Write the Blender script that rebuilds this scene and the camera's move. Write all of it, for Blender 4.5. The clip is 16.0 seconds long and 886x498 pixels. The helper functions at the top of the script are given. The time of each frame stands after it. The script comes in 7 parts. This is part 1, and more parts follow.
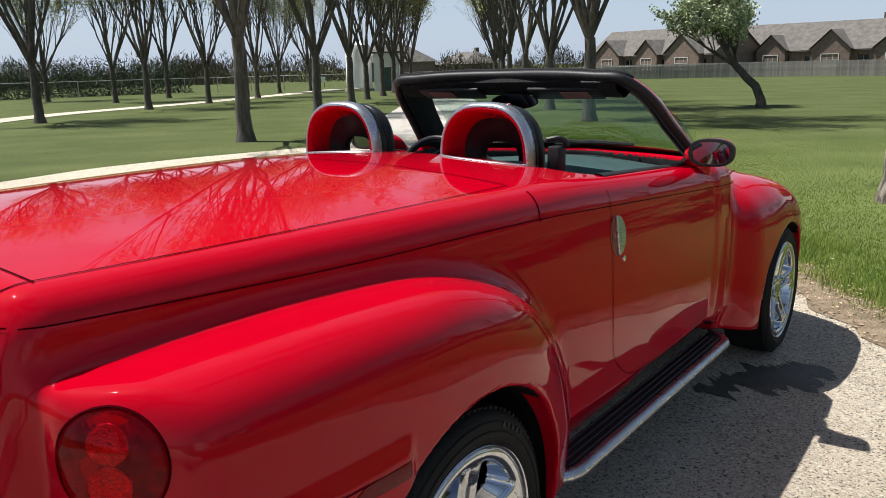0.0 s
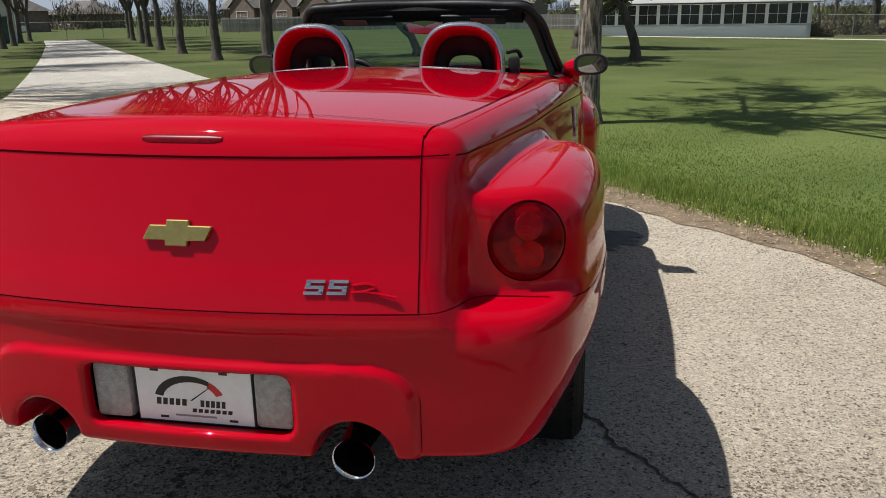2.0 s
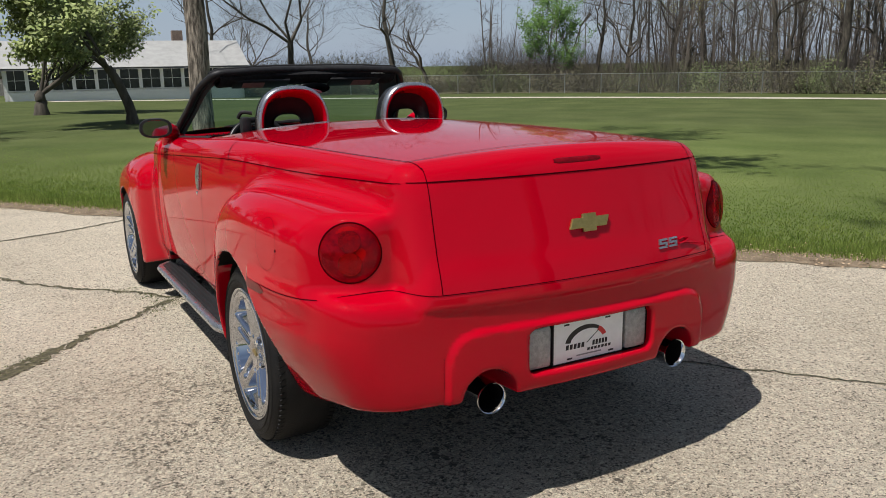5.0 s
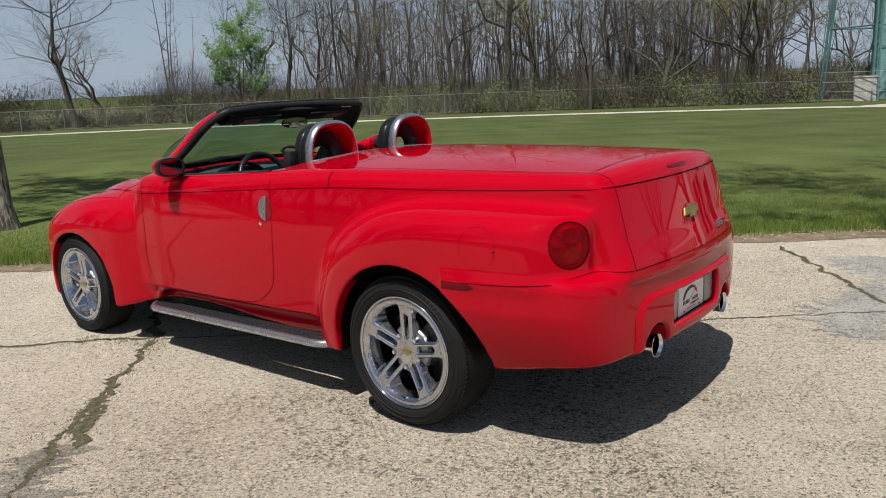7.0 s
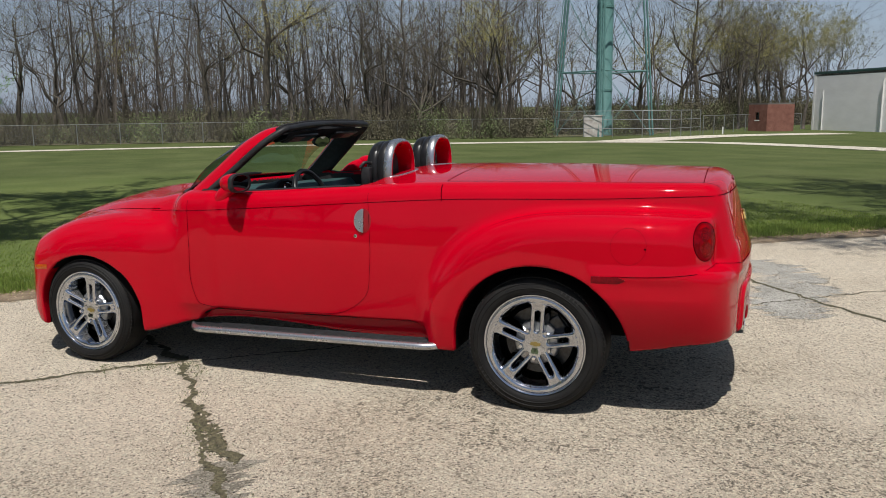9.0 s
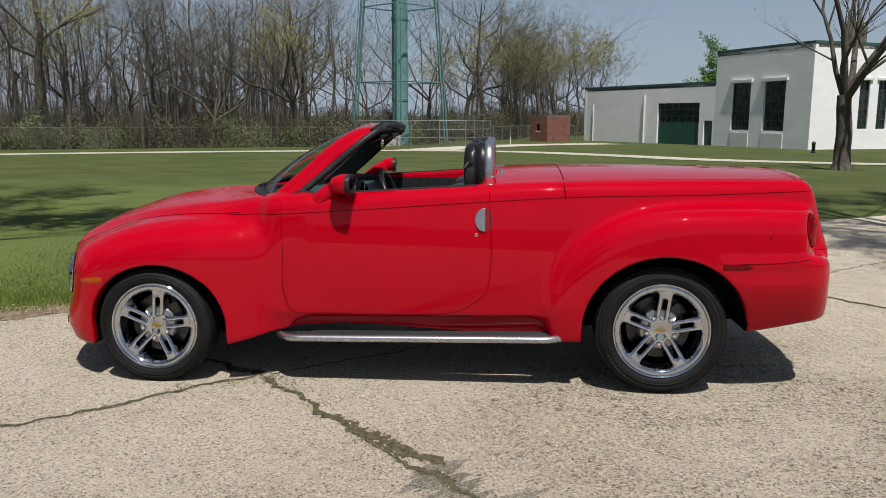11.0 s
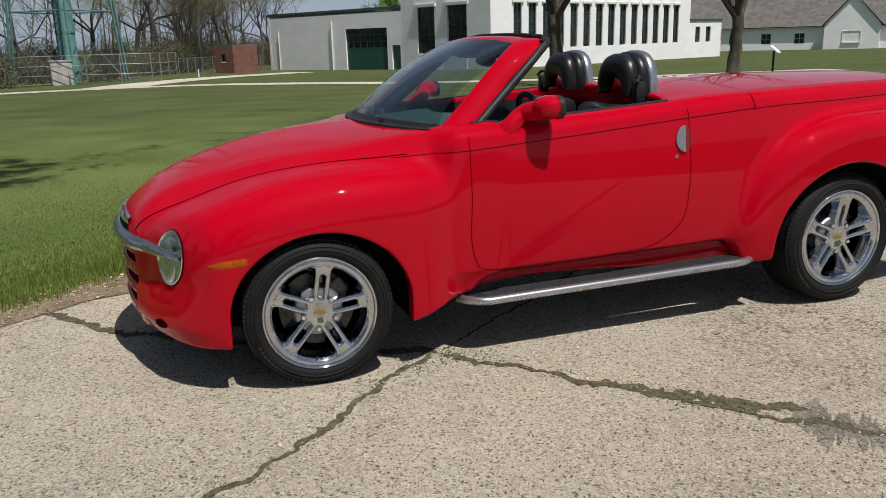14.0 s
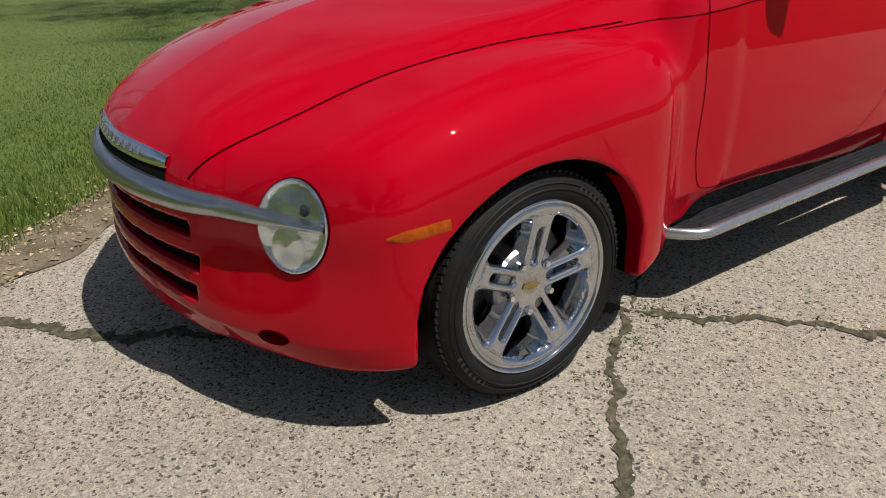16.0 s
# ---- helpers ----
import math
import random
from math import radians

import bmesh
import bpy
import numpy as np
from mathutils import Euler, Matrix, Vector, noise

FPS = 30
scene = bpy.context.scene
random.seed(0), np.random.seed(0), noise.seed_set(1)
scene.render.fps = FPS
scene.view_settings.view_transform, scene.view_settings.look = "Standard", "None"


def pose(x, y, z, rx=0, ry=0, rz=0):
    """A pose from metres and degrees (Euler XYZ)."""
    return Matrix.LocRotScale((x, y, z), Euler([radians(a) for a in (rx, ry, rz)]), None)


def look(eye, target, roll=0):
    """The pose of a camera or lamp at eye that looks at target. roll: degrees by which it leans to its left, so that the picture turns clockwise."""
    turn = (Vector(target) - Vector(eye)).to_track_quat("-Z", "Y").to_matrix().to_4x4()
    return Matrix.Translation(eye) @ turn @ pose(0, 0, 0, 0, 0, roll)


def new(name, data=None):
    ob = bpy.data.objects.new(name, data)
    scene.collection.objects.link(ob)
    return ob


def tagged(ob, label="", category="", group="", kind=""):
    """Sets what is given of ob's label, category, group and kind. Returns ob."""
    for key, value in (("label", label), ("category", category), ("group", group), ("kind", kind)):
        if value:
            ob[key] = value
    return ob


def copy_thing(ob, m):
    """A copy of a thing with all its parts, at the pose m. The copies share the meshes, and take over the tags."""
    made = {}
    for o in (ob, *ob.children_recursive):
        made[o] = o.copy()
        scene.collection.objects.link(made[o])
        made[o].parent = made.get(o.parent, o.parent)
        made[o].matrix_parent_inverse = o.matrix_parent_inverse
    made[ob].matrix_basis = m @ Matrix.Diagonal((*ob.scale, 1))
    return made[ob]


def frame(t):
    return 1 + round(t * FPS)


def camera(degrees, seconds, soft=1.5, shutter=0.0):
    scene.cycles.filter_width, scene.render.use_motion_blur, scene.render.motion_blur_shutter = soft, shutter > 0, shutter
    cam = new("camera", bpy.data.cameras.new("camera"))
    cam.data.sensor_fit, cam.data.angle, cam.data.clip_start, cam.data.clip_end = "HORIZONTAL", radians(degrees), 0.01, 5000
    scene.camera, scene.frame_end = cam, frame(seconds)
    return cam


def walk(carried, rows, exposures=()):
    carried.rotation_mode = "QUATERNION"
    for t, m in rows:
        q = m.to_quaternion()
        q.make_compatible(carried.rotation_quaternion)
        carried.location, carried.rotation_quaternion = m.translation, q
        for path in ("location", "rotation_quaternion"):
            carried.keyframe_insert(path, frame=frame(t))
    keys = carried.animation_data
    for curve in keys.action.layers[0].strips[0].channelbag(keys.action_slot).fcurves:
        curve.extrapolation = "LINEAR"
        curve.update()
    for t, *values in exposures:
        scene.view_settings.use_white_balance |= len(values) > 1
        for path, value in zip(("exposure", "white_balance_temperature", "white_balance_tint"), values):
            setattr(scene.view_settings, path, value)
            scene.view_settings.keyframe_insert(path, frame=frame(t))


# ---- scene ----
cam = camera(57.7, 16.0, soft=0.9)
PATH = [
    (0, (1.942, -1.462, 1.552), (0.791, 0.113, 1.109), -1.5),
    (0.5, (1.839, -1.837, 1.569), (0.865, -0.159, 1.084), -2.3),
    (1, (1.586, -2.139, 1.514), (0.801, -0.375, 0.994), -2.1),
    (1.5, (1.299, -2.449, 1.483), (0.717, -0.615, 0.938), -1.8),
    (2, (0.95, -2.678, 1.47), (0.592, -0.794, 0.903), -0.9),
    (2.5, (0.546, -2.886, 1.469), (0.413, -0.979, 0.881), -0.6),
    (3, (0.12, -3.058, 1.472), (0.228, -1.15, 0.882), -0.3),
    (3.5, (-0.298, -3.114, 1.448), (0.004, -1.222, 0.874), -0.5),
    (4, (-0.765, -3.196, 1.482), (-0.236, -1.345, 0.939), -0.3),
    (4.5, (-1.239, -3.169, 1.497), (-0.498, -1.378, 1.004), -0.7),
    (5, (-1.741, -3.133, 1.513), (-0.8, -1.425, 1.068), -1.0),
    (7.5, (-3.987, -2.104, 1.619), (-2.357, -1.016, 1.217), -2.1),
    (8, (-4.306, -1.75, 1.617), (-2.589, -0.8, 1.23), -1.6),
    (8.5, (-4.657, -1.394, 1.626), (-2.867, -0.58, 1.258), -1.3),
    (9, (-4.92, -0.958, 1.609), (-3.071, -0.28, 1.262), -0.7),
    (11.5, (-5.444, 1.347, 1.572), (-3.474, 1.362, 1.23), -0.0),
    (12, (-5.373, 1.793, 1.569), (-3.41, 1.671, 1.206), -0.3),
    (12.5, (-5.196, 2.272, 1.546), (-3.25, 2.016, 1.161), -0.7),
    (13, (-4.993, 2.716, 1.534), (-3.075, 2.331, 1.118), -1.1),
    (13.5, (-4.684, 3.122, 1.513), (-2.803, 2.616, 1.059), -1.4),
    (14, (-4.362, 3.507, 1.505), (-2.527, 2.89, 1.003), -1.6),
    (14.5, (-3.933, 3.779, 1.479), (-2.156, 3.057, 0.911), -1.7),
    (15, (-3.495, 4.031, 1.472), (-1.789, 3.209, 0.829), -1.4),
    (15.5, (-2.984, 4.171, 1.422), (-1.371, 3.238, 0.696), -1.3),
    (16, (-2.455, 4.311, 1.371), (-0.962, 3.264, 0.552), -1.5),
]
walk(cam, [(t, look(eye, target, roll)) for t, eye, target, roll in PATH],
     [(0, 0.72), (0.5, 0.58), (1.0, 0.46), (1.5, 0.36), (2.5, 0.27), (5.0, 0.22), (9.0, 0.15), (12.5, 0.06), (14.5, 0.05), (16.0, 0.06)])

# ---- world, sun ----
world = bpy.data.worlds.new("world")
scene.world = world
world.use_nodes = True
wn, wl = world.node_tree.nodes, world.node_tree.links
wn.clear()
SUN_TO = Vector((-0.46, -0.13, 1.0)).normalized()
sky = wn.new("ShaderNodeTexSky")
sky.sky_type = "NISHITA"
sky.sun_disc = False
sky.sun_elevation = math.asin(SUN_TO.z)
sky.sun_rotation = math.atan2(SUN_TO.x, SUN_TO.y)
sky.air_density, sky.dust_density, sky.ozone_density = 1.0, 1.2, 1.2
wco = wn.new("ShaderNodeTexCoord")
wmap = wn.new("ShaderNodeMapping")
wmap.inputs["Scale"].default_value = (1.6, 1.6, 5.0)
wnz = wn.new("ShaderNodeTexNoise")
wnz.inputs["Scale"].default_value = 1.7
wnz.inputs["Detail"].default_value = 7
wnz.inputs["Roughness"].default_value = 0.62
wrp = wn.new("ShaderNodeMapRange")
wrp.inputs["From Min"].default_value, wrp.inputs["From Max"].default_value = 0.40, 0.70
wrp.inputs["To Min"].default_value, wrp.inputs["To Max"].default_value = 0.02, 0.36
wsp = wn.new("ShaderNodeSeparateXYZ")
whz = wn.new("ShaderNodeMapRange")
whz.inputs["From Min"].default_value, whz.inputs["From Max"].default_value = 0.0, 0.40
whz.inputs["To Min"].default_value, whz.inputs["To Max"].default_value = 0.60, 0.0
wmm = wn.new("ShaderNodeMath")
wmm.operation = "MAXIMUM"
wmx = wn.new("ShaderNodeMix")
wmx.data_type = "RGBA"
wmx.inputs["B"].default_value = (8.2, 10.1, 13.2, 1)
wbg = wn.new("ShaderNodeBackground")
wbg.inputs["Strength"].default_value = 0.050
wout = wn.new("ShaderNodeOutputWorld")
wl.new(wco.outputs["Generated"], wmap.inputs["Vector"])
wl.new(wmap.outputs["Vector"], wnz.inputs["Vector"])
wl.new(wnz.outputs["Fac"], wrp.inputs["Value"])
wl.new(wco.outputs["Generated"], wsp.inputs["Vector"])
wl.new(wsp.outputs["Z"], whz.inputs["Value"])
wl.new(wrp.outputs["Result"], wmm.inputs[0])
wl.new(whz.outputs["Result"], wmm.inputs[1])
wl.new(wmm.outputs["Value"], wmx.inputs["Factor"])
wl.new(sky.outputs["Color"], wmx.inputs["A"])
wl.new(wmx.outputs["Result"], wbg.inputs["Color"])
wl.new(wbg.outputs["Background"], wout.inputs["Surface"])

sun = new("sun", bpy.data.lights.new("sun", "SUN"))
sun.data.energy, sun.data.angle, sun.data.color = 5.0, radians(0.55), (1.0, 0.965, 0.915)
sun.rotation_mode = "QUATERNION"
sun.rotation_quaternion = (-SUN_TO).to_track_quat("-Z", "Y")


# ---- materials ----
def mat(name, c1, c2=None, scale=8.0, rough=0.6, metal=0.0, bump=0.0, bscale=40.0, coat=0.0, rvar=0.0, ramp=(0.35, 0.65),
        fine=None, spec=0.5, trans=0.0, ior=1.45, alpha=1.0, detail=6, stretch=None, rand=0.0, island=False):
    """A Principled material: two colours mixed by noise at two scales, with bump and uneven roughness."""
    m = bpy.data.materials.new(name)
    m.use_nodes = True
    n, l = m.node_tree.nodes, m.node_tree.links
    b = n["Principled BSDF"]
    b.inputs["Roughness"].default_value, b.inputs["Metallic"].default_value = rough, metal
    b.inputs["Base Color"].default_value = (*c1, 1)
    b.inputs["Coat Weight"].default_value, b.inputs["Coat Roughness"].default_value, b.inputs["Coat IOR"].default_value = coat, 0.02, 1.30
    b.inputs["Specular IOR Level"].default_value = spec
    b.inputs["Transmission Weight"].default_value, b.inputs["IOR"].default_value, b.inputs["Alpha"].default_value = trans, ior, alpha
    tc = n.new("ShaderNodeTexCoord")
    vec = tc.outputs["Object"]
    if stretch:
        mp = n.new("ShaderNodeMapping")
        mp.inputs["Scale"].default_value = stretch
        l.new(vec, mp.inputs["Vector"])
        vec = mp.outputs["Vector"]
    col = None
    if c2:
        nz = n.new("ShaderNodeTexNoise")
        nz.inputs["Scale"].default_value, nz.inputs["Detail"].default_value, nz.inputs["Roughness"].default_value = scale, detail, 0.6
        l.new(vec, nz.inputs["Vector"])
        rp = n.new("ShaderNodeValToRGB")
        rp.color_ramp.elements[0].position, rp.color_ramp.elements[1].position = ramp
        rp.color_ramp.elements[0].color, rp.color_ramp.elements[1].color = (*c1, 1), (*c2, 1)
        l.new(nz.outputs["Fac"], rp.inputs["Fac"])
        col = rp.outputs["Color"]
        if fine:
            nf = n.new("ShaderNodeTexNoise")
            nf.inputs["Scale"].default_value, nf.inputs["Detail"].default_value = fine[0], 3
            l.new(vec, nf.inputs["Vector"])
            mx = n.new("ShaderNodeMix")
            mx.data_type, mx.blend_type = "RGBA", "OVERLAY"
            mx.inputs["Factor"].default_value = fine[1]
            l.new(col, mx.inputs["A"])
            l.new(nf.outputs["Color"], mx.inputs["B"])
            sat = n.new("ShaderNodeHueSaturation")
            bw = n.new("ShaderNodeRGBToBW")
            l.new(nf.outputs["Color"], bw.inputs["Color"])
            l.new(bw.outputs["Val"], mx.inputs["B"])
            l.new(mx.outputs["Result"], sat.inputs["Color"])
            col = sat.outputs["Color"]
        if rvar:
            mr = n.new("ShaderNodeMapRange")
            mr.inputs["To Min"].default_value, mr.inputs["To Max"].default_value = rough - rvar, rough + rvar
            l.new(nz.outputs["Fac"], mr.inputs["Value"])
            l.new(mr.outputs["Result"], b.inputs["Roughness"])
    if rand:
        hs = n.new("ShaderNodeHueSaturation")
        src = n.new("ShaderNodeNewGeometry").outputs["Random Per Island"] if island else n.new("ShaderNodeObjectInfo").outputs["Random"]
        mr2 = n.new("ShaderNodeMapRange")
        mr2.inputs["To Min"].default_value, mr2.inputs["To Max"].default_value = 1 - rand, 1 + rand
        l.new(src, mr2.inputs["Value"])
        l.new(mr2.outputs["Result"], hs.inputs["Value"])
        if col:
            l.new(col, hs.inputs["Color"])
        else:
            hs.inputs["Color"].default_value = (*c1, 1)
        col = hs.outputs["Color"]
    if col:
        l.new(col, b.inputs["Base Color"])
    if bump:
        nb = n.new("ShaderNodeTexNoise")
        nb.inputs["Scale"].default_value, nb.inputs["Detail"].default_value = bscale, 5
        l.new(vec, nb.inputs["Vector"])
        bp = n.new("ShaderNodeBump")
        bp.inputs["Strength"].default_value, bp.inputs["Distance"].default_value = min(1.0, bump), 0.02
        l.new(nb.outputs["Fac"], bp.inputs["Height"])
        l.new(bp.outputs["Normal"], b.inputs["Normal"])
    return m


RED = mat("red_paint", (0.400, 0.0003, 0.0105), (0.375, 0.0003, 0.0095), 3.0, 0.55, 0.0, coat=1.0, spec=0.0)
GAP = mat("panel_gap_black", (0.036, 0.001, 0.003), None, rough=0.9, spec=0.0)
BLACK = mat("black_plastic", (0.012, 0.012, 0.013), (0.022, 0.022, 0.024), 30, 0.5, bump=0.05, bscale=300, rvar=0.1, spec=0.3)
CLOTH = mat("black_canvas", (0.010, 0.010, 0.011), (0.02, 0.02, 0.022), 60, 0.85, bump=0.12, bscale=500, spec=0.2)
LEATHER = mat("black_leather", (0.008, 0.008, 0.009), (0.014, 0.014, 0.015), 20, 0.33, bump=0.04, bscale=260, rvar=0.08, spec=0.35)
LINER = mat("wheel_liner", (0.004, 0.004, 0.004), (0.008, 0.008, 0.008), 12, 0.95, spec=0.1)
TYRE = mat("tyre_rubber", (0.0065, 0.0065, 0.007), (0.011, 0.0105, 0.010), 14, 0.66, bump=0.2, bscale=160, rvar=0.12, spec=0.25)
CHROME = mat("chrome", (0.78, 0.79, 0.80), (0.70, 0.71, 0.73), 9, 0.06, 1.0, rvar=0.03)
WHEELCHROME = mat("wheel_chrome", (0.56, 0.585, 0.63), (0.48, 0.50, 0.545), 9, 0.05, 1.0, rvar=0.03)
DULLMET = mat("brushed_cap_metal", (0.55, 0.54, 0.50), (0.42, 0.41, 0.38), 40, 0.32, 1.0, rvar=0.08)
SILVER = mat("satin_silver", (0.50, 0.51, 0.53), (0.42, 0.43, 0.45), 20, 0.28, 0.9, rvar=0.06)
BARMETAL = mat("nose_bar_metal", (0.44, 0.46, 0.49), (0.37, 0.39, 0.42), 14, 0.24, 0.95, rvar=0.05)
GOLD = mat("gold_emblem", (0.42, 0.33, 0.12), (0.33, 0.26, 0.09), 60, 0.34, 0.85, rvar=0.1)
REDLENS = mat("red_lens", (0.28, 0.002, 0.030), (0.14, 0.001, 0.016), 34, 0.25, coat=0.5, ramp=(0.4, 0.6), spec=0.1)
REDFLASH = mat("red_reflector_bowl", (0.70, 0.02, 0.06), (0.34, 0.006, 0.02), 90, 0.16, 0.85, bump=0.35, bscale=240)
DARKLENS = mat("dark_red_lens", (0.17, 0.001, 0.006), (0.10, 0.001, 0.004), 60, 0.3, coat=0.4, spec=0.1)
CLEARLENS = mat("frosted_lens", (0.42, 0.42, 0.40), (0.30, 0.30, 0.29), 60, 0.2, coat=1.0, bump=0.5, bscale=220)
AMBER = mat("amber_lens", (0.42, 0.080, 0.003), (0.30, 0.045, 0.002), 60, 0.2, coat=0.4, spec=0.2)
WHITE = mat("plate_white", (0.80, 0.80, 0.79), (0.74, 0.74, 0.73), 30, 0.35)
PRINT = mat("print_black", (0.01, 0.01, 0.01), None, rough=0.5)
PRINTRED = mat("print_red", (0.55, 0.03, 0.03), None, rough=0.5)
MIRROR = mat("mirror_glass", (0.24, 0.25, 0.26), None, rough=0.01, metal=1.0)
HUBMETAL = mat("hub_metal", (0.42, 0.43, 0.44), (0.30, 0.30, 0.31), 30, 0.30, 0.9, rvar=0.08)
BRAKE = mat("brake_metal", (0.10, 0.10, 0.10), (0.05, 0.045, 0.04), 30, 0.4, 0.8, rvar=0.1)



def pane(name, tint, gloss=1.0, rough=0.0):
    """Thin window glass: clear straight through, with a mirror film by Fresnel."""
    m = bpy.data.materials.new(name)
    m.use_nodes = True
    n, l = m.node_tree.nodes, m.node_tree.links
    n.remove(n["Principled BSDF"])
    tr, gl, mx, fr = n.new("ShaderNodeBsdfTransparent"), n.new("ShaderNodeBsdfGlossy"), n.new("ShaderNodeMixShader"), n.new("ShaderNodeLayerWeight")
    tr.inputs["Color"].default_value, gl.inputs["Roughness"].default_value, fr.inputs["Blend"].default_value = (*tint, 1), rough, 0.5
    pw, mu = n.new("ShaderNodeMath"), n.new("ShaderNodeMath")
    pw.operation, mu.operation = "POWER", "MULTIPLY_ADD"
    pw.inputs[1].default_value, mu.inputs[1].default_value, mu.inputs[2].default_value = 4.0, 0.9 * gloss, 0.06 * gloss
    l.new(fr.outputs["Facing"], pw.inputs[0])
    l.new(pw.outputs["Value"], mu.inputs[0])
    l.new(mu.outputs["Value"], mx.inputs["Fac"])
    l.new(tr.outputs["BSDF"], mx.inputs[1])
    l.new(gl.outputs["BSDF"], mx.inputs[2])
    l.new(mx.outputs["Shader"], n["Material Output"].inputs["Surface"])
    return m


GLASS = pane("windscreen_glass", (0.56, 0.69, 0.65), 1.15)
REDGLASS = pane("red_lamp_glass", (0.80, 0.03, 0.16), 0.28)


# ---- mesh helpers ----
class M:
    """Vertices and faces of one mesh."""

    def __init__(self):
        self.v, self.f = [], []

    def add(self, verts, faces):
        o = len(self.v)
        self.v.extend(verts)
        self.f.extend([tuple(i + o for i in f) for f in faces])

    def box(self, c, s, m=None):
        x, y, z = (k / 2 for k in s)
        vs = [Vector((i * x, j * y, k * z)) for i in (-1, 1) for j in (-1, 1) for k in (-1, 1)]
        if m:
            vs = [m @ q for q in vs]
        vs = [tuple(q + Vector(c)) for q in vs]
        self.add(vs, [(0, 1, 3, 2), (4, 6, 7, 5), (0, 4, 5, 1), (2, 3, 7, 6), (0, 2, 6, 4), (1, 5, 7, 3)])
        return self

    def beam(self, a, b, w, h=None):
        """A square bar from a to b."""
        return self.tube([a, b], [w * 0.707, w * 0.707], 4)

    def tube(self, pts, radii, n=8, caps=True):
        pts = [Vector(p) for p in pts]
        rings, up = [], None
        for i, p in enumerate(pts):
            d = (pts[min(i + 1, len(pts) - 1)] - pts[max(i - 1, 0)]).normalized()
            if up is None:
                up = d.orthogonal().normalized()
            u = (up - d * up.dot(d))
            u = u.normalized() if u.length > 1e-6 else d.orthogonal().normalized()
            up = u
            w = d.cross(u)
            rings.append([tuple(p + (u * math.cos(2 * math.pi * k / n + math.pi / n) + w * math.sin(2 * math.pi * k / n + math.pi / n)) * radii[i]) for k in range(n)])
        vs = [q for r in rings for q in r]
        fs = [(i * n + k, i * n + (k + 1) % n, (i + 1) * n + (k + 1) % n, (i + 1) * n + k) for i in range(len(pts) - 1) for k in range(n)]
        if caps:
            fs += [tuple(range(n - 1, -1, -1)), tuple((len(pts) - 1) * n + k for k in range(n))]
        self.add(vs, fs)
        return self

    def lathe(self, prof, m, n=48, closed=False, sq=1.0):
        """Turns (radius, height) pairs about the local z axis of m; sq below 1 squares the circle."""
        def pw(v):
            return math.copysign(abs(v) ** sq, v)

        vs = [tuple(m @ Vector((r * pw(math.cos(2 * math.pi * k / n)), r * pw(math.sin(2 * math.pi * k / n)), h))) for r, h in prof for k in range(n)]
        e = len(prof) if closed else len(prof) - 1
        fs = [(i * n + k, i * n + (k + 1) % n, ((i + 1) % len(prof)) * n + (k + 1) % n, ((i + 1) % len(prof)) * n + k) for i in range(e) for k in range(n)]
        self.add(vs, fs)
        return self

    def prism(self, outline, h, m):
        """Outline (x, y) in the plane of m, raised by h along its z."""
        n = len(outline)
        vs = [tuple(m @ Vector((x, y, k))) for k in (0, h) for x, y in outline]
        fs = [tuple(range(n - 1, -1, -1)), tuple(range(n, 2 * n))] + [(i, (i + 1) % n, n + (i + 1) % n, n + i) for i in range(n)]
        self.add(vs, fs)
        return self

    def sheet(self, rows):
        """A grid of points, row by row."""
        w = len(rows[0])
        vs = [tuple(p) for r in rows for p in r]
        fs = [(i * w + k, i * w + k + 1, (i + 1) * w + k + 1, (i + 1) * w + k) for i in range(len(rows) - 1) for k in range(w - 1)]
        self.add(vs, fs)
        return self


def part(name, m, material, parent=None, label="", smooth=False, bevel=0.0, angle=40, kind=""):
    """Links a mesh as one object under a thing or a part."""
    me = bpy.data.meshes.new(name)
    me.from_pydata(m.v, [], m.f)
    if bevel or smooth:
        bm = bmesh.new()
        bm.from_mesh(me)
        if bevel:
            bmesh.ops.remove_doubles(bm, verts=bm.verts, dist=1e-5)
            es = [e for e in bm.edges if len(e.link_faces) == 2 and e.calc_face_angle(0) > 0.5]
            bmesh.ops.bevel(bm, geom=es, offset=bevel, segments=2, affect="EDGES", profile=0.5)
        bmesh.ops.recalc_face_normals(bm, faces=bm.faces)
        if smooth:
            for f in bm.faces:
                f.smooth = True
            for e in bm.edges:
                if len(e.link_faces) == 2 and e.calc_face_angle(0) > radians(angle):
                    e.smooth = False
        bm.to_mesh(me)
        bm.free()
    me.materials.append(material)
    ob = new(name, me)
    if parent:
        ob.parent = parent
    if label:
        tagged(ob, label)
    if kind:
        tagged(ob, kind=kind)
    return ob


def thing(name, label, category, group="", m=None):
    ob = new(name)
    ob.empty_display_size = 0.2
    if m is not None:
        ob.matrix_basis = m
    return tagged(ob, label, category, group)


def curve(x, keys):
    """A smooth curve through (x, value) keys."""
    kx, kv = np.array([k[0] for k in keys], float), np.array([k[1] for k in keys], float)
    sl = np.gradient(kv, kx)
    i = np.clip(np.searchsorted(kx, x) - 1, 0, len(kx) - 2)
    h = kx[i + 1] - kx[i]
    t = np.clip((x - kx[i]) / h, 0, 1)
    return (kv[i] * (1 + 2 * t) * (1 - t) ** 2 + sl[i] * h * t * (1 - t) ** 2 + kv[i + 1] * t * t * (3 - 2 * t) + sl[i + 1] * h * t * t * (t - 1))


def smax(a, b, k):
    h = np.maximum(k - np.abs(a - b), 0) / k
    return np.maximum(a, b) + h * h * k / 4


def smin(a, b, k):
    return -smax(-a, -b, k)


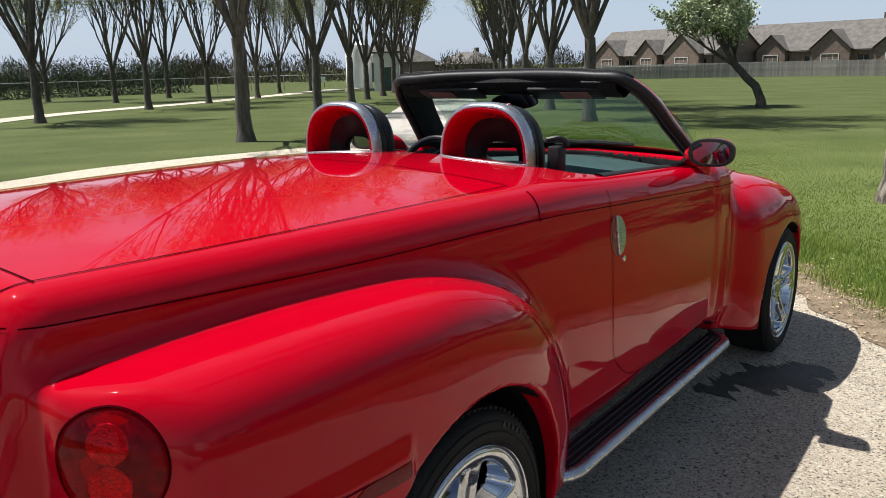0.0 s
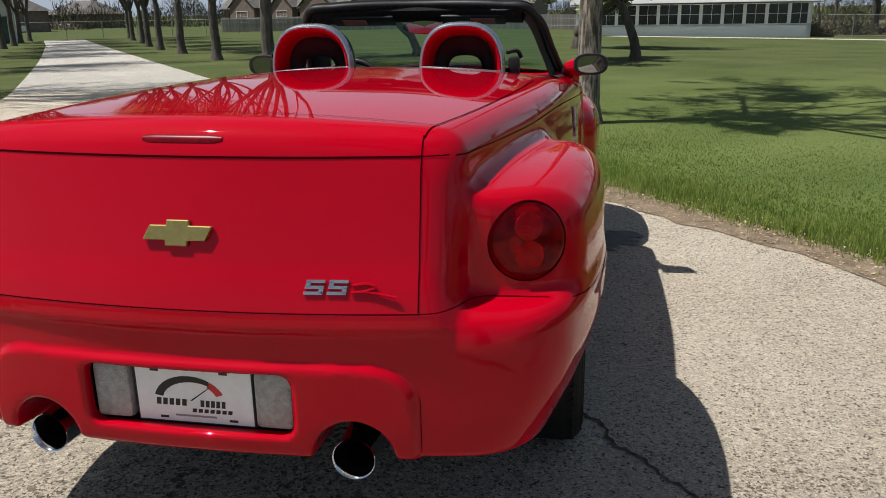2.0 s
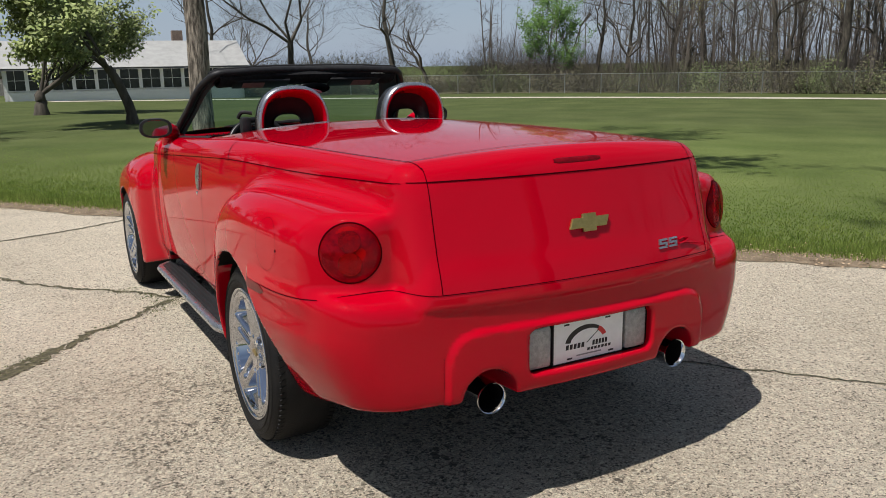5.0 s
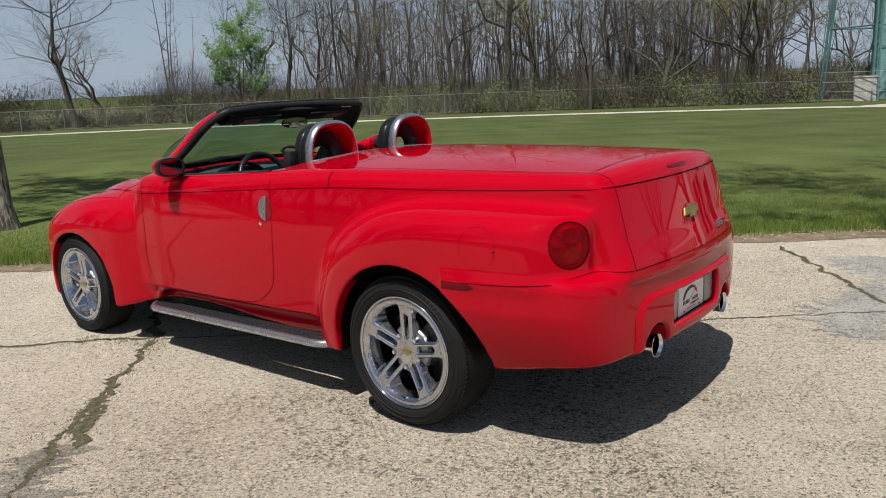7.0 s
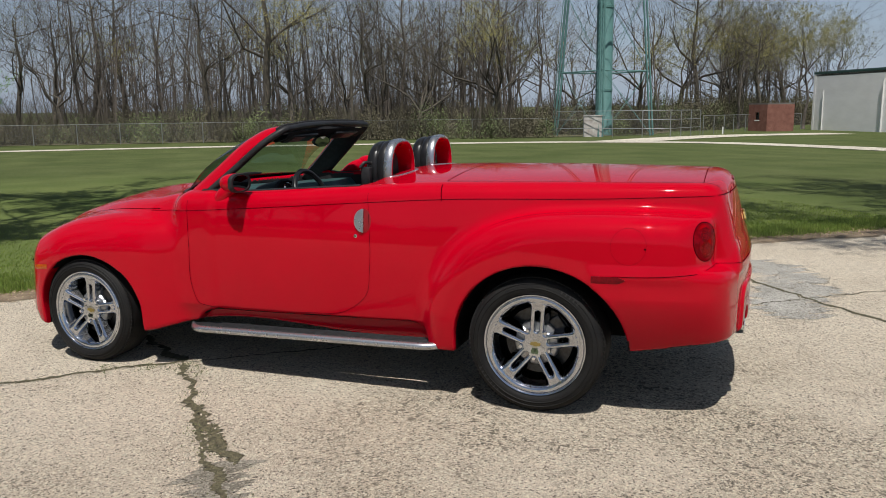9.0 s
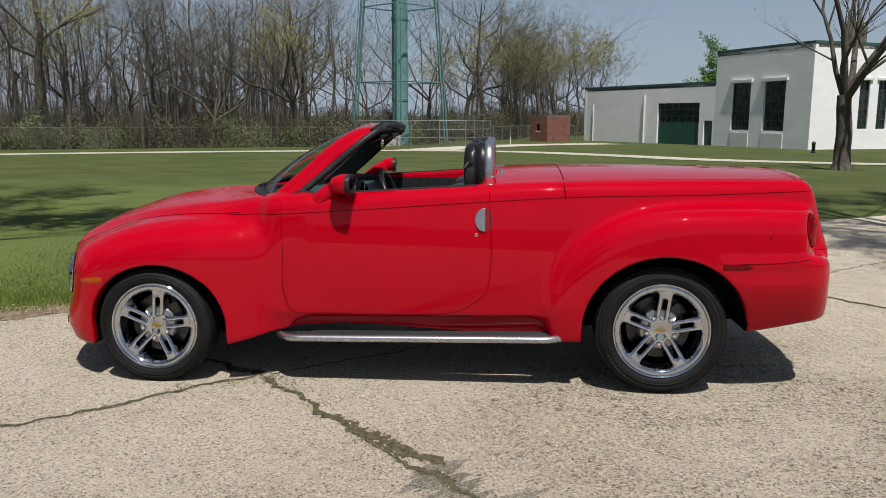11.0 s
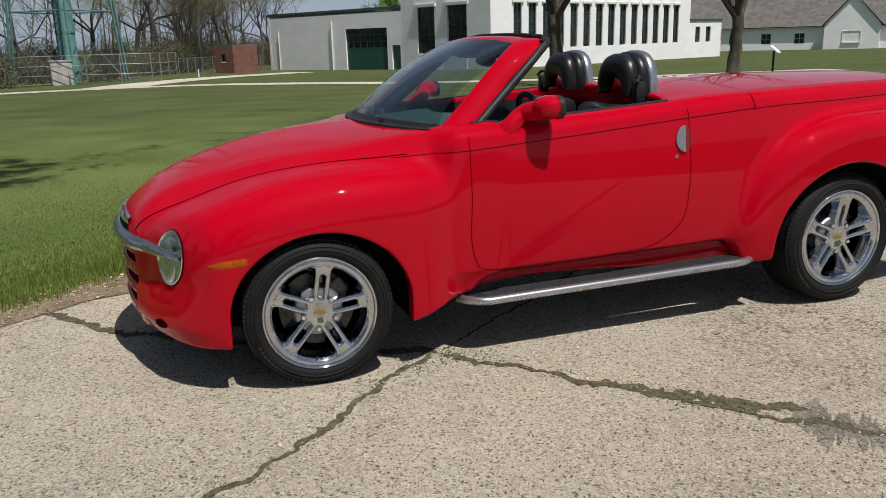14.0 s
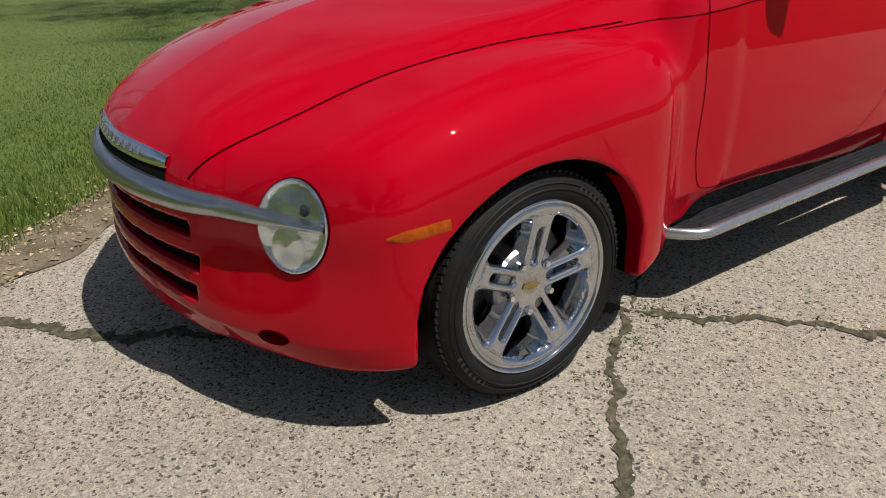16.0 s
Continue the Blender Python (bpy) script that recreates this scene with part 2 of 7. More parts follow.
def step(t):
    t = np.clip(t, 0, 1)
    return t * t * (3 - 2 * t)


def ground_z(x, y):
    """The lawn falls away very gently from the drive."""
    r = np.hypot(x, y - 1.5) - 9
    r = 0.5 * (r + np.sqrt(r * r + 9))
    q = np.maximum(0.9 * x + 0.25 * y - 8, 0)
    return -0.80 * (1 - np.exp(-r * 0.0095 / 0.80)) - 0.64 * (1 - np.exp(-q * q / (q + 8) / 20))


# ---- the car ----
REAR_AXLE, FRONT_AXLE = (0.0, 0.372), (2.946, 0.340)


def arch(y, z, yc, zc, ry, rz):
    return (np.sqrt(((y - yc) / ry) ** 2 + (np.maximum(z - zc, 0) / rz) ** 2) - 1) * 0.42


def nose_y(a, z):
    """How far forward the nose reaches; the lower corners jut out."""
    return 3.775 - 0.48 * a * a + 0.13 * a ** 4 + 0.050 * step((0.55 - z) / 0.26) * step((a - 0.1) / 0.5) * step((1.02 - a) / 0.2) - 0.5 * np.maximum(0.30 - z, 0)


def body(x, y, z, shell=False):
    """The car's painted body as an implicit form: below zero inside. y runs forward from the rear axle."""
    a = np.abs(x)
    # cabin and bed
    w = curve(y, [(-1.1, 0.632), (-0.9, 0.650), (-0.6, 0.690), (0.0, 0.765), (0.6, 0.815), (1.2, 0.84), (1.8, 0.848), (2.5, 0.84)])
    w = w + (0.010 + 0.025 * step((y + 1.1) / 1.2)) * (1 - ((z - 0.75) / 0.42) ** 2) - 0.5 * np.maximum(0.42 - z, 0)
    zt = curve(y, [(-1.0, 1.234), (-0.5, 1.244), (0.3, 1.248), (0.8, 1.240), (1.1, 1.222), (1.6, 1.190), (2.1, 1.160), (2.5, 1.140)])
    zt = zt - 0.085 * a * a
    yr = -0.955 - (1.16 - np.maximum(z, 0.80)) * 0.27 + 0.16 * a * a + 0.14 * step((0.765 - z) / 0.04)
    f = smax(a - w, z - zt, 0.075)
    f = smax(f, yr - y, 0.085)
    f = smax(f, y - 2.30, 0.10)
    # hood
    wh = curve(y, [(2.0, 0.86), (2.25, 0.83), (2.7, 0.72), (3.2, 0.590), (3.6, 0.475), (3.9, 0.40)])
    zh = curve(y, [(2.0, 1.135), (2.4, 1.115), (2.6, 1.088), (2.9, 1.052), (3.25, 0.985), (3.5, 0.905), (3.65, 0.818), (3.75, 0.71), (3.90, 0.45)])
    crown = curve(y, [(2.0, 0.03), (2.3, 0.05), (2.8, 0.12), (3.3, 0.20), (3.9, 0.22)])
    hood = smax(a - wh, z - (zh - crown * a * a), 0.15)
    hood = smax(hood, 2.05 - y, 0.05)
    hood = smax(hood, y - (3.765 - 0.42 * a * a), 0.06)
    # front fenders and nose
    xf = curve(y, [(2.15, 0.80), (2.28, 0.88), (2.42, 0.952), (2.6, 0.978), (2.95, 0.985), (3.25, 0.97), (3.45, 0.915), (3.62, 0.80), (3.75, 0.62), (3.85, 0.36)])
    xf = xf - 0.16 * np.maximum(z - 0.62, 0) ** 2 - 0.10 * np.maximum(0.50 - z, 0) ** 1.5
    zf = curve(y, [(2.1, 0.935), (2.5, 0.950), (2.9, 0.935), (3.2, 0.875), (3.45, 0.775), (3.65, 0.68), (3.9, 0.56)]) + 0.14 * (0.9 - a)
    fen = smax(a - xf, z - zf, 0.20)
    fen = smax(fen, 2.24 - y, 0.10)
    fen = smax(fen, y - nose_y(a, z), 0.12)
    fen = smax(fen, 0.222 - 0.012 * step((a - 0.30) / 0.45) * step((y - 3.1) / 0.3) - z, 0.03)
    front = smin(hood, fen, 0.07)
    f = smin(f, front, 0.07)
    # rear fenders
    xr = curve(y, [(-0.95, 0.885), (-0.8, 0.927), (-0.6, 0.966), (-0.4, 0.988), (0.0, 0.994), (0.35, 0.965), (0.55, 0.925), (0.75, 0.86)])
    tail = step((-0.30 - y) / 0.2)
    xr = xr - 0.10 * np.maximum(z - 0.65, 0) ** 2 - 0.25 * (1 - tail) * np.maximum(0.50 - z, 0) ** 1.5 - tail * (0.03 * step((0.78 - z) / 0.08) + 0.60 * np.maximum(0.66 - z, 0) ** 1.4)
    zr = curve(y, [(-0.95, 1.040), (-0.75, 1.058), (-0.45, 1.070), (-0.15, 1.066), (0.1, 1.052), (0.4, 1.03), (0.8, 1.0)])
    rf = smax(z - (zr + 0.06 * (0.85 - a)), y - (0.70 - 0.12 * np.maximum(0.5 - z, 0)), 0.80)
    rf = smax(rf, a - xr, 0.125)
    rf = smax(rf, 0.50 * (a - 0.807) - 0.86 * (y + 0.828) + 0.09 * (z - 0.941), 0.055)
    rf = smax(smax(rf, -0.868 - y, 0.03), 0.668 - 0.25 * step((y + 0.80) / 0.25) - a, 0.05)
    f = smin(f, rf, 0.05)
    # rear bumper
    xb = curve(y, [(-1.1, 0.81), (-0.9, 0.893), (-0.7, 0.950), (-0.5, 0.980), (-0.3, 0.992)]) - 0.60 * np.maximum(0.66 - z, 0) ** 1.4
    bu = smax(a - xb, z - (0.806 + 0.11 * step((0.66 - a) / 0.08)), 0.055)
    mask = step((0.004 - smax(a - 0.566, z - 0.680, 0.13)) / 0.018)
    bu = smax(bu, -1.048 + 0.13 * a * a + 0.06 * a ** 6 + 0.25 * np.maximum(z - 0.775, 0) - 0.017 * mask + 0.25 * np.maximum(0.52 - z, 0) ** 1.5 - y, 0.10)
    bu = smax(bu, y + 0.30, 0.02)
    f = smin(f, bu, 0.035)
    # underside
    zb = curve(y, [(-1.1, 0.438), (-0.8, 0.412), (-0.5, 0.362), (0.0, 0.34), (0.5, 0.285), (2.3, 0.285), (2.5, 0.235), (3.9, 0.222)])
    zb = zb - 0.012 * step((a - 0.30) / 0.45) * step((y - 3.1) / 0.3)
    f = smax(f, zb - z, 0.025)
    # wheel arches
    cut = smin(arch(y, z, -0.015, 0.37, 0.462, 0.432), arch(y, z, 2.925, 0.345, 0.408, 0.362), 0.01)
    cut = np.maximum(cut, 0.56 - a)
    f = smax(f, -cut, 0.012)
    # cockpit
    cock = smax(a - 0.735, np.maximum(1.03 - y, y - 2.06), 0.12)
    cock = np.maximum(cock, 0.55 - z)
    scuttle = np.maximum(np.maximum(a - 0.70, y - (2.49 - 0.45 * a * a)), np.maximum(1.9 - y, 0.85 - z))
    cock = np.minimum(cock, scuttle)
    f = smax(f, -cock, 0.03)
    # recess under the door, above the running board
    sill = smax(z - (0.412 - 0.018 * (y - 0.8)), np.abs(y - 1.405) - 0.775, 0.16)
    sill = np.maximum(sill, 0.780 - a)
    f = smax(f, -sill, 0.022)
    # plate recess, tail pipe notches, nose slots
    rec = np.maximum(smax(a - 0.270, np.abs(z - 0.572) - 0.081, 0.04), y + 0.975)
    f = smax(f, -rec, 0.012)
    pipe = np.maximum(np.hypot(a - 0.41, z - 0.440) - 0.098, y + 0.80)
    f = smax(f, -pipe, 0.015)
    for zc, hw in ((0.540, 0.40), (0.445, 0.43), (0.355, 0.42)):
        slot = np.maximum(np.maximum(a - hw, np.abs(z - zc) - 0.021), 3.55 - y)
        f = smax(f, -slot, 0.012)
    return f


def surface_net(fun, lo, hi, h):
    """Meshes the half x >= 0 of fun's zero surface: points and quads."""
    xs, ys, zs = np.arange(-h / 2, hi[0], h), np.arange(lo[1], hi[1], h), np.arange(lo[2], hi[2], h)
    val = np.empty((len(xs), len(ys), len(zs)), np.float32)
    for i in range(0, len(xs), 8):
        val[i:i + 8] = fun(xs[i:i + 8, None, None], ys[None, :, None], zs[None, None, :])
    ins = val < 0
    c = [ins[i:ins.shape[0] - 1 + i, j:ins.shape[1] - 1 + j, k:ins.shape[2] - 1 + k] for i in (0, 1) for j in (0, 1) for k in (0, 1)]
    tot = sum(q.astype(np.int8) for q in c)
    idx = np.argwhere((tot > 0) & (tot < 8))
    num = -np.ones(tot.shape, np.int64)
    num[tuple(idx.T)] = np.arange(len(idx))
    acc, cnt = np.zeros((len(idx), 3)), np.zeros(len(idx))
    cor = [(i, j, k) for i in (0, 1) for j in (0, 1) for k in (0, 1)]
    for a in cor:
        for b in cor:
            if sum(b) == sum(a) + 1 and all(q >= p for p, q in zip(a, b)):
                va, vb = val[tuple((idx + a).T)], val[tuple((idx + b).T)]
                hit = (va < 0) != (vb < 0)
                t = np.where(hit, va / np.where(hit, va - vb, 1), 0)
                p = np.array(a) + t[:, None] * (np.array(b) - np.array(a))
                acc += p * hit[:, None]
                cnt += hit
    pts = np.array([xs[0], ys[0], zs[0]]) + (idx + acc / cnt[:, None]) * h
    quads = []
    for ax in range(3):
        o1, o2 = (ax + 1) % 3, (ax + 2) % 3
        sl0, sl1 = [slice(None)] * 3, [slice(None)] * 3
        sl0[ax], sl1[ax] = slice(0, -1), slice(1, None)
        A, B = ins[tuple(sl0)], ins[tuple(sl1)]
        e = np.argwhere(A != B)
        e = e[(e[:, o1] > 0) & (e[:, o2] > 0) & (e[:, o1] < tot.shape[o1]) & (e[:, o2] < tot.shape[o2])]
        d1, d2 = np.zeros(3, int), np.zeros(3, int)
        d1[o1], d2[o2] = 1, 1
        q = np.stack([num[tuple((e - d1 - d2).T)], num[tuple((e - d2).T)], num[tuple(e.T)], num[tuple((e - d1).T)]], 1)
        flip = ~A[tuple(e.T)]
        q[flip] = q[flip][:, ::-1]
        quads.append(q)
    return pts, np.concatenate(quads)


def grad(fun, p, e=0.0015):
    g = np.stack([fun(p[:, 0] + e * (k == 0), p[:, 1] + e * (k == 1), p[:, 2] + e * (k == 2)) - fun(p[:, 0] - e * (k == 0), p[:, 1] - e * (k == 1), p[:, 2] - e * (k == 2)) for k in range(3)], 1)
    return g / (2 * e)


def drop(points, way, reach=1.0):
    """Where rays from points along way first meet the body, with the normals there."""
    p, d = np.array(points, float), np.array(way, float)
    t = np.zeros(len(p))
    done = np.zeros(len(p), bool)
    for k in range(int(reach / 0.004)):
        q = p + t[:, None] * d
        done |= body(q[:, 0], q[:, 1], q[:, 2]) < 0
        t = np.where(done, t, t + 0.004)
    lo, hi = t - 0.004, t.copy()
    for k in range(10):
        mid = (lo + hi) / 2
        q = p + mid[:, None] * d
        i = body(q[:, 0], q[:, 1], q[:, 2]) < 0
        hi, lo = np.where(i, mid, hi), np.where(i, lo, mid)
    q = p + lo[:, None] * d
    g = grad(body, q)
    return q, g / np.linalg.norm(g, axis=1)[:, None]


def facing(p, n, up=(0, 0, 1)):
    """A frame at p whose z axis is n and whose y axis is near up."""
    z = Vector(n).normalized()
    x = Vector(up).cross(z).normalized()
    y = z.cross(x)
    return Matrix(((x.x, y.x, z.x, p[0]), (x.y, y.y, z.y, p[1]), (x.z, y.z, z.z, p[2]), (0, 0, 0, 1)))


car = thing("car", "shiny red convertible pickup roadster with chrome wheels parked on concrete", "car")

H = 0.0125
pts, quads = surface_net(body, (0, -1.13, 0.11), (1.06, 3.93, 1.31), H)
for k in range(3):
    g = grad(body, pts)
    st = body(pts[:, 0], pts[:, 1], pts[:, 2])[:, None] * g / np.maximum((g * g).sum(1), 0.05)[:, None]
    pts -= np.clip(st, -0.4 * H, 0.4 * H) * 0.9
pts[pts[:, 0] < H * 0.6, 0] = 0
nor = grad(body, pts, 0.004)
nor /= np.linalg.norm(nor, axis=1)[:, None]
nor[pts[:, 0] == 0, 0] = 0
cen, fn = pts[quads].mean(1), nor[quads].mean(1)
a, y, z = cen.T
hood_w = curve(y, [(2.0, 0.86), (2.25, 0.83), (2.7, 0.72), (3.2, 0.590), (3.6, 0.475), (3.9, 0.40)])
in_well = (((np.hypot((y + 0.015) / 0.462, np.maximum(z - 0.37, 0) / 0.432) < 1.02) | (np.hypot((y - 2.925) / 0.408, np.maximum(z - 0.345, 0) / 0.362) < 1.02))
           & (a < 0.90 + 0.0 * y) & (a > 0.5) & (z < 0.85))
in_cock = ((a < 0.748) & (y > 1.022) & (y < 2.075) & (z < 1.11)) | ((a < 0.712) & (y > 1.9) & (y < 2.492 - 0.45 * a * a) & (z < 1.115))
in_hole = ((a < 0.276) & (np.abs(z - 0.572) < 0.085) & (y < -0.8) & (y > -1.018)) | ((np.hypot(a - 0.41, z - 0.440) < 0.095) & (y < -0.7) & (y > -0.985))
in_slot = (y > 3.55) & (a < 0.435) & (y < nose_y(a, z) - 0.024) & ((np.abs(z - 0.540) < 0.03) | (np.abs(z - 0.445) < 0.03) | (np.abs(z - 0.355) < 0.03))
lid_z = curve(y, [(-1.0, 1.150), (0.5, 1.120), (0.8, 1.115)])
which = np.full(len(cen), "quarter_panel", dtype="U24")
which[(y > 0.98) & (y < 2.2)] = "door"
which[(y > 0.70) & (y < 2.25) & (z < 0.40)] = "rocker_panel"
which[y >= 2.2] = "front_fender"
which[(y >= 2.2) & (a < hood_w) & (z > 0.68)] = "hood"
which[(y > 3.40) & (z < 0.62)] = "front_fascia"
which[(y < 0.56) & (z > lid_z)] = "bed_cover"
which[(y >= 0.56) & (y < 1.06) & (z > 1.15) & (a < 0.74)] = "rear_deck"
which[(y < -0.80) & (a < 0.575) & (z > 0.80) & (z < 1.157)] = "tailgate"
which[(y < -0.42) & (z < 0.80)] = "rear_bumper"
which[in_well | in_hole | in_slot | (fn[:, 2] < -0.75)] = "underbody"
which[in_cock] = "cockpit_tub"


def body_part(name, sel, flip, material):
    """One panel of the body, from the faces of one side."""
    q = quads[sel]
    used, inv = np.unique(q, return_inverse=True)
    q = inv.reshape(q.shape)
    p, n = pts[used].copy(), nor[used].copy()
    if flip:
        p[:, 0] *= -1
        n[:, 0] *= -1
        q = q[:, ::-1]
    return p, n, q


def link_panel(name, chunks, material):
    p = np.concatenate([c[0] for c in chunks])
    n = np.concatenate([c[1] for c in chunks])
    off = np.cumsum([0] + [len(c[0]) for c in chunks])
    q = np.concatenate([c[2] + o for c, o in zip(chunks, off)])
    me = bpy.data.meshes.new(name)
    me.from_pydata(p.tolist(), [], q.tolist())
    me.polygons.foreach_set("use_smooth", np.ones(len(me.polygons), bool))
    me.normals_split_custom_set_from_vertices(n.tolist())
    me.materials.append(material)
    ob = new(name, me)
    ob.parent = car
    return ob


for name in np.unique(which):
    sel = which == name
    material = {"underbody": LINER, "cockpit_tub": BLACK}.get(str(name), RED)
    if name in ("door", "front_fender", "quarter_panel", "rocker_panel"):
        for flip in (False, True):
            link_panel(str(name), [body_part(name, sel, flip, material)], material)
    else:
        link_panel(str(name), [body_part(name, sel, f, material) for f in (False, True)], material)


def seam(start, way, width=0.006, material=GAP, lift=0.0018, name="panel_gap"):
    """A dark joint between panels, along points thrown onto the body."""
    q, n = drop(start, way)
    rows = []
    for i in range(len(q)):
        t = Vector(q[min(i + 1, len(q) - 1)] - q[max(i - 1, 0)]).normalized()
        s = t.cross(Vector(n[i])).normalized()
        c = Vector(q[i]) + Vector(n[i]) * lift
        rows.append([c - s * width / 2, c + s * width / 2])
    return part(name, M().sheet(rows), material, car)


def line(a, b, n=40):
    return [tuple(np.array(a) + (np.array(b) - np.array(a)) * i / (n - 1)) for i in range(n)]


def bend(keys, n=60):
    """Points along a smooth line through 3D keys."""
    k = np.array(keys, float)
    s = np.concatenate([[0], np.cumsum(np.linalg.norm(np.diff(k, axis=0), axis=1))])
    u = np.linspace(0, s[-1], n)
    return np.stack([curve(u, list(zip(s, k[:, i]))) for i in range(3)], 1).tolist()


for sx in (-1, 1):
    X = 1.3 * sx
    side = (-sx, 0, 0)
    # door joint, hood joint, belt crease, rear joints
    seam(bend([(X, 2.19, 1.07), (X, 2.185, 0.8), (X, 2.175, 0.5), (X, 2.15, 0.44), (X, 2.05, 0.415), (X, 1.4, 0.422), (X, 1.12, 0.46), (X, 1.0, 0.56), (X, 0.972, 0.72), (X, 0.975, 1.0), (X, 0.985, 1.14)], 140), side, 0.0028)
    seam(bend([(X, 2.54, 0.984), (X, 2.44, 0.990), (X, 2.33, 0.998), (X, 2.2, 1.005), (X, 1.8, 1.03), (X, 1.02, 1.085), (X, 0.55, 1.113), (X, -0.3, 1.13), (X, -0.86, 1.150)], 120), side, 0.0026)
    gap = bend([(sx * 0.775, 2.46, 0.99), (sx * 0.72, 2.7, 0.96), (sx * 0.60, 3.2, 0.87), (sx * 0.515, 3.5, 0.78), (sx * 0.455, 3.62, 0.71), (sx * 0.415, 3.68, 0.66)], 90)
    seam([(p_[0] + sx * 0.06, p_[1] + 0.25, p_[2] + 0.35) for p_ in gap], (-sx * 0.138, -0.575, -0.806), 0.0050)
    seam(bend([(X, 0.55, 1.105), (X, 0.555, 1.15), (X, 0.56, 1.19)], 12), side, 0.005)
    seam(line((sx * 0.572, -1.35, 0.808), (sx * 0.565, -1.35, 1.195)), (0, 1, 0), 0.0028)
    seam(bend([(sx * 0.567, -0.872, 1.5), (sx * 0.60, -0.70, 1.5), (sx * 0.665, -0.2, 1.5), (sx * 0.70, 0.3, 1.5), (sx * 0.71, 0.555, 1.5)], 60), (0, 0, -1), 0.004)
    seam(bend([(X, -0.40, 0.775), (X, -0.6, 0.780), (X, -0.80, 0.795)], 30), side, 0.0026)
    seam(bend([(sx * 0.574, -1.35, 0.808), (sx * 0.66, -1.35, 0.812), (sx * 0.74, -1.35, 0.815), (sx * 0.86, -1.35, 0.806)], 40), (0, 1, 0), 0.0022)
    seam(bend([(sx * 0.572, -1.35, 0.455), (sx * 0.572, -1.35, 0.56), (sx * 0.571, -1.35, 0.60)], 24), (0, 1, 0), 0.0016)
seam(line((-0.574, -1.35, 0.808), (0.574, -1.35, 0.808), 50), (0, 1, 0), 0.003)
seam(line((-0.567, -1.35, 1.153), (0.567, -1.35, 1.153), 60), (0, 1, 0), 0.0048)
for sx in (-1, 1):
    seam(line((sx * 0.567, -1.35, 1.153), (sx * 0.625, -1.35, 1.153), 14), (0, 1, 0), 0.003)
seam(line((-0.59, -0.80, 1.5), (0.59, -0.80, 1.5), 50), (0, 0, -1), 0.004)
seam(line((-0.70, 0.555, 1.5), (0.70, 0.555, 1.5), 50), (0, 0, -1), 0.005)


MARK = mat("moulded_mark", (0.020, 0.020, 0.020), None, rough=0.7)


FACES = {}


def wheel_face(rim, zt, dish):
    """The cast face of a wheel: five slotted spokes between rounded windows; one mesh for the ring and for each spoke."""
    key = (rim, zt)
    if key in FACES:
        return FACES[key]

    def form(x, y, z):
        x = x - rim * 1.02
        r, th = np.hypot(x, y), np.arctan2(y, x)
        ph = np.mod(th - math.pi / 2 + math.pi / 5, 2 * math.pi / 5) - math.pi / 5
        u, v = r * np.cos(ph), np.abs(r * np.sin(ph))
        t = r / rim
        half = rim * (0.128 + 0.9 * np.maximum(t - 0.70, 0) ** 2)
        win = smax(smax(r - rim * 0.868, half - v, rim * 0.07), rim * 0.26 - r, rim * 0.04)
        slot = np.hypot(np.maximum(np.maximum(rim * 0.30 - u, u - rim * 0.645), 0), v) - rim * 0.056
        top = zt - dish * np.maximum(1 - t, 0) ** 1.2 - 0.004 * ((t - 0.93) / 0.07) ** 2 * (t > 0.86)
        top = np.where(t > 0.86, np.maximum(top, zt - 0.01), top)
        draft = 0.32 * np.maximum(top - z, 0)
        solid = np.maximum(smax(-win - draft, -slot - draft * 0.6, 0.006), r - rim * 0.992)
        return np.maximum(smax(solid, z - top, 0.014), zt - dish - 0.058 + 0.02 * t - z)

    p, qd = surface_net(form, (0, -rim * 1.03, zt - 0.09), (rim * 2.06, rim * 1.03, zt + 0.012), 0.0056)
    for k in range(3):
        g = grad(form, p, 0.001)
        st = form(p[:, 0], p[:, 1], p[:, 2])[:, None] * g / np.maximum((g * g).sum(1), 0.05)[:, None]
        p -= np.clip(st, -0.0017, 0.0017) * 0.9
    n = grad(form, p, 0.0014)
    n /= np.linalg.norm(n, axis=1)[:, None] + 1e-9
    p[:, 0] -= rim * 1.02
    c = p[qd].mean(1)
    sec = np.mod(np.floor((np.arctan2(c[:, 1], c[:, 0]) - math.pi / 2 + math.pi / 5) / (2 * math.pi / 5)), 5).astype(int)
    sec[np.hypot(c[:, 0], c[:, 1]) > rim * 0.82] = 5
    out = []
    for k in range(6):
        q = qd[sec == k]
        used, inv = np.unique(q, return_inverse=True)
        nm = "spoke" if k < 5 else "rim_ring"
        me = bpy.data.meshes.new(nm)
        me.from_pydata(p[used].tolist(), [], inv.reshape(q.shape).tolist())
        me.polygons.foreach_set("use_smooth", np.ones(len(me.polygons), bool))
        me.normals_split_custom_set_from_vertices(n[used].tolist())
        me.materials.append(WHEELCHROME)
        out.append((nm, me))
    FACES[key] = out
    return out


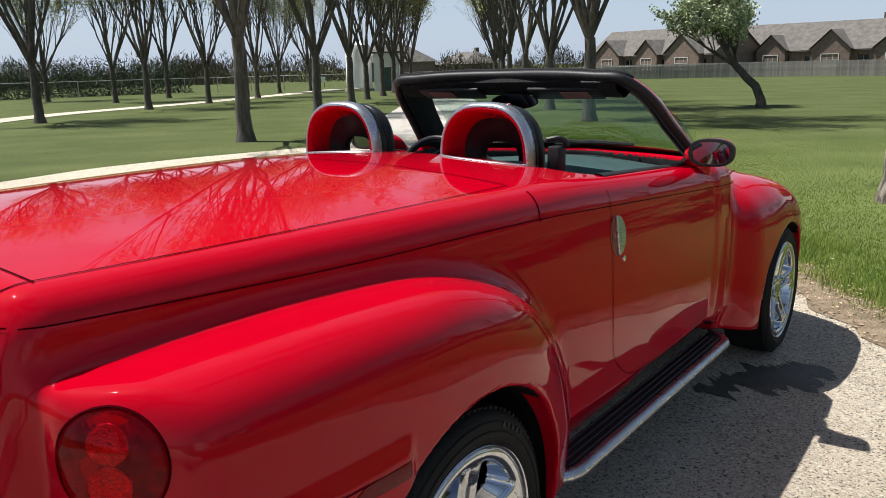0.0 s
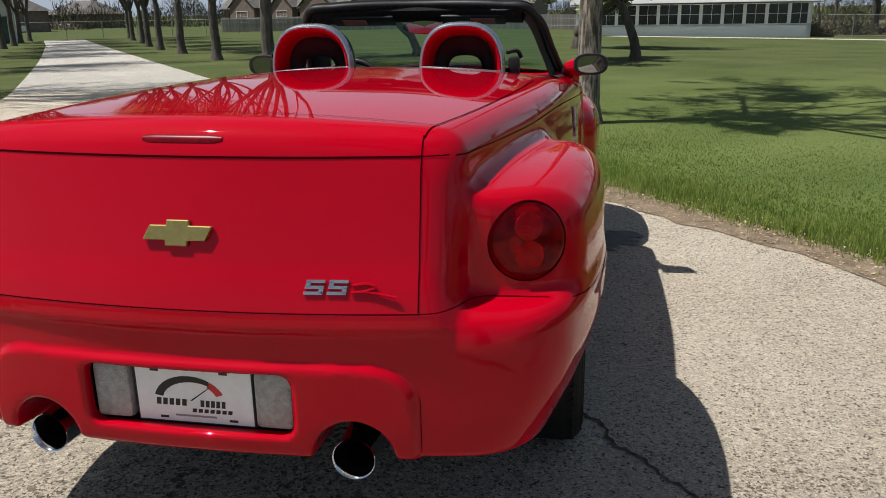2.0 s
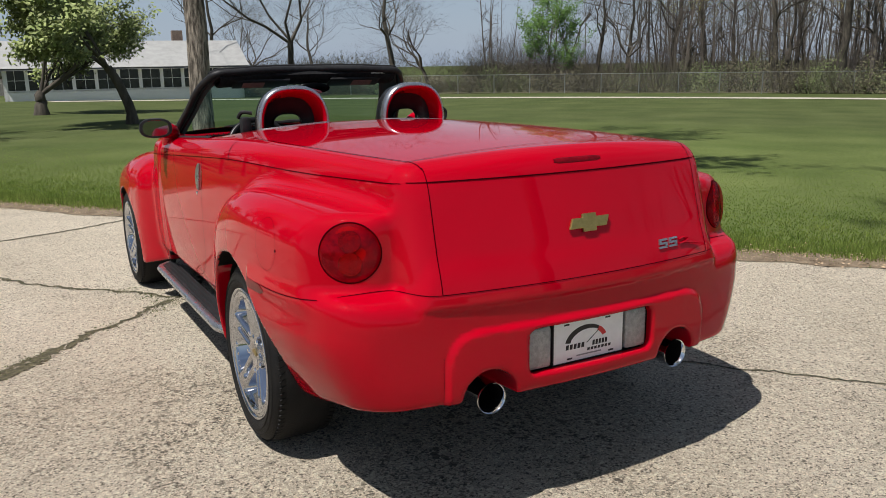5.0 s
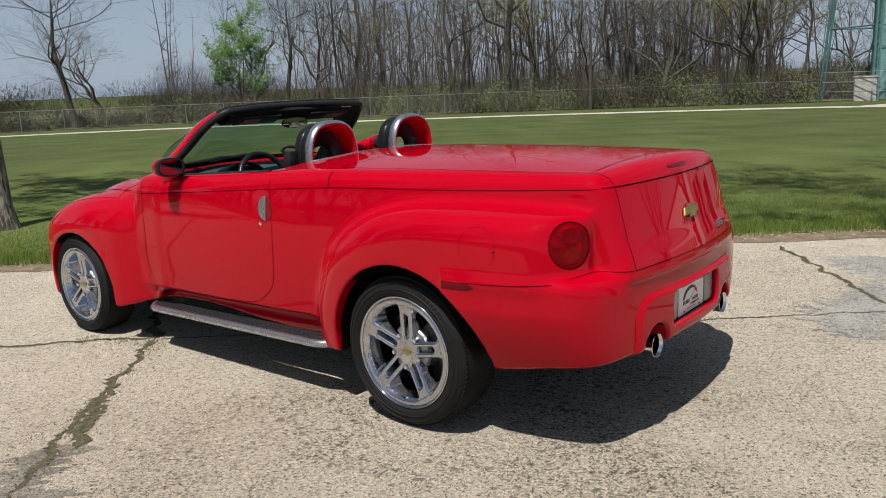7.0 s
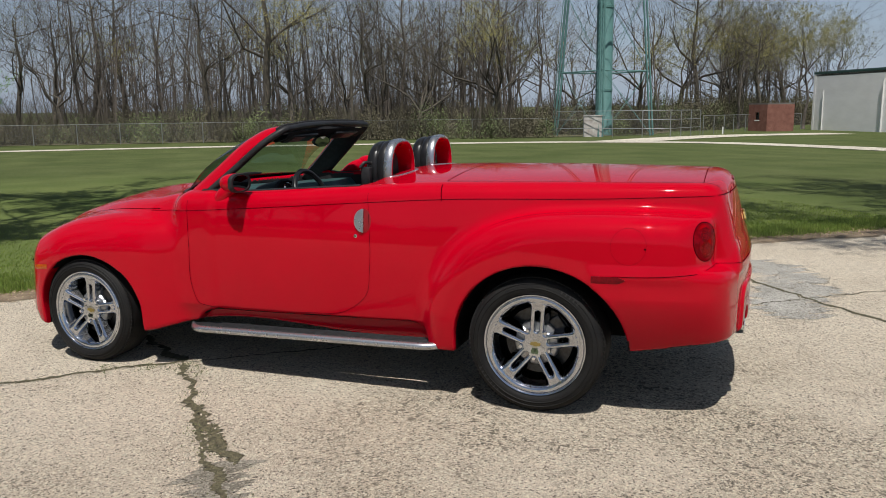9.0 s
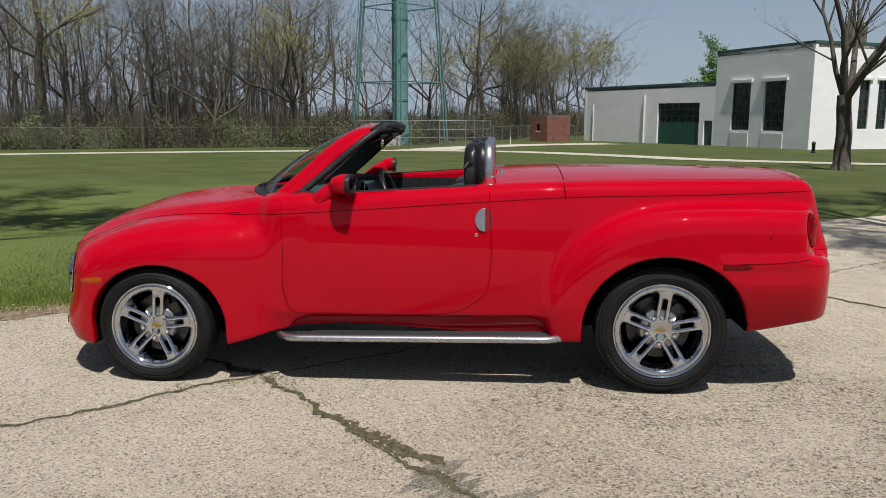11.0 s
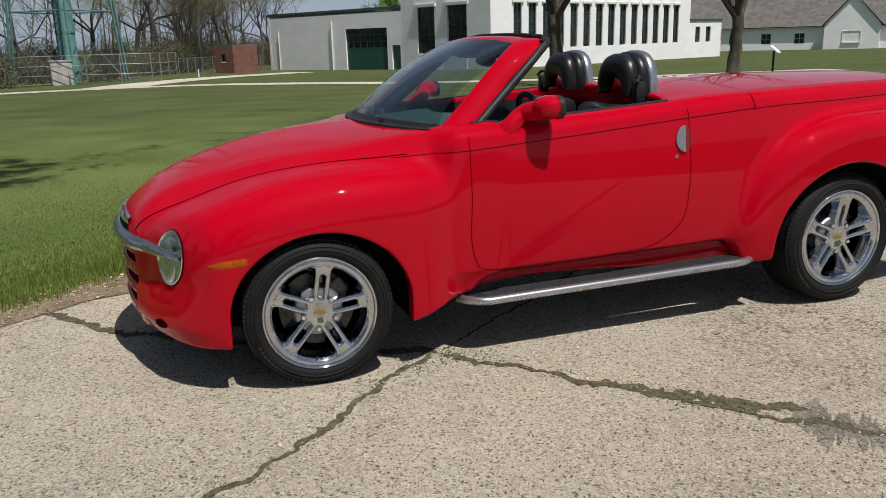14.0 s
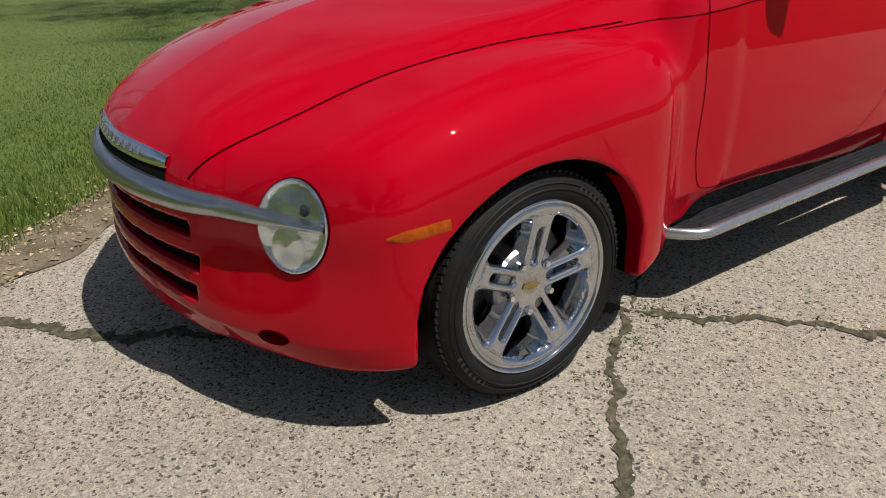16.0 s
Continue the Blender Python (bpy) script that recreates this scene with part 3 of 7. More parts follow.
# wheels: chrome, five slotted spokes
def wheel(pose_m, radius, rim, width, dish):
    """Built with the axle along local z, outer face up; parts under one wheel empty."""
    w = new("wheel")
    w.parent, w.matrix_basis = car, pose_m
    I = Matrix.Identity(4)
    hw = width / 2
    prof = [(rim * 0.97, -hw * 0.9), (rim * 1.03, -hw), (radius * 0.86, -hw * 1.02), (radius * 0.965, -hw * 0.86), (radius, -hw * 0.55), (radius, hw * 0.55),
            (radius * 0.965, hw * 0.86), (radius * 0.925, hw * 0.97), (radius * 0.86, hw * 1.03), (rim * 1.12, hw * 1.04), (rim * 1.04, hw * 0.97), (rim * 1.01, hw * 0.88)]
    part("tyre", M().lathe(prof, I, 96), TYRE, w, "black rubber tyre", True, angle=60)
    tr = M()
    for i in range(90):
        for zz, tilt in ((hw * 0.66, 0.3), (-hw * 0.66, -0.3)):
            m4 = Matrix.Rotation(2 * math.pi * i / 90, 4, "Z") @ Matrix.Translation((radius * 0.9715, 0, zz)) @ Matrix.Rotation(tilt, 4, "X")
            tr.box(m4.translation, (0.012, radius * 0.050, hw * 0.36), m4.to_3x3())
    part("tread_block", tr, TYRE, w, kind="stuff")
    for rr, zz in ((radius * 0.90, hw * 1.005), (rim * 1.16, hw * 1.045)):
        part("sidewall_ring", M().lathe([(rr - 0.003, zz - 0.002), (rr, zz + 0.002), (rr + 0.003, zz - 0.002)], I, 96), TYRE, w, smooth=True)
    lip = [(rim * 1.03, hw * 0.86), (rim * 1.035, hw * 0.97), (rim * 1.02, hw * 1.0), (rim * 1.0, hw * 0.99), (rim * 0.985, hw * 0.95), (rim * 0.975, hw * 0.80), (rim * 0.90, hw * 0.62), (rim * 0.875, hw * 0.3), (rim * 0.86, 0.0), (rim * 0.82, -hw * 0.8)]
    part("rim", M().lathe(lip, I, 96), WHEELCHROME, w, "polished chrome rim", True, angle=50)
    for nm, me in wheel_face(rim, hw * 0.985, dish):
        new(nm, me).parent = w
    for a0, kk in ((0.9, 5), (3.7, 7)):
        for i in range(kk):
            m4 = Matrix.Rotation(a0 + 0.075 * i, 4, "Z") @ Matrix.Translation((radius * 0.885 + 0.0, 0, hw * 1.018))
            part("sidewall_mark", M().box(m4.translation, (0.014, 0.009, 0.0025), m4.to_3x3()), MARK, w)
    part("brake_disc", M().lathe([(0.05, hw * 0.12), (rim * 0.68, hw * 0.12), (rim * 0.68, -0.02)], I, 64), BRAKE, w, smooth=True)
    # added near-black disc: paints the shade behind the spokes
    part("well_shadow_plate", M().lathe([(0.0, -hw * 0.5), (rim * 0.84, -hw * 0.5)], I, 48), LINER, w, "black disc standing for the shade inside the wheel")
    cal = M()
    cal.box((rim * 0.52 * math.cos(0.7), rim * 0.52 * math.sin(0.7), hw * 0.1), (0.07, 0.13, 0.06), Matrix.Rotation(0.7, 3, "Z"))
    part("caliper", cal, BRAKE, w, bevel=0.008)
    part("hub_carrier", M().lathe([(0.0, hw * 0.62), (rim * 0.30, hw * 0.60), (rim * 0.42, hw * 0.56), (rim * 0.45, hw * 0.48), (rim * 0.46, hw * 0.1)], I, 40), HUBMETAL, w, "pale machined wheel hub", True, angle=30)
    for k in range(5):
        a_ = 2 * math.pi * (k + 0.5) / 5 + math.pi / 2
        part("wheel_nut", M().lathe([(0.0, 0.030), (0.009, 0.030), (0.012, 0.024), (0.012, 0.0)], Matrix.Translation((rim * 0.305 * math.cos(a_), rim * 0.305 * math.sin(a_), hw * 0.60)), 8), CHROME, w)
    top = hw * 0.93 - dish
    part("hub_cap", M().lathe([(0.0, top + 0.012), (rim * 0.225, top + 0.010), (rim * 0.270, top + 0.004), (rim * 0.285, top - 0.02), (rim * 0.285, top - 0.06)], I, 40), DULLMET, w, "dull metal centre cap", True, angle=30)
    em = M()
    em.prism([(-0.030, -0.008), (-0.009, -0.008), (-0.009, -0.012), (0.009, -0.012), (0.009, -0.008), (0.024, -0.008), (0.030, 0.008), (0.009, 0.008), (0.009, 0.012), (-0.009, 0.012), (-0.009, 0.008), (-0.024, 0.008)],
             0.002, Matrix.Translation((0, 0, top + 0.0125)))
    part("cap_emblem", em, GOLD, w)
    part("valve_stem", M().tube([(0, -rim * 0.86, hw * 0.86), (0, -rim * 0.80, hw * 1.0)], [0.004, 0.003], 6), BLACK, w)
    return w


def wheel_pose(sx, axle, outer, width, spin):
    """The wheel's frame: local z points out of the car, local y up."""
    m = Matrix(((0, 0, sx), (sx, 0, 0), (0, 1, 0))).to_4x4()
    m.translation = (sx * (outer - width / 2), axle[0], axle[1])
    return m @ Matrix.Rotation(radians(spin), 4, "Z")


for sx in (-1, 1):
    for axle, radius, rim, width, outer, spin in ((REAR_AXLE, 0.370, 0.267, 0.270, 0.942, -5), (FRONT_AXLE, 0.342, 0.252, 0.235, 0.966, -8)):
        wheel(wheel_pose(sx, axle, outer, width, spin), radius, rim, width, 0.035)


# ---- car details ----
I4 = Matrix.Identity(4)


def on_body(p, way):
    q, n = drop([p], way)
    return Vector(q[0]), Vector(n[0])


def ribbon(path, normals, half, depth, depths=None):
    """A low rounded strip along a path."""
    rows, flat = [], depth
    for i, p in enumerate(path):
        t = (Vector(path[min(i + 1, len(path) - 1)]) - Vector(path[max(i - 1, 0)])).normalized()
        n = Vector(normals[i])
        s = t.cross(n).normalized()
        w = half[i]
        depth = depths[i] if depths else flat
        rows.append([Vector(p) - s * w - n * 0.02, Vector(p) - s * w + n * depth * 0.3, Vector(p) - s * w * 0.6 + n * depth * 0.85, Vector(p) + n * depth,
                     Vector(p) + s * w * 0.6 + n * depth * 0.85, Vector(p) + s * w + n * depth * 0.3, Vector(p) + s * w - n * 0.02])
    return M().sheet(rows)


def inlay(m, prof, n=48):
    """A lathe shape whose every point follows the body's surface: (radius, height) pairs."""
    g = M()
    way = -(m.to_3x3() @ Vector((0, 0, 1))).normalized()
    for rad, h in prof:
        q, nn = drop([tuple(m @ Vector((rad * math.cos(2 * math.pi * k / n), rad * math.sin(2 * math.pi * k / n), 0.12))) for k in range(n)], tuple(way), 0.4)
        g.v += [tuple(Vector(a_) + Vector(b_) * h) for a_, b_ in zip(q, nn)]
    g.f = [(i * n + k, i * n + (k + 1) % n, (i + 1) * n + (k + 1) % n, (i + 1) * n + k) for i in range(len(prof) - 1) for k in range(n)]
    return g


for sx in (-1, 1):
    # tail light
    n = Vector((sx * 0.50, -0.86, 0.09)).normalized()
    p, _n = on_body((sx * 0.807 + n.x * 0.3, -0.828 + n.y * 0.3, 0.941 + n.z * 0.3), tuple(-n))
    m = facing(p, n) @ Matrix.Diagonal((1.03, 1.0, 1.0, 1.0))
    tl = part("tail_light", inlay(m, [(0.094, -0.006), (0.094, 0.001), (0.091, 0.007), (0.078, 0.014), (0.055, 0.019), (0.028, 0.022), (0.001, 0.023)]), REDGLASS, car, "round dark red tail light lens", True)
    tl.visible_shadow = False
    part("reflector", inlay(m, [(0.092, 0.0008), (0.06, 0.0010), (0.001, 0.0012)], 40), REDLENS, tl, smooth=True)
    part("bezel", inlay(m, [(0.099, -0.004), (0.098, 0.001), (0.095, 0.0025), (0.0935, -0.002)]), GAP, tl, smooth=True)
    for cy, rr_ in ((0.036, 0.036), (-0.036, 0.038)):
        part("inner_lens", inlay(m @ Matrix.Translation((0, cy, 0)), [(rr_, 0.001), (rr_ * 0.96, 0.005), (rr_ * 0.6, 0.003), (rr_ * 0.25, 0.006), (0.001, 0.007)], 28), REDFLASH, tl, smooth=True)
    # side marker lights
    for y0, y1, zc, hh, mt, lab in ((-0.465, -0.30, 0.757, 0.018, DARKLENS, "dark red side marker"), (3.244, 3.402, 0.616, 0.016, AMBER, "amber side marker")):
        q, nn = drop([(sx * 1.3, yy, zc - (0.10 if y0 > 0 else 0.0) * (yy - y0)) for yy in np.linspace(y0, y1, 14)], (-sx, 0, 0))
        hs = [hh * min(1, 4 * i / 13 + 0.15) for i in range(14)] if y0 < 0 else [hh * min(1, 3 * (13 - i) / 13 + 0.25) for i in range(14)]
        part("side_marker", ribbon(q, nn, hs, 0.0025), mt, car, lab, True)
    # half-moon door handle and lock; the recess's shade is painted in darker red
    p, n = on_body((sx * 1.3, 1.005, 0.985), (-sx, 0, 0))
    m = facing(p, n)
    fwd = 1 if (m.to_3x3() @ Vector((1, 0, 0))).y > 0 else -1
    half = [(0.0, -0.068)] + [(fwd * 0.058 * math.sin(t), -0.068 * math.cos(t)) for t in np.linspace(0.1, math.pi - 0.1, 18)] + [(0.0, 0.068)]
    other = [(-x * 0.75, y) for x, y in half]
    part("door_handle", M().prism(half, 0.010, m), SILVER, car, "half-round satin silver door handle", bevel=0.003)
    part("handle_recess", M().prism(other, 0.0015, m), mat("shaded_recess_red", (0.20, 0.001, 0.004), None, rough=0.4, coat=1.0) if sx < 0 else bpy.data.materials["shaded_recess_red"], car)
    p, n = on_body((sx * 1.3, 1.055, 0.898), (-sx, 0, 0))
    part("door_lock", M().lathe([(0.0, 0.005), (0.007, 0.005), (0.010, 0.003), (0.011, -0.004)], facing(p, n), 16), CHROME, car, "small chrome door lock")
    # running board
    ys = np.linspace(0.545, 2.255, 40)
    outer = [0.935 - 0.10 * max(0, (0.66 - v) / 0.12) ** 2 * 0.5 - 0.12 * max(0, (v - 2.115) / 0.14) ** 2 for v in ys]
    zz = [0.318 - 0.016 * (v - 0.5) for v in ys]
    board = part("running_board", M().sheet([[(sx * 0.809, v, h - 0.012), (sx * 0.809, v, h), (sx * (o - 0.026), v, h), (sx * (o - 0.026), v, h - 0.012)] for v, o, h in zip(ys, outer, zz)]), BLACK, car, "black ribbed running board with satin metal edge")
    part("board_edge", M().sheet([[(sx * (o - 0.024 + 0.024 * math.sin(t)), v, h - 0.016 + 0.021 * math.cos(t)) for t in np.linspace(-0.7, 3.4, 24)] for v, o, h in zip(ys, outer, zz)]), SILVER, board, smooth=True)
    for off in (0.055, 0.08, 0.105, 0.13):
        part("tread_rib", M().sheet([[(sx * (o - off - 0.004), v, h), (sx * (o - off - 0.002), v, h + 0.004), (sx * (o - off + 0.002), v, h + 0.004), (sx * (o - off + 0.004), v, h)] for v, o, h in zip(ys[2:-3], outer[2:-3], zz[2:-3])]), BLACK, board)
    # tail pipe
    tp = part("tail_pipe", M().lathe([(0.040, -0.25), (0.052, -0.20), (0.052, -0.002), (0.0545, 0.002), (0.053, 0.005), (0.049, 0.002), (0.047, -0.15), (0.0, -0.16)], facing((sx * 0.41, -1.030, 0.437), (sx * 0.02, -1, 0.02)), 48), CHROME, car, "chrome exhaust tip", True, angle=60)
    part("pipe_bore", M().lathe([(0.0468, -0.01), (0.0462, -0.14), (0.0, -0.145)], facing((sx * 0.41, -1.030, 0.437), (sx * 0.02, -1, 0.02)), 32), LINER, tp)
    # reversing lamp beside the plate
    part("reverse_lamp", M().box((sx * 0.2135, -1.000, 0.571), (0.100, 0.06, 0.150)), CLEARLENS, car, "frosted clear reversing lamp", bevel=0.014, smooth=True)
    # mirror
    mm = part("side_mirror", M().lathe([(0.001, 0.105)] + [(math.sqrt(max(0, 1 - (t / 0.105) ** 2)) ** 0.75, t) for t in np.linspace(0.10, -0.02, 10)] + [(0.98, -0.035), (0.94, -0.04), (0.0, -0.038)],
              Matrix.Translation((sx * 0.918, 1.795, 1.188)) @ Matrix.Rotation(radians(sx * 5), 4, "Z") @ Matrix.Rotation(radians(-90), 4, "X") @ Matrix.Diagonal((0.088, 0.056, 0.85, 1)), 40, sq=0.8), RED, car, "red door mirror on a curved stalk", True, angle=50)
    part("mirror_glass", M().lathe([(1.0, -0.0405), (0.0, -0.0415)], Matrix.Translation((sx * 0.918, 1.795, 1.188)) @ Matrix.Rotation(radians(sx * 5), 4, "Z") @ Matrix.Rotation(radians(-90), 4, "X") @ Matrix.Diagonal((0.074, 0.043, 0.85, 1)), 40, sq=0.75), MIRROR, mm)
    part("mirror_rim", M().lathe([(0.1165, -0.016), (0.1165, -0.030), (0.113, -0.045), (0.093, -0.046), (0.092, -0.0395)], Matrix.Translation((sx * 0.918, 1.795, 1.188)) @ Matrix.Rotation(radians(sx * 5), 4, "Z") @ Matrix.Rotation(radians(-90), 4, "X") @ Matrix.Diagonal((0.78, 0.485, 0.85, 1)), 40, sq=0.78), BLACK, mm, smooth=True)
    st = [(sx * 0.79, 1.99, 1.055), (sx * 0.815, 1.955, 1.10), (sx * 0.805, 1.895, 1.15), (sx * 0.89, 1.83, 1.175)]
    part("mirror_stalk", M().tube(bend(st, 12), [0.062, 0.056, 0.05, 0.046, 0.044, 0.043, 0.043, 0.044, 0.046, 0.048, 0.048, 0.046], 20), RED, mm, smooth=True)
    # headlight under a clear cover
    p, n = on_body((sx * 0.726, 4.3, 0.608), (0, -1, 0))
    m = facing(p - n * 0.004, n) @ Matrix.Rotation(radians(sx * 15), 4, "Z") @ Matrix.Diagonal((0.104, 0.124, 1, 1))
    hl = part("headlight", inlay(m, [(1.0, -0.004), (1.0, 0.006), (0.96, 0.009), (0.90, 0.004), (0.75, 0.002), (0.5, 0.002), (0.25, 0.002), (0.02, 0.002)]), mat("lamp_reflector", (0.52, 0.55, 0.58), (0.80, 0.83, 0.86), 9, 0.12, 0.95, bump=0.22, bscale=14, detail=1, ramp=(0.42, 0.58)) if sx < 0 else bpy.data.materials["lamp_reflector"], car, "oval headlight with a chrome bar across it", True)
    cover = part("lamp_cover", inlay(m, [(1.0, 0.004), (0.99, 0.009), (0.94, 0.014), (0.8, 0.020), (0.5, 0.024), (0.02, 0.025)]), pane("lamp_glass", (0.92, 0.95, 0.97)) if sx < 0 else bpy.data.materials["lamp_glass"], hl, smooth=True)
    cover.visible_shadow = False
    part("bulb_holder", inlay(m @ Matrix.Translation((-0.25 * sx, 0.48, 0)), [(0.13, 0.0), (0.12, 0.006), (0.07, 0.007), (0.06, 0.012), (0.01, 0.012)], 20), BLACK, hl, smooth=True)
    part("low_reflector", inlay(m @ Matrix.Translation((0, -0.48, 0)), [(0.50, 0.0), (0.48, 0.004), (0.3, 0.008), (0.01, 0.010)], 28), bpy.data.materials["lamp_reflector"], hl, smooth=True)
    part("lamp_gasket", inlay(m, [(1.035, 0.0), (1.03, 0.004), (1.0, 0.005), (0.99, 0.0)]), GAP, hl, smooth=True)
    # wiper; fog lamp notch as a flat dark disc, its inner shade painted
    part("wiper", M().tube([(sx * 0.10 - 0.25, 2.47, 1.125), (sx * 0.10, 2.40, 1.150), (sx * 0.10 + 0.22, 2.42, 1.140)], [0.010, 0.012, 0.008], 6), BLACK, car, smooth=True)
    p, n = on_body((sx * 0.69, 4.2, 0.302), (0, -1, 0))
    part("fog_lamp_notch", M().lathe([(1.0, -0.01), (0.97, 0.003), (0.5, 0.001), (0.0, 0.001)], facing(p, n) @ Matrix.Diagonal((0.050, 0.020, 1, 1)), 28), GAP, car, smooth=True)

# fuel flap on the driver's side
ang = np.linspace(0, 2 * math.pi, 64)
seam([(-1.35, -0.475 + 0.086 * math.cos(t), 0.925 + 0.090 * math.sin(t)) for t in ang], (1, 0, 0), 0.0010)
p, n = on_body((-1.35, -0.555, 0.915), (1, 0, 0))
part("flap_notch", M().lathe([(0.0, 0.002), (0.005, 0.001), (0.006, -0.002)], facing(p, n), 16), GAP, car)

# number plate of the dealer, with printed marks
pl = part("number_plate", M().box((0.004, -1.010, 0.571), (0.316, 0.020, 0.160)), BLACK, car, "white show plate with a black gauge drawing", bevel=0.003)
part("plate_face", M().box((0.004, -1.0195, 0.571), (0.306, 0.004, 0.150)), WHITE, pl, bevel=0.001)
PM = facing((0.004, -1.0217, 0.571), (0, -1, 0))
arc = M()
oa = [(0.082 * math.cos(t) * 1.15 - 0.012, 0.068 * math.sin(t) - 0.018) for t in np.linspace(2.95, 0.95, 24)]
ia = [(0.070 * math.cos(t) * 1.15 - 0.004, 0.052 * math.sin(t) - 0.018) for t in np.linspace(0.95, 2.95, 24)]
arc.prism(oa + ia, 0.0006, PM)
part("gauge_arc", arc, PRINT, pl)
oa = [(0.082 * math.cos(t) * 1.15 - 0.012, 0.068 * math.sin(t) - 0.018) for t in np.linspace(0.92, 0.35, 10)]
ia = [(0.062 * math.cos(t) * 1.15 - 0.008, 0.050 * math.sin(t) - 0.018) for t in np.linspace(0.35, 0.92, 10)]
part("gauge_red", M().prism(oa + ia, 0.0006, PM), PRINTRED, pl)
for cx, cy, w, h in ((-0.062, -0.022, 0.085, 0.018), (0.048, -0.022, 0.070, 0.018), (0.045, -0.042, 0.110, 0.010)):
    k = 5 if w < 0.1 else 7
    bars = M()
    for i in range(k):
        bx = cx - w / 2 + w * (i + 0.5) / k
        bars.prism([(bx - w / k * 0.40, cy - h / 2), (bx + w / k * 0.30, cy - h / 2), (bx + w / k * 0.42, cy + h / 2), (bx - w / k * 0.28, cy + h / 2)], 0.0006, PM)
    part("printed_bars", bars, PRINT, pl, kind="stuff")
part("needle", M().prism([(-0.012, -0.016), (-0.006, -0.016), (0.044, 0.022), (0.042, 0.023)], 0.0007, PM), PRINT, pl)
part("small_print", M().prism([(-0.055, -0.060), (0.055, -0.060), (0.055, -0.055), (-0.055, -0.055)], 0.0006, PM), mat("print_grey", (0.25, 0.25, 0.25), None, rough=0.5), pl)
for bx, by in ((-0.10, 0.062), (0.082, 0.062), (-0.085, -0.064), (0.10, -0.064)):
    part("plate_slot", M().prism([(bx - 0.011, by - 0.003), (bx + 0.011, by - 0.003), (bx + 0.011, by + 0.003), (bx - 0.011, by + 0.003)], 0.0012, PM), PRINT, pl)

# gold cross emblem, chrome marks and red script on the tailgate
p, n = on_body((0.002, -1.4, 0.981), (0, 1, 0))
part("emblem", M().prism([(-0.088, -0.018), (-0.030, -0.018), (-0.030, -0.031), (0.026, -0.031), (0.026, -0.018), (0.070, -0.018), (0.088, 0.018), (0.030, 0.018), (0.030, 0.031), (-0.028, 0.031), (-0.028, 0.018), (-0.070, 0.018)], 0.012, facing(p, n)), GOLD, car, "gold cross-shaped emblem", bevel=0.003)
p, n = on_body((0.36, -1.4, 0.868), (0, 1, 0))
BMt = facing(p, n)
for k in (0, 1):
    o = k * 0.054
    sm = M()
    for yy in (-0.0135, 0.0, 0.0135):
        sk = yy * 0.25
        sm.prism([(-0.048 + o + sk, yy - 0.0036), (-0.004 + o + sk, yy - 0.0036), (-0.003 + o + sk, yy + 0.0036), (-0.047 + o + sk, yy + 0.0036)], 0.005, BMt)
    sm.prism([(-0.046 + o, 0.0), (-0.036 + o, 0.0), (-0.033 + o, 0.015), (-0.043 + o, 0.015)], 0.005, BMt)
    sm.prism([(-0.017 + o, -0.015), (-0.007 + o, -0.015), (-0.004 + o, 0.0), (-0.014 + o, 0.0)], 0.005, BMt)
    part("badge_block", sm, SILVER, car, "chrome block badge")
sc = M()
for pth in (((0.062, 0.004), (0.10, 0.008), (0.115, 0.002), (0.10, -0.006), (0.06, -0.012)), ((0.082, -0.008), (0.11, -0.012), (0.165, -0.022))):
    sc.tube([BMt @ Vector((q_[0], q_[1], 0.004)) for q_ in bend([(a_, b_, 0) for a_, b_ in pth], 16)], [0.0035] * 16, 6)
part("script_badge", sc, RED, car, "raised red script badge", smooth=True)
# high brake light in the lid's lip
q, nn = drop([(xx, -1.4, 1.192) for xx in np.linspace(-0.100, 0.100, 12)], (0, 1, 0))
part("high_brake_light", ribbon(q, nn, [0.006] + [0.010] * 10 + [0.006], 0.004), DARKLENS, car, "slim dark red high brake light", True)

# black backing of the nose slots
for zc, hw in ((0.540, 0.405), (0.445, 0.435), (0.355, 0.425)):
    xs = np.linspace(-hw, hw, 50)
    part("grille_slot", M().sheet([[(v, float(nose_y(abs(v), zc)) - 0.016 - 0.02 * (abs(v) / hw) ** 8, zc + k) for k in (-0.0235, 0.0235)] for v in xs]), LINER, car, "black lower grille slot")
# chrome bar and hood lip at the nose
xs = np.linspace(-0.812, 0.812, 72)
q, nn = drop([(v, 4.3, 0.632 - 0.012 * (v / 0.8) ** 2) for v in xs], (0, -1, 0))
e_ = [abs(v) / 0.812 for v in xs]
part("chrome_bar", ribbon(q, nn, [0.030 * (1 - t ** 2.2) + 0.011 for t in e_], 1.0, [0.010 * (1 - t ** 2) + 0.024 for t in e_]), BARMETAL, car, "satin chrome bar across the nose", smooth=True)
xs = np.linspace(-0.335, 0.335, 40)
q, nn = drop([(v, 4.3, 0.716) for v in xs], (0, -1, 0))
part("hood_lip", ribbon(q, nn, [0.024 * (1 - 0.3 * abs(v / 0.335) ** 4) for v in xs], 0.010), CHROME, car, "chrome hood lip with raised marks", True)
q, nn = drop([(v, 4.3, 0.678) for v in xs], (0, -1, 0))
part("grille_slot", ribbon(q, nn, [0.018] * 40, 0.002), LINER, car, "black upper grille slot", True)
for v in np.linspace(-0.18, 0.18, 9):
    q, nn = drop([(v, 4.3, 0.716)], (0, -1, 0))
    part("lip_mark", M().prism([(-0.009, -0.011), (0.009, -0.011), (0.009, 0.011), (-0.009, 0.011)], 0.013, facing(q[0], nn[0])), SILVER, car)

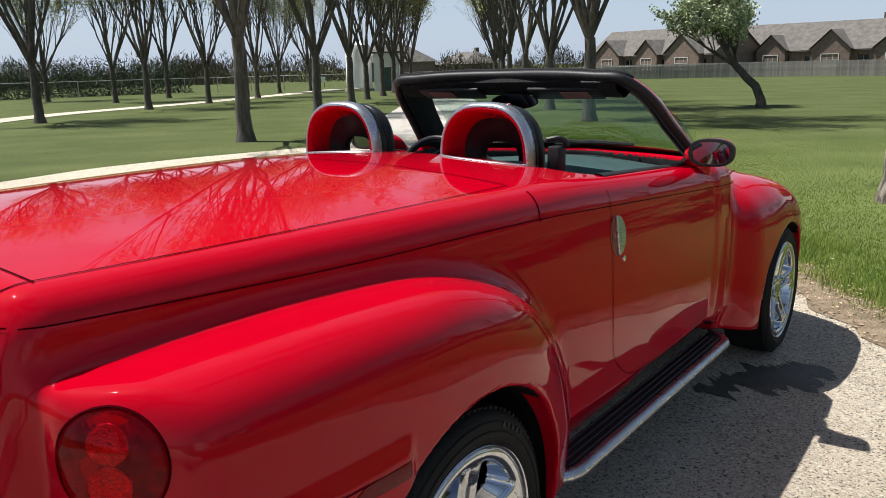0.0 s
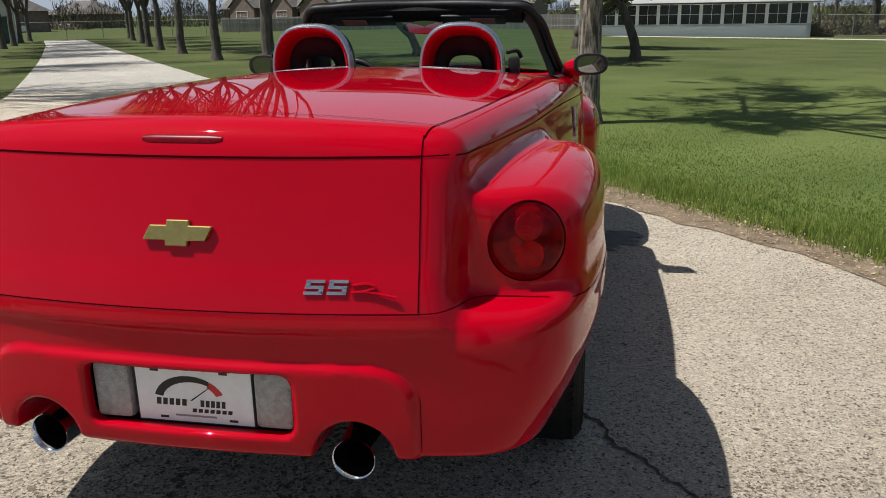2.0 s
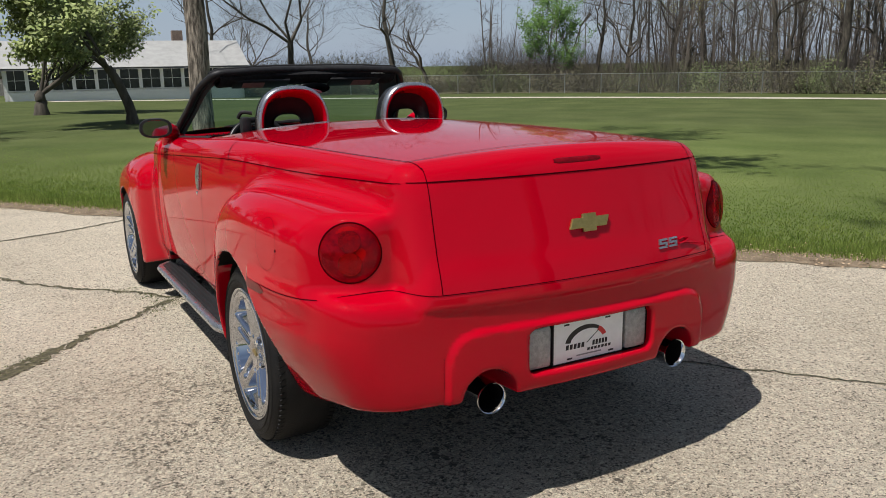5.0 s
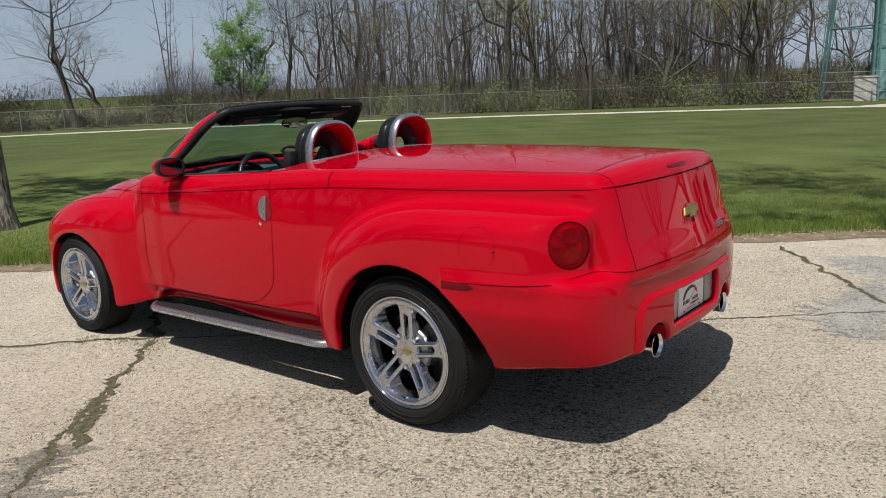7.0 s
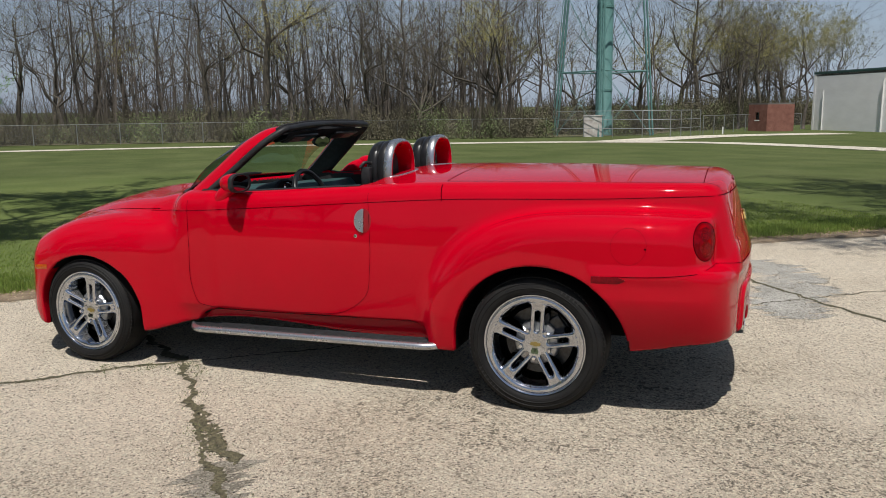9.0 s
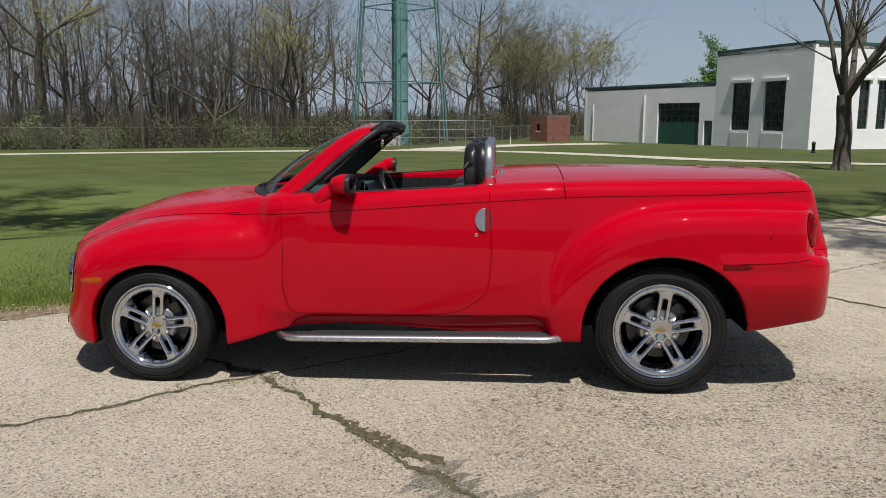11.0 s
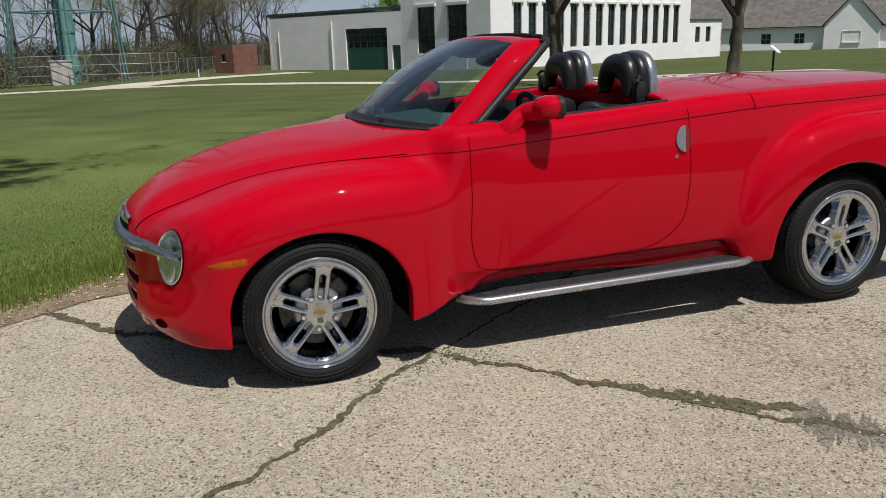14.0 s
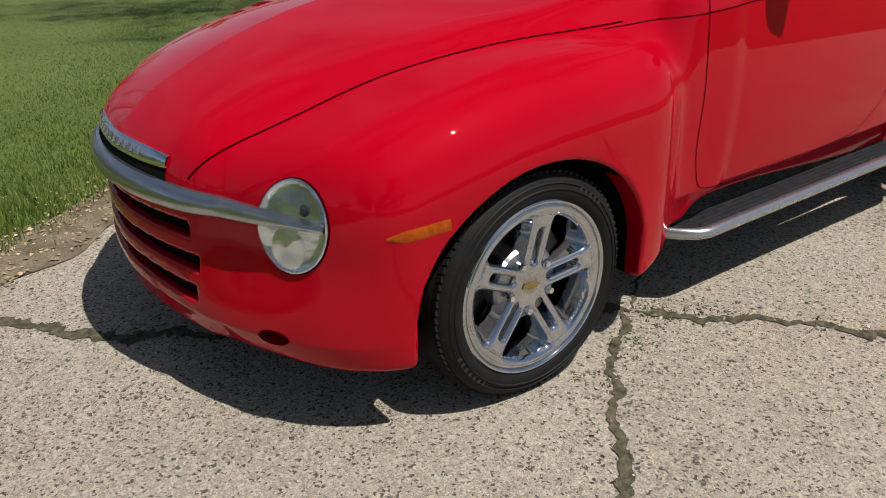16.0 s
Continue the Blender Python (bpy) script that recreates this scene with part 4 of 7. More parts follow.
# windscreen, its frame and header
GK = [(-0.715, 2.30, 1.085), (-0.66, 2.10, 1.26), (-0.585, 1.90, 1.435), (-0.54, 1.835, 1.478), (-0.42, 1.825, 1.492), (0.0, 1.85, 1.502)]
OK = [(-0.775, 2.165, 1.085), (-0.705, 1.95, 1.27), (-0.635, 1.745, 1.445), (-0.585, 1.680, 1.492), (-0.45, 1.675, 1.505), (0.0, 1.725, 1.515)]
GK += [(-a_, b_, c_) for a_, b_, c_ in GK[-2::-1]]
OK += [(-a_, b_, c_) for a_, b_, c_ in OK[-2::-1]]
G, O = bend(GK, 121), bend(OK, 121)
red_rows, trim_rows = [], []
for gq, oq in zip(G, O):
    g_, o_ = Vector(gq), Vector(oq)
    t = abs(g_.x) / 0.6
    nrm = Vector((math.copysign(0.75 * min(1, t), g_.x), 0.35, 0.45 + 0.5 * max(0, 1 - t))).normalized()
    mid = (g_ + o_) / 2
    red_rows.append([g_ - nrm * 0.012, g_, g_.lerp(o_, 0.12) + nrm * 0.008, mid + nrm * 0.014, g_.lerp(o_, 0.88) + nrm * 0.008, o_, o_ - nrm * 0.014])
    trim_rows.append([o_ - nrm * 0.012 + Vector((0, -0.006, 0)), o_ - nrm * 0.042 + Vector((0, -0.004, 0)), mid - nrm * 0.055, g_ - nrm * 0.040, g_ - nrm * 0.010])
ws = part("windscreen_frame", M().sheet(red_rows), RED, car, "red raked windscreen frame", True, angle=60)
part("pillar_trim", M().sheet(trim_rows), BLACK, ws, smooth=True)
part("roof_seal", M().tube([Vector(o_) + Vector((0, -0.020, -0.010)) for o_ in O], [0.021] * len(O), 10), BLACK, ws, smooth=True)
part("roof_seal", M().tube([Vector(o_) + Vector((0, -0.005, 0.008)) for o_ in O[30:-30]], [0.012] * len(O[30:-30]), 8), CLOTH, ws, smooth=True)
hd = [[(x_, y_, z_) for y_, z_ in ((1.655, 1.488), (1.640, 1.465), (1.660, 1.435), (1.735, 1.405), (1.800, 1.425), (1.830, 1.480))] for x_ in np.linspace(-0.56, 0.56, 24)]
hd = [[(x_, y_ + 0.035 * (1 - (x_ / 0.56) ** 2), z_ + 0.010 * (1 - (x_ / 0.56) ** 2)) for x_, y_, z_ in r_] for r_ in hd]
part("header", M().sheet(hd), CLOTH, ws, "black lined header rail", True)
LABEL = mat("visor_label", (0.30, 0.13, 0.12), (0.24, 0.10, 0.10), 60, 0.6)
for sx in (-1, 1):
    R = Matrix.Rotation(radians(-27), 3, "X")
    vz = part("sun_visor", M().box((sx * 0.30, 1.712, 1.425), (0.34, 0.095, 0.014), R), BLACK, ws, bevel=0.005, smooth=True)
    part("visor_label", M().box((sx * 0.35, 1.708, 1.4165), (0.13, 0.060, 0.003), R), LABEL, vz)
part("latch", M().tube([(0.40, 1.665, 1.478), (0.47, 1.660, 1.480), (0.52, 1.668, 1.470)], [0.012, 0.016, 0.010], 8), SILVER, ws, smooth=True)
base = [(x_, 2.525 - 0.43 * x_ * x_, 1.098 - 0.02 * x_ * x_) for x_ in np.linspace(-0.715, 0.715, 25)]
topc = [Vector(G[int(22 + 76 * i / 24)]) for i in range(25)]
gl = [[Vector(b_).lerp(t_, s_) + Vector((0, 0.03, 0.03)) * math.sin(math.pi * s_) for b_, t_ in zip(base, topc)] for s_ in np.linspace(0, 1, 12)]
gm = M().sheet(gl)
glass = part("windscreen", gm, GLASS, ws, "clear raked windscreen glass", True)
glass.visible_shadow = False
part("cowl_strip", M().sheet([[Vector(b_) + Vector((0, 0.035, -0.02)), Vector(b_) + Vector((0, 0.03, 0.010)), Vector(b_) + Vector((0, -0.01, 0.014)), Vector(b_) + Vector((0, -0.03, 0.03))] for b_ in base]), BLACK, ws, "black cowl strip below the glass", True)
part("glass_band", M().sheet([[Vector(b_).lerp(t_, s_) + Vector((0, 0.03, 0.03)) * math.sin(math.pi * s_) + Vector((0, 0.003, 0.004)) for s_ in (0.0, 0.06)] for b_, t_ in zip(base, topc)]), BLACK, ws)
im = part("rear_view_mirror", M().lathe([(0.0, 0.03), (0.8, 0.026), (1.0, 0.0), (0.96, -0.008)], facing((0.03, 1.735, 1.388), (0.05, -1, -0.05)) @ Matrix.Scale(-1, 4, (0, 0, 1)) @ Matrix.Diagonal((0.120, 0.036, 1, 1)), 40), BLACK, ws, "oval inside mirror", True)
part("mirror_glass", M().lathe([(0.97, 0.006), (0.0, 0.007)], facing((0.03, 1.735, 1.388), (0.05, -1, -0.05)) @ Matrix.Diagonal((0.120, 0.036, 1, 1)), 40), MIRROR, im)
part("mirror_stem", M().tube([(0.03, 1.75, 1.40), (0.02, 1.79, 1.45)], [0.012, 0.012], 8), BLACK, im)


# roll hoops with the seats in front of them
def arch_pts(cx, s, y, z0=1.212, w=0.190, h=0.205, n=41, lift=0.0):
    out = []
    for t in np.linspace(-0.10, math.pi + 0.10, n):
        c_, s_ = math.cos(t), math.sin(t)
        out.append(Vector((cx + s * w * math.copysign(abs(c_) ** 0.72, c_), y, z0 + lift + s * h * math.copysign(abs(s_) ** 0.85, s_))))
    return out


for sx in (-1, 1):
    cx = sx * 0.352
    hoop = part("roll_hoop", M().sheet([arch_pts(cx, s, y) for s, y in ((0.97, 1.022), (1.0, 1.020), (1.025, 1.013), (1.036, 1.0), (1.030, 0.986), (1.012, 0.975), (0.985, 0.968), (0.955, 0.967), (0.935, 0.970))]), SILVER, car, "satin silver roll hoop with red inner rim", True)
    part("hoop_rim", M().sheet([arch_pts(cx, s, y) for s, y in ((0.94, 0.972), (0.928, 0.966), (0.90, 0.969), (0.86, 0.984), (0.82, 1.008), (0.775, 1.040), (0.735, 1.066))]), RED, hoop, smooth=True)
    part("hoop_lining", M().sheet([arch_pts(cx, s, y, h=h_) for s, y, h_ in ((0.74, 1.062, 0.212), (0.69, 1.074, 0.203), (0.58, 1.088, 0.182), (0.42, 1.105, 0.145))]), LEATHER, hoop, smooth=True)
    q, nn = drop([(cx + 0.187 * math.cos(t), 0.985 - 0.075 * math.sin(t), 1.5) for t in np.linspace(0, math.pi, 30)], (0, 0, -1))
    part("hoop_foot", ribbon(q, nn, [0.009] * 30, 0.006), SILVER, hoop, smooth=True)
    seat = part("seat", M().sheet([arch_pts(cx, s, y, h=h_) for s, y, h_ in ((0.96, 1.016, 0.205), (0.97, 1.022, 0.207), (0.97, 1.045, 0.211), (0.93, 1.066, 0.211), (0.88, 1.073, 0.210), (0.915, 1.082, 0.213), (0.92, 1.105, 0.214), (0.88, 1.130, 0.212), (0.80, 1.146, 0.206), (0.62, 1.150, 0.185), (0.44, 1.130, 0.150), (0.42, 1.09, 0.145))]), LEATHER, car, "black leather seat with open headrest", True)
    part("seat_back", M().box((cx, 1.17, 0.87), (0.47, 0.16, 0.54)), LEATHER, seat, bevel=0.05, smooth=True)
    part("seat_cushion", M().box((cx, 1.45, 0.66), (0.50, 0.50, 0.18)), LEATHER, seat, bevel=0.05, smooth=True)
    part("belt_guide", M().box((cx + sx * 0.225, 1.11, 1.21), (0.05, 0.06, 0.11)), BLACK, seat, bevel=0.01, smooth=True)
    part("belt_bar", M().tube(bend([(cx + sx * 0.19, 1.10, 1.285), (cx + sx * 0.24, 1.12, 1.290), (cx + sx * 0.255, 1.14, 1.262)], 8), [0.010] * 8, 8), BLACK, seat, smooth=True)
    # belt moulding along the door top
    ys = np.linspace(1.06, 2.14, 30)
    q, nn = drop([(sx * 0.765, v, 1.5) for v in ys], (0, 0, -1))
    part("belt_moulding", ribbon(q, nn, [0.016] * 30, 0.006), BLACK, car, smooth=True)
DASH = mat("dash_vinyl", (0.018, 0.05, 0.05), (0.028, 0.065, 0.065), 12, 0.5, bump=0.2, bscale=200)
dash = part("dashboard", M().sheet([[(x_, 1.84 + (y_ - 1.84) * (1 - 0.75 * x_ * x_), z_ + 0.012 * math.cos(x_ * 6)) for y_, z_ in ((1.84, 0.70), (1.80, 0.92), (1.83, 1.04), (1.90, 1.085), (2.05, 1.080), (2.46, 1.062))] for x_ in np.linspace(-0.735, 0.735, 30)]), DASH, car, "dark teal padded dashboard", True)
part("gauge_hood", M().lathe([(0.16, -0.16), (0.16, 0.0), (0.14, 0.01), (0.13, -0.01), (0.0, -0.05)], facing((-0.36, 1.79, 1.07), (0, -1, 0.25)) @ Matrix.Diagonal((1, 0.6, 1, 1)), 32), BLACK, dash, smooth=True)
part("gauge_ring", M().lathe([(0.055, 0.0), (0.050, 0.006), (0.045, 0.0)], facing((-0.36, 1.775, 1.09), (0, -1, 0.25)), 32), CHROME, dash, smooth=True)
sw = facing((-0.36, 1.60, 1.045), (0, -1, 0.42))
sm = M()
sm.tube([sw @ Vector((0.185 * math.cos(t), 0.185 * math.sin(t), 0)) for t in np.linspace(0, 2 * math.pi, 49)], [0.017] * 49, 10)
wheel_ob = part("steering_wheel", sm, LEATHER, car, "black leather steering wheel", True)
part("wheel_hub", M().lathe([(0.075, -0.03), (0.07, 0.012), (0.0, 0.022)], sw, 24), BLACK, wheel_ob, smooth=True)
for t in (0.1, math.pi - 0.1, -math.pi / 2):
    part("wheel_spoke", M().tube([sw @ Vector((0.05 * math.cos(t), 0.05 * math.sin(t), 0)), sw @ Vector((0.18 * math.cos(t), 0.18 * math.sin(t), 0))], [0.02, 0.014], 8), SILVER, wheel_ob)
part("steering_column", M().tube([(-0.36, 1.62, 1.02), (-0.36, 1.86, 0.93)], [0.035, 0.045], 12), BLACK, car)


# ---- ground, drive and paths ----
WORN_AT = (-1.2, -0.9, 0.0)


def concrete(name, c1, c2, pit, big=0.55):
    """Old concrete with exposed stones, dark pits and stains."""
    m = bpy.data.materials.new(name)
    m.use_nodes = True
    n, l = m.node_tree.nodes, m.node_tree.links
    b = n["Principled BSDF"]
    b.inputs["Roughness"].default_value, b.inputs["Specular IOR Level"].default_value = 0.9, 0.25
    tc = n.new("ShaderNodeTexCoord")

    def noise_node(sc, det, ro, lo, hi):
        t, q = n.new("ShaderNodeTexNoise"), n.new("ShaderNodeMapRange")
        t.inputs["Scale"].default_value, t.inputs["Detail"].default_value, t.inputs["Roughness"].default_value = sc, det, ro
        q.inputs["From Min"].default_value, q.inputs["From Max"].default_value = lo, hi
        l.new(tc.outputs["Object"], t.inputs["Vector"])
        l.new(t.outputs["Fac"], q.inputs["Value"])
        return q.outputs["Result"]

    def mixed(fac, a_, b_, amount=1.0):
        x = n.new("ShaderNodeMix")
        x.data_type = "RGBA"
        mu = n.new("ShaderNodeMath")
        mu.operation = "MULTIPLY"
        mu.inputs[1].default_value = amount
        l.new(fac, mu.inputs[0])
        l.new(mu.outputs["Value"], x.inputs["Factor"])
        for key, v in (("A", a_), ("B", b_)):
            if isinstance(v, tuple):
                x.inputs[key].default_value = (*v, 1)
            else:
                l.new(v, x.inputs[key])
        return x.outputs["Result"]

    wz, warp = n.new("ShaderNodeTexNoise"), n.new("ShaderNodeVectorMath")
    wz.inputs["Scale"].default_value, wz.inputs["Detail"].default_value = 60, 2
    warp.operation = "MULTIPLY_ADD"
    warp.inputs[1].default_value = (0.016, 0.016, 0.0)
    l.new(tc.outputs["Object"], wz.inputs["Vector"])
    l.new(wz.outputs["Color"], warp.inputs[0])
    l.new(tc.outputs["Object"], warp.inputs[2])

    def scaled(col_, fac, lo, hi):
        """Brightens and darkens a colour by a factor that runs from lo to hi."""
        q, x = n.new("ShaderNodeMapRange"), n.new("ShaderNodeMix")
        q.inputs["To Min"].default_value, q.inputs["To Max"].default_value = lo, hi
        l.new(fac, q.inputs["Value"])
        x.data_type, x.blend_type = "RGBA", "MULTIPLY"
        x.inputs["Factor"].default_value = 1.0
        l.new(col_, x.inputs["A"])
        l.new(q.outputs["Result"], x.inputs["B"])
        return x.outputs["Result"]

    def stones(sc, lo, hi):
        """One value for each small stone."""
        vo, bw, st = n.new("ShaderNodeTexVoronoi"), n.new("ShaderNodeSeparateColor"), n.new("ShaderNodeMapRange")
        vo.inputs["Scale"].default_value = sc
        l.new(warp.outputs["Vector"], vo.inputs["Vector"])
        l.new(vo.outputs["Color"], bw.inputs["Color"])
        st.inputs["From Min"].default_value, st.inputs["From Max"].default_value = lo, hi
        l.new(bw.outputs["Red"], st.inputs["Value"])
        return st.outputs["Result"]

    col = mixed(noise_node(big, 5, 0.6, 0.36, 0.66), c1, c2)
    # worst worn where vehicles turn, behind the parking place
    vd, wr, wa = n.new("ShaderNodeVectorMath"), n.new("ShaderNodeMapRange"), n.new("ShaderNodeMath")
    vd.operation, wa.operation = "DISTANCE", "MULTIPLY_ADD"
    vd.inputs[1].default_value = WORN_AT
    wr.inputs["From Min"].default_value, wr.inputs["From Max"].default_value = 2.7, 0.5
    wr.inputs["To Min"].default_value, wr.inputs["To Max"].default_value = 0.0, 0.19
    l.new(tc.outputs["Object"], vd.inputs[0])
    l.new(vd.outputs["Value"], wr.inputs["Value"])
    wn_ = n.new("ShaderNodeTexNoise")
    wn_.inputs["Scale"].default_value, wn_.inputs["Detail"].default_value, wn_.inputs["Roughness"].default_value = 0.9, 7, 0.68
    l.new(tc.outputs["Object"], wn_.inputs["Vector"])
    wa.inputs[1].default_value = 1.0
    l.new(wn_.outputs["Fac"], wa.inputs[0])
    l.new(wr.outputs["Result"], wa.inputs[2])
    wq = n.new("ShaderNodeMapRange")
    wq.inputs["From Min"].default_value, wq.inputs["From Max"].default_value = 0.56, 0.72
    l.new(wa.outputs["Value"], wq.inputs["Value"])
    worn = wq.outputs["Result"]
    col = mixed(noise_node(2.6, 7, 0.7, 0.50, 0.72), col, tuple(k * 0.74 for k in c2), 0.50)
    col = mixed(worn, col, tuple(k * q for k, q in zip(c2, (0.84, 0.79, 0.74))), 0.30)
    col = scaled(col, stones(95, 0.0, 1.0), 0.84, 1.16)
    col = scaled(col, noise_node(150, 4, 0.85, 0.33, 0.67), 0.46, 1.54)
    col = mixed(stones(70, 0.86, 0.90), col, tuple(min(0.8, k * 1.35) for k in c1), 0.45)

    def gated(fac, gate, amount, tint):
        both = n.new("ShaderNodeMath")
        both.operation = "MULTIPLY"
        l.new(fac, both.inputs[0])
        l.new(gate, both.inputs[1])
        return mixed(both.outputs["Value"], col, tint, amount)

    # pits and lost stones, in loose clusters and where the surface is worn
    col = mixed(stones(130, 0.89, 0.91), col, tuple(k * 1.0 for k in pit), 0.85)
    col = gated(noise_node(48, 3, 0.6, 0.60, 0.64), noise_node(1.7, 3, 0.6, 0.38, 0.62), 0.75, pit)
    for sc, lo in ((105, 0.84), (58, 0.89), (34, 0.94)):
        col = gated(stones(sc, lo, lo + 0.03), worn, 0.75, pit)
    col = mixed(stones(115, 0.90, 0.92), col, tuple(min(0.85, k * 1.4) for k in c1), 0.7)
    col = gated(noise_node(13, 5, 0.7, 0.63, 0.68), noise_node(0.8, 2, 0.5, 0.45, 0.6), 0.55, tuple(k * 1.8 for k in pit))
    l.new(col, b.inputs["Base Color"])
    bp, bn = n.new("ShaderNodeBump"), noise_node(70, 5, 0.75, 0.3, 0.7)
    bp.inputs["Strength"].default_value, bp.inputs["Distance"].default_value = 1.0, 0.012
    l.new(bn, bp.inputs["Height"])
    l.new(bp.outputs["Normal"], b.inputs["Normal"])
    return m


GRASS = mat("lawn", (0.056, 0.074, 0.024), (0.086, 0.102, 0.038), 0.35, 0.95, bump=1.0, bscale=22, fine=(26, 0.75), detail=8, spec=0.1)
gn, gl_ = GRASS.node_tree.nodes, GRASS.node_tree.links
wv, wm_, wx = gn.new("ShaderNodeTexWave"), gn.new("ShaderNodeMapping"), gn.new("ShaderNodeMix")
wm_.inputs["Rotation"].default_value = (0, 0, radians(50))
wv.inputs["Scale"].default_value, wv.inputs["Distortion"].default_value, wv.inputs["Detail"].default_value = 0.14, 5.0, 3
wx.data_type, wx.blend_type = "RGBA", "MULTIPLY"
wx.inputs["Factor"].default_value = 0.09
gl_.new(gn["Texture Coordinate"].outputs["Object"], wm_.inputs["Vector"])
gl_.new(wm_.outputs["Vector"], wv.inputs["Vector"])
gsrc = gn["Principled BSDF"].inputs["Base Color"].links[0].from_socket
gl_.new(gsrc, wx.inputs["A"])
gl_.new(wv.outputs["Color"], wx.inputs["B"])
# brighter, yellower ground beside the drive: missing light put into the lawn's colour
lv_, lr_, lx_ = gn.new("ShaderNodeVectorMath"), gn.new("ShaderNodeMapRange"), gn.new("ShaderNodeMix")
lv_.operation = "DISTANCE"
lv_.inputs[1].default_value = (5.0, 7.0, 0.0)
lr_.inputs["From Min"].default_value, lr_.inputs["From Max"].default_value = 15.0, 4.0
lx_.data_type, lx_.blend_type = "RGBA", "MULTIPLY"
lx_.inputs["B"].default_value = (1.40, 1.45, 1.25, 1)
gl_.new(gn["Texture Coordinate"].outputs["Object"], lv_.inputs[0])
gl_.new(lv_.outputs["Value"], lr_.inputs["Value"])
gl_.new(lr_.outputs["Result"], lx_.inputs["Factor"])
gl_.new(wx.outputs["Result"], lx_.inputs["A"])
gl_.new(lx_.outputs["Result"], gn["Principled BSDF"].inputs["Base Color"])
CONCRETE = concrete("worn_concrete", (0.645, 0.560, 0.448), (0.560, 0.478, 0.371), (0.090, 0.074, 0.058))
GREYDRIVE = concrete("grey_drive", (0.50, 0.47, 0.42), (0.41, 0.385, 0.34), (0.10, 0.09, 0.08), 0.3)
PALE = concrete("pale_concrete", (0.52, 0.48, 0.40), (0.44, 0.40, 0.33), (0.2, 0.17, 0.13), 0.2)
PATCH = concrete("pale_patch", (0.50, 0.48, 0.43), (0.36, 0.34, 0.30), (0.09, 0.08, 0.07), 2.0)
CRUMBLED = concrete("crumbled_concrete", (0.40, 0.365, 0.30), (0.24, 0.215, 0.17), (0.10, 0.085, 0.06), 4.0)
DIRT = mat("crack_dirt", (0.036, 0.032, 0.018), (0.130, 0.116, 0.066), 34, 0.95, bump=0.8, bscale=90, fine=(120, 0.6))
BANK = mat("edge_soil", (0.24, 0.185, 0.125), (0.13, 0.095, 0.06), 7, 0.95, bump=0.9, bscale=70, fine=(90, 0.7))
Z0 = float(ground_z(0, 1.5))


def gz(x, y):
    return float(ground_z(x, y)) - Z0


rows = []
for r in [0, 2, 4, 6, 8, 10, 12, 14, 17, 20, 24, 30, 38, 48, 60, 75, 95, 120, 160, 220, 320, 500, 900, 1800, 3500]:
    rows.append([(r * math.cos(t), 1.5 + r * math.sin(t), gz(r * math.cos(t), 1.5 + r * math.sin(t)) - 0.012) for t in np.linspace(0, 2 * math.pi, 145)])
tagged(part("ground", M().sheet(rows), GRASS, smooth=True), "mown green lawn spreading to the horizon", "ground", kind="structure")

EDGE, ALONG = Vector((1.0, 4.05, 0)), Vector((-0.622, 0.783, 0))
ACROSS = Vector((-0.783, -0.622, 0))


def drive(s, l, up=0.0):
    """A place by its way along the drive and its distance from the lawn's edge."""
    bendy = -0.031 * max(0, s - 7) + 1.2 * min(1, max(0, -s - 12) / 4) + 0.06 * max(0, -s - 16)
    p = EDGE + ALONG * s + ACROSS * (l + bendy)
    return (p.x, p.y, gz(p.x, p.y) + up)


def drive_rows(along):
    """The drive's surface, row by row along its way."""
    rows_ = []
    for s in along:
        near = max(0.0, 1 - abs(s) / 25)
        e0 = (0.14 * noise.noise((s * 0.55, 3.1, 0)) + 0.05 * noise.noise((s * 2.3, 7.7, 0))) * near
        wid = float(np.interp(s, [-75, -40, -12, 4, 7.5, 9.4, 10.7, 11.8, 12.6, 14.5, 22, 30, 40, 56, 80], [5.0, 5.5, 9.6, 9.6, 9.2, 8.3, 7.1, 5.6, 4.6, 4.45, 4.15, 3.85, 3.6, 3.25, 3.15]))
        rows_.append([drive(s, e0 + (wid - e0) * k / 10) for k in range(11)])
    return rows_


tagged(part("road", M().sheet(drive_rows([-75, -60, -45, -35, -28, -22, -17, -13] + list(np.arange(-10, 14.1, 0.4)))), CONCRETE), "worn beige concrete drive with exposed stones", "road", kind="structure")
tagged(part("road_beyond", M().sheet(drive_rows([14.0, 14.8, 16, 17, 18, 19, 20.5, 22, 26, 31, 38, 46, 56, 66, 74])), GREYDRIVE), "grey weathered drive leading between the tree rows", "road", kind="structure")


def track(name, keys, width, material, label, up=0.01, kind="structure", cat="path"):
    pts_ = bend([(x, y, 0) for x, y in keys], 60)
    rows_ = []
    for i, p in enumerate(pts_):
        t = (Vector(pts_[min(i + 1, 59)]) - Vector(pts_[max(i - 1, 0)])).normalized()
        s_ = Vector((-t.y, t.x, 0))
        rows_.append([(p[0] + s_.x * w, p[1] + s_.y * w, gz(p[0] + s_.x * w, p[1] + s_.y * w) + up) for w in (-width / 2, 0, width / 2)])
    return tagged(part(name, M().sheet(rows_), material), label, cat, kind=kind)


track("perimeter_path", [(2, 60), (15, 56), (25, 50), (34, 41), (42, 29), (47, 18), (50, 9), (49, 1), (43, -5), (36, -9.5), (31, -17), (28, -28)], 2.6, PALE, "pale concrete path round the lawn")
track("apron", [(50, 7), (58, 4), (66, -1), (72, -9)], 4.0, PALE, "pale concrete apron before the tower", 0.016)
track("side_path", [(-30, 11), (-36, 19), (-41, 31), (-48, 45), (-56, 60)], 2.0, PALE, "pale footpath between the tree rows")


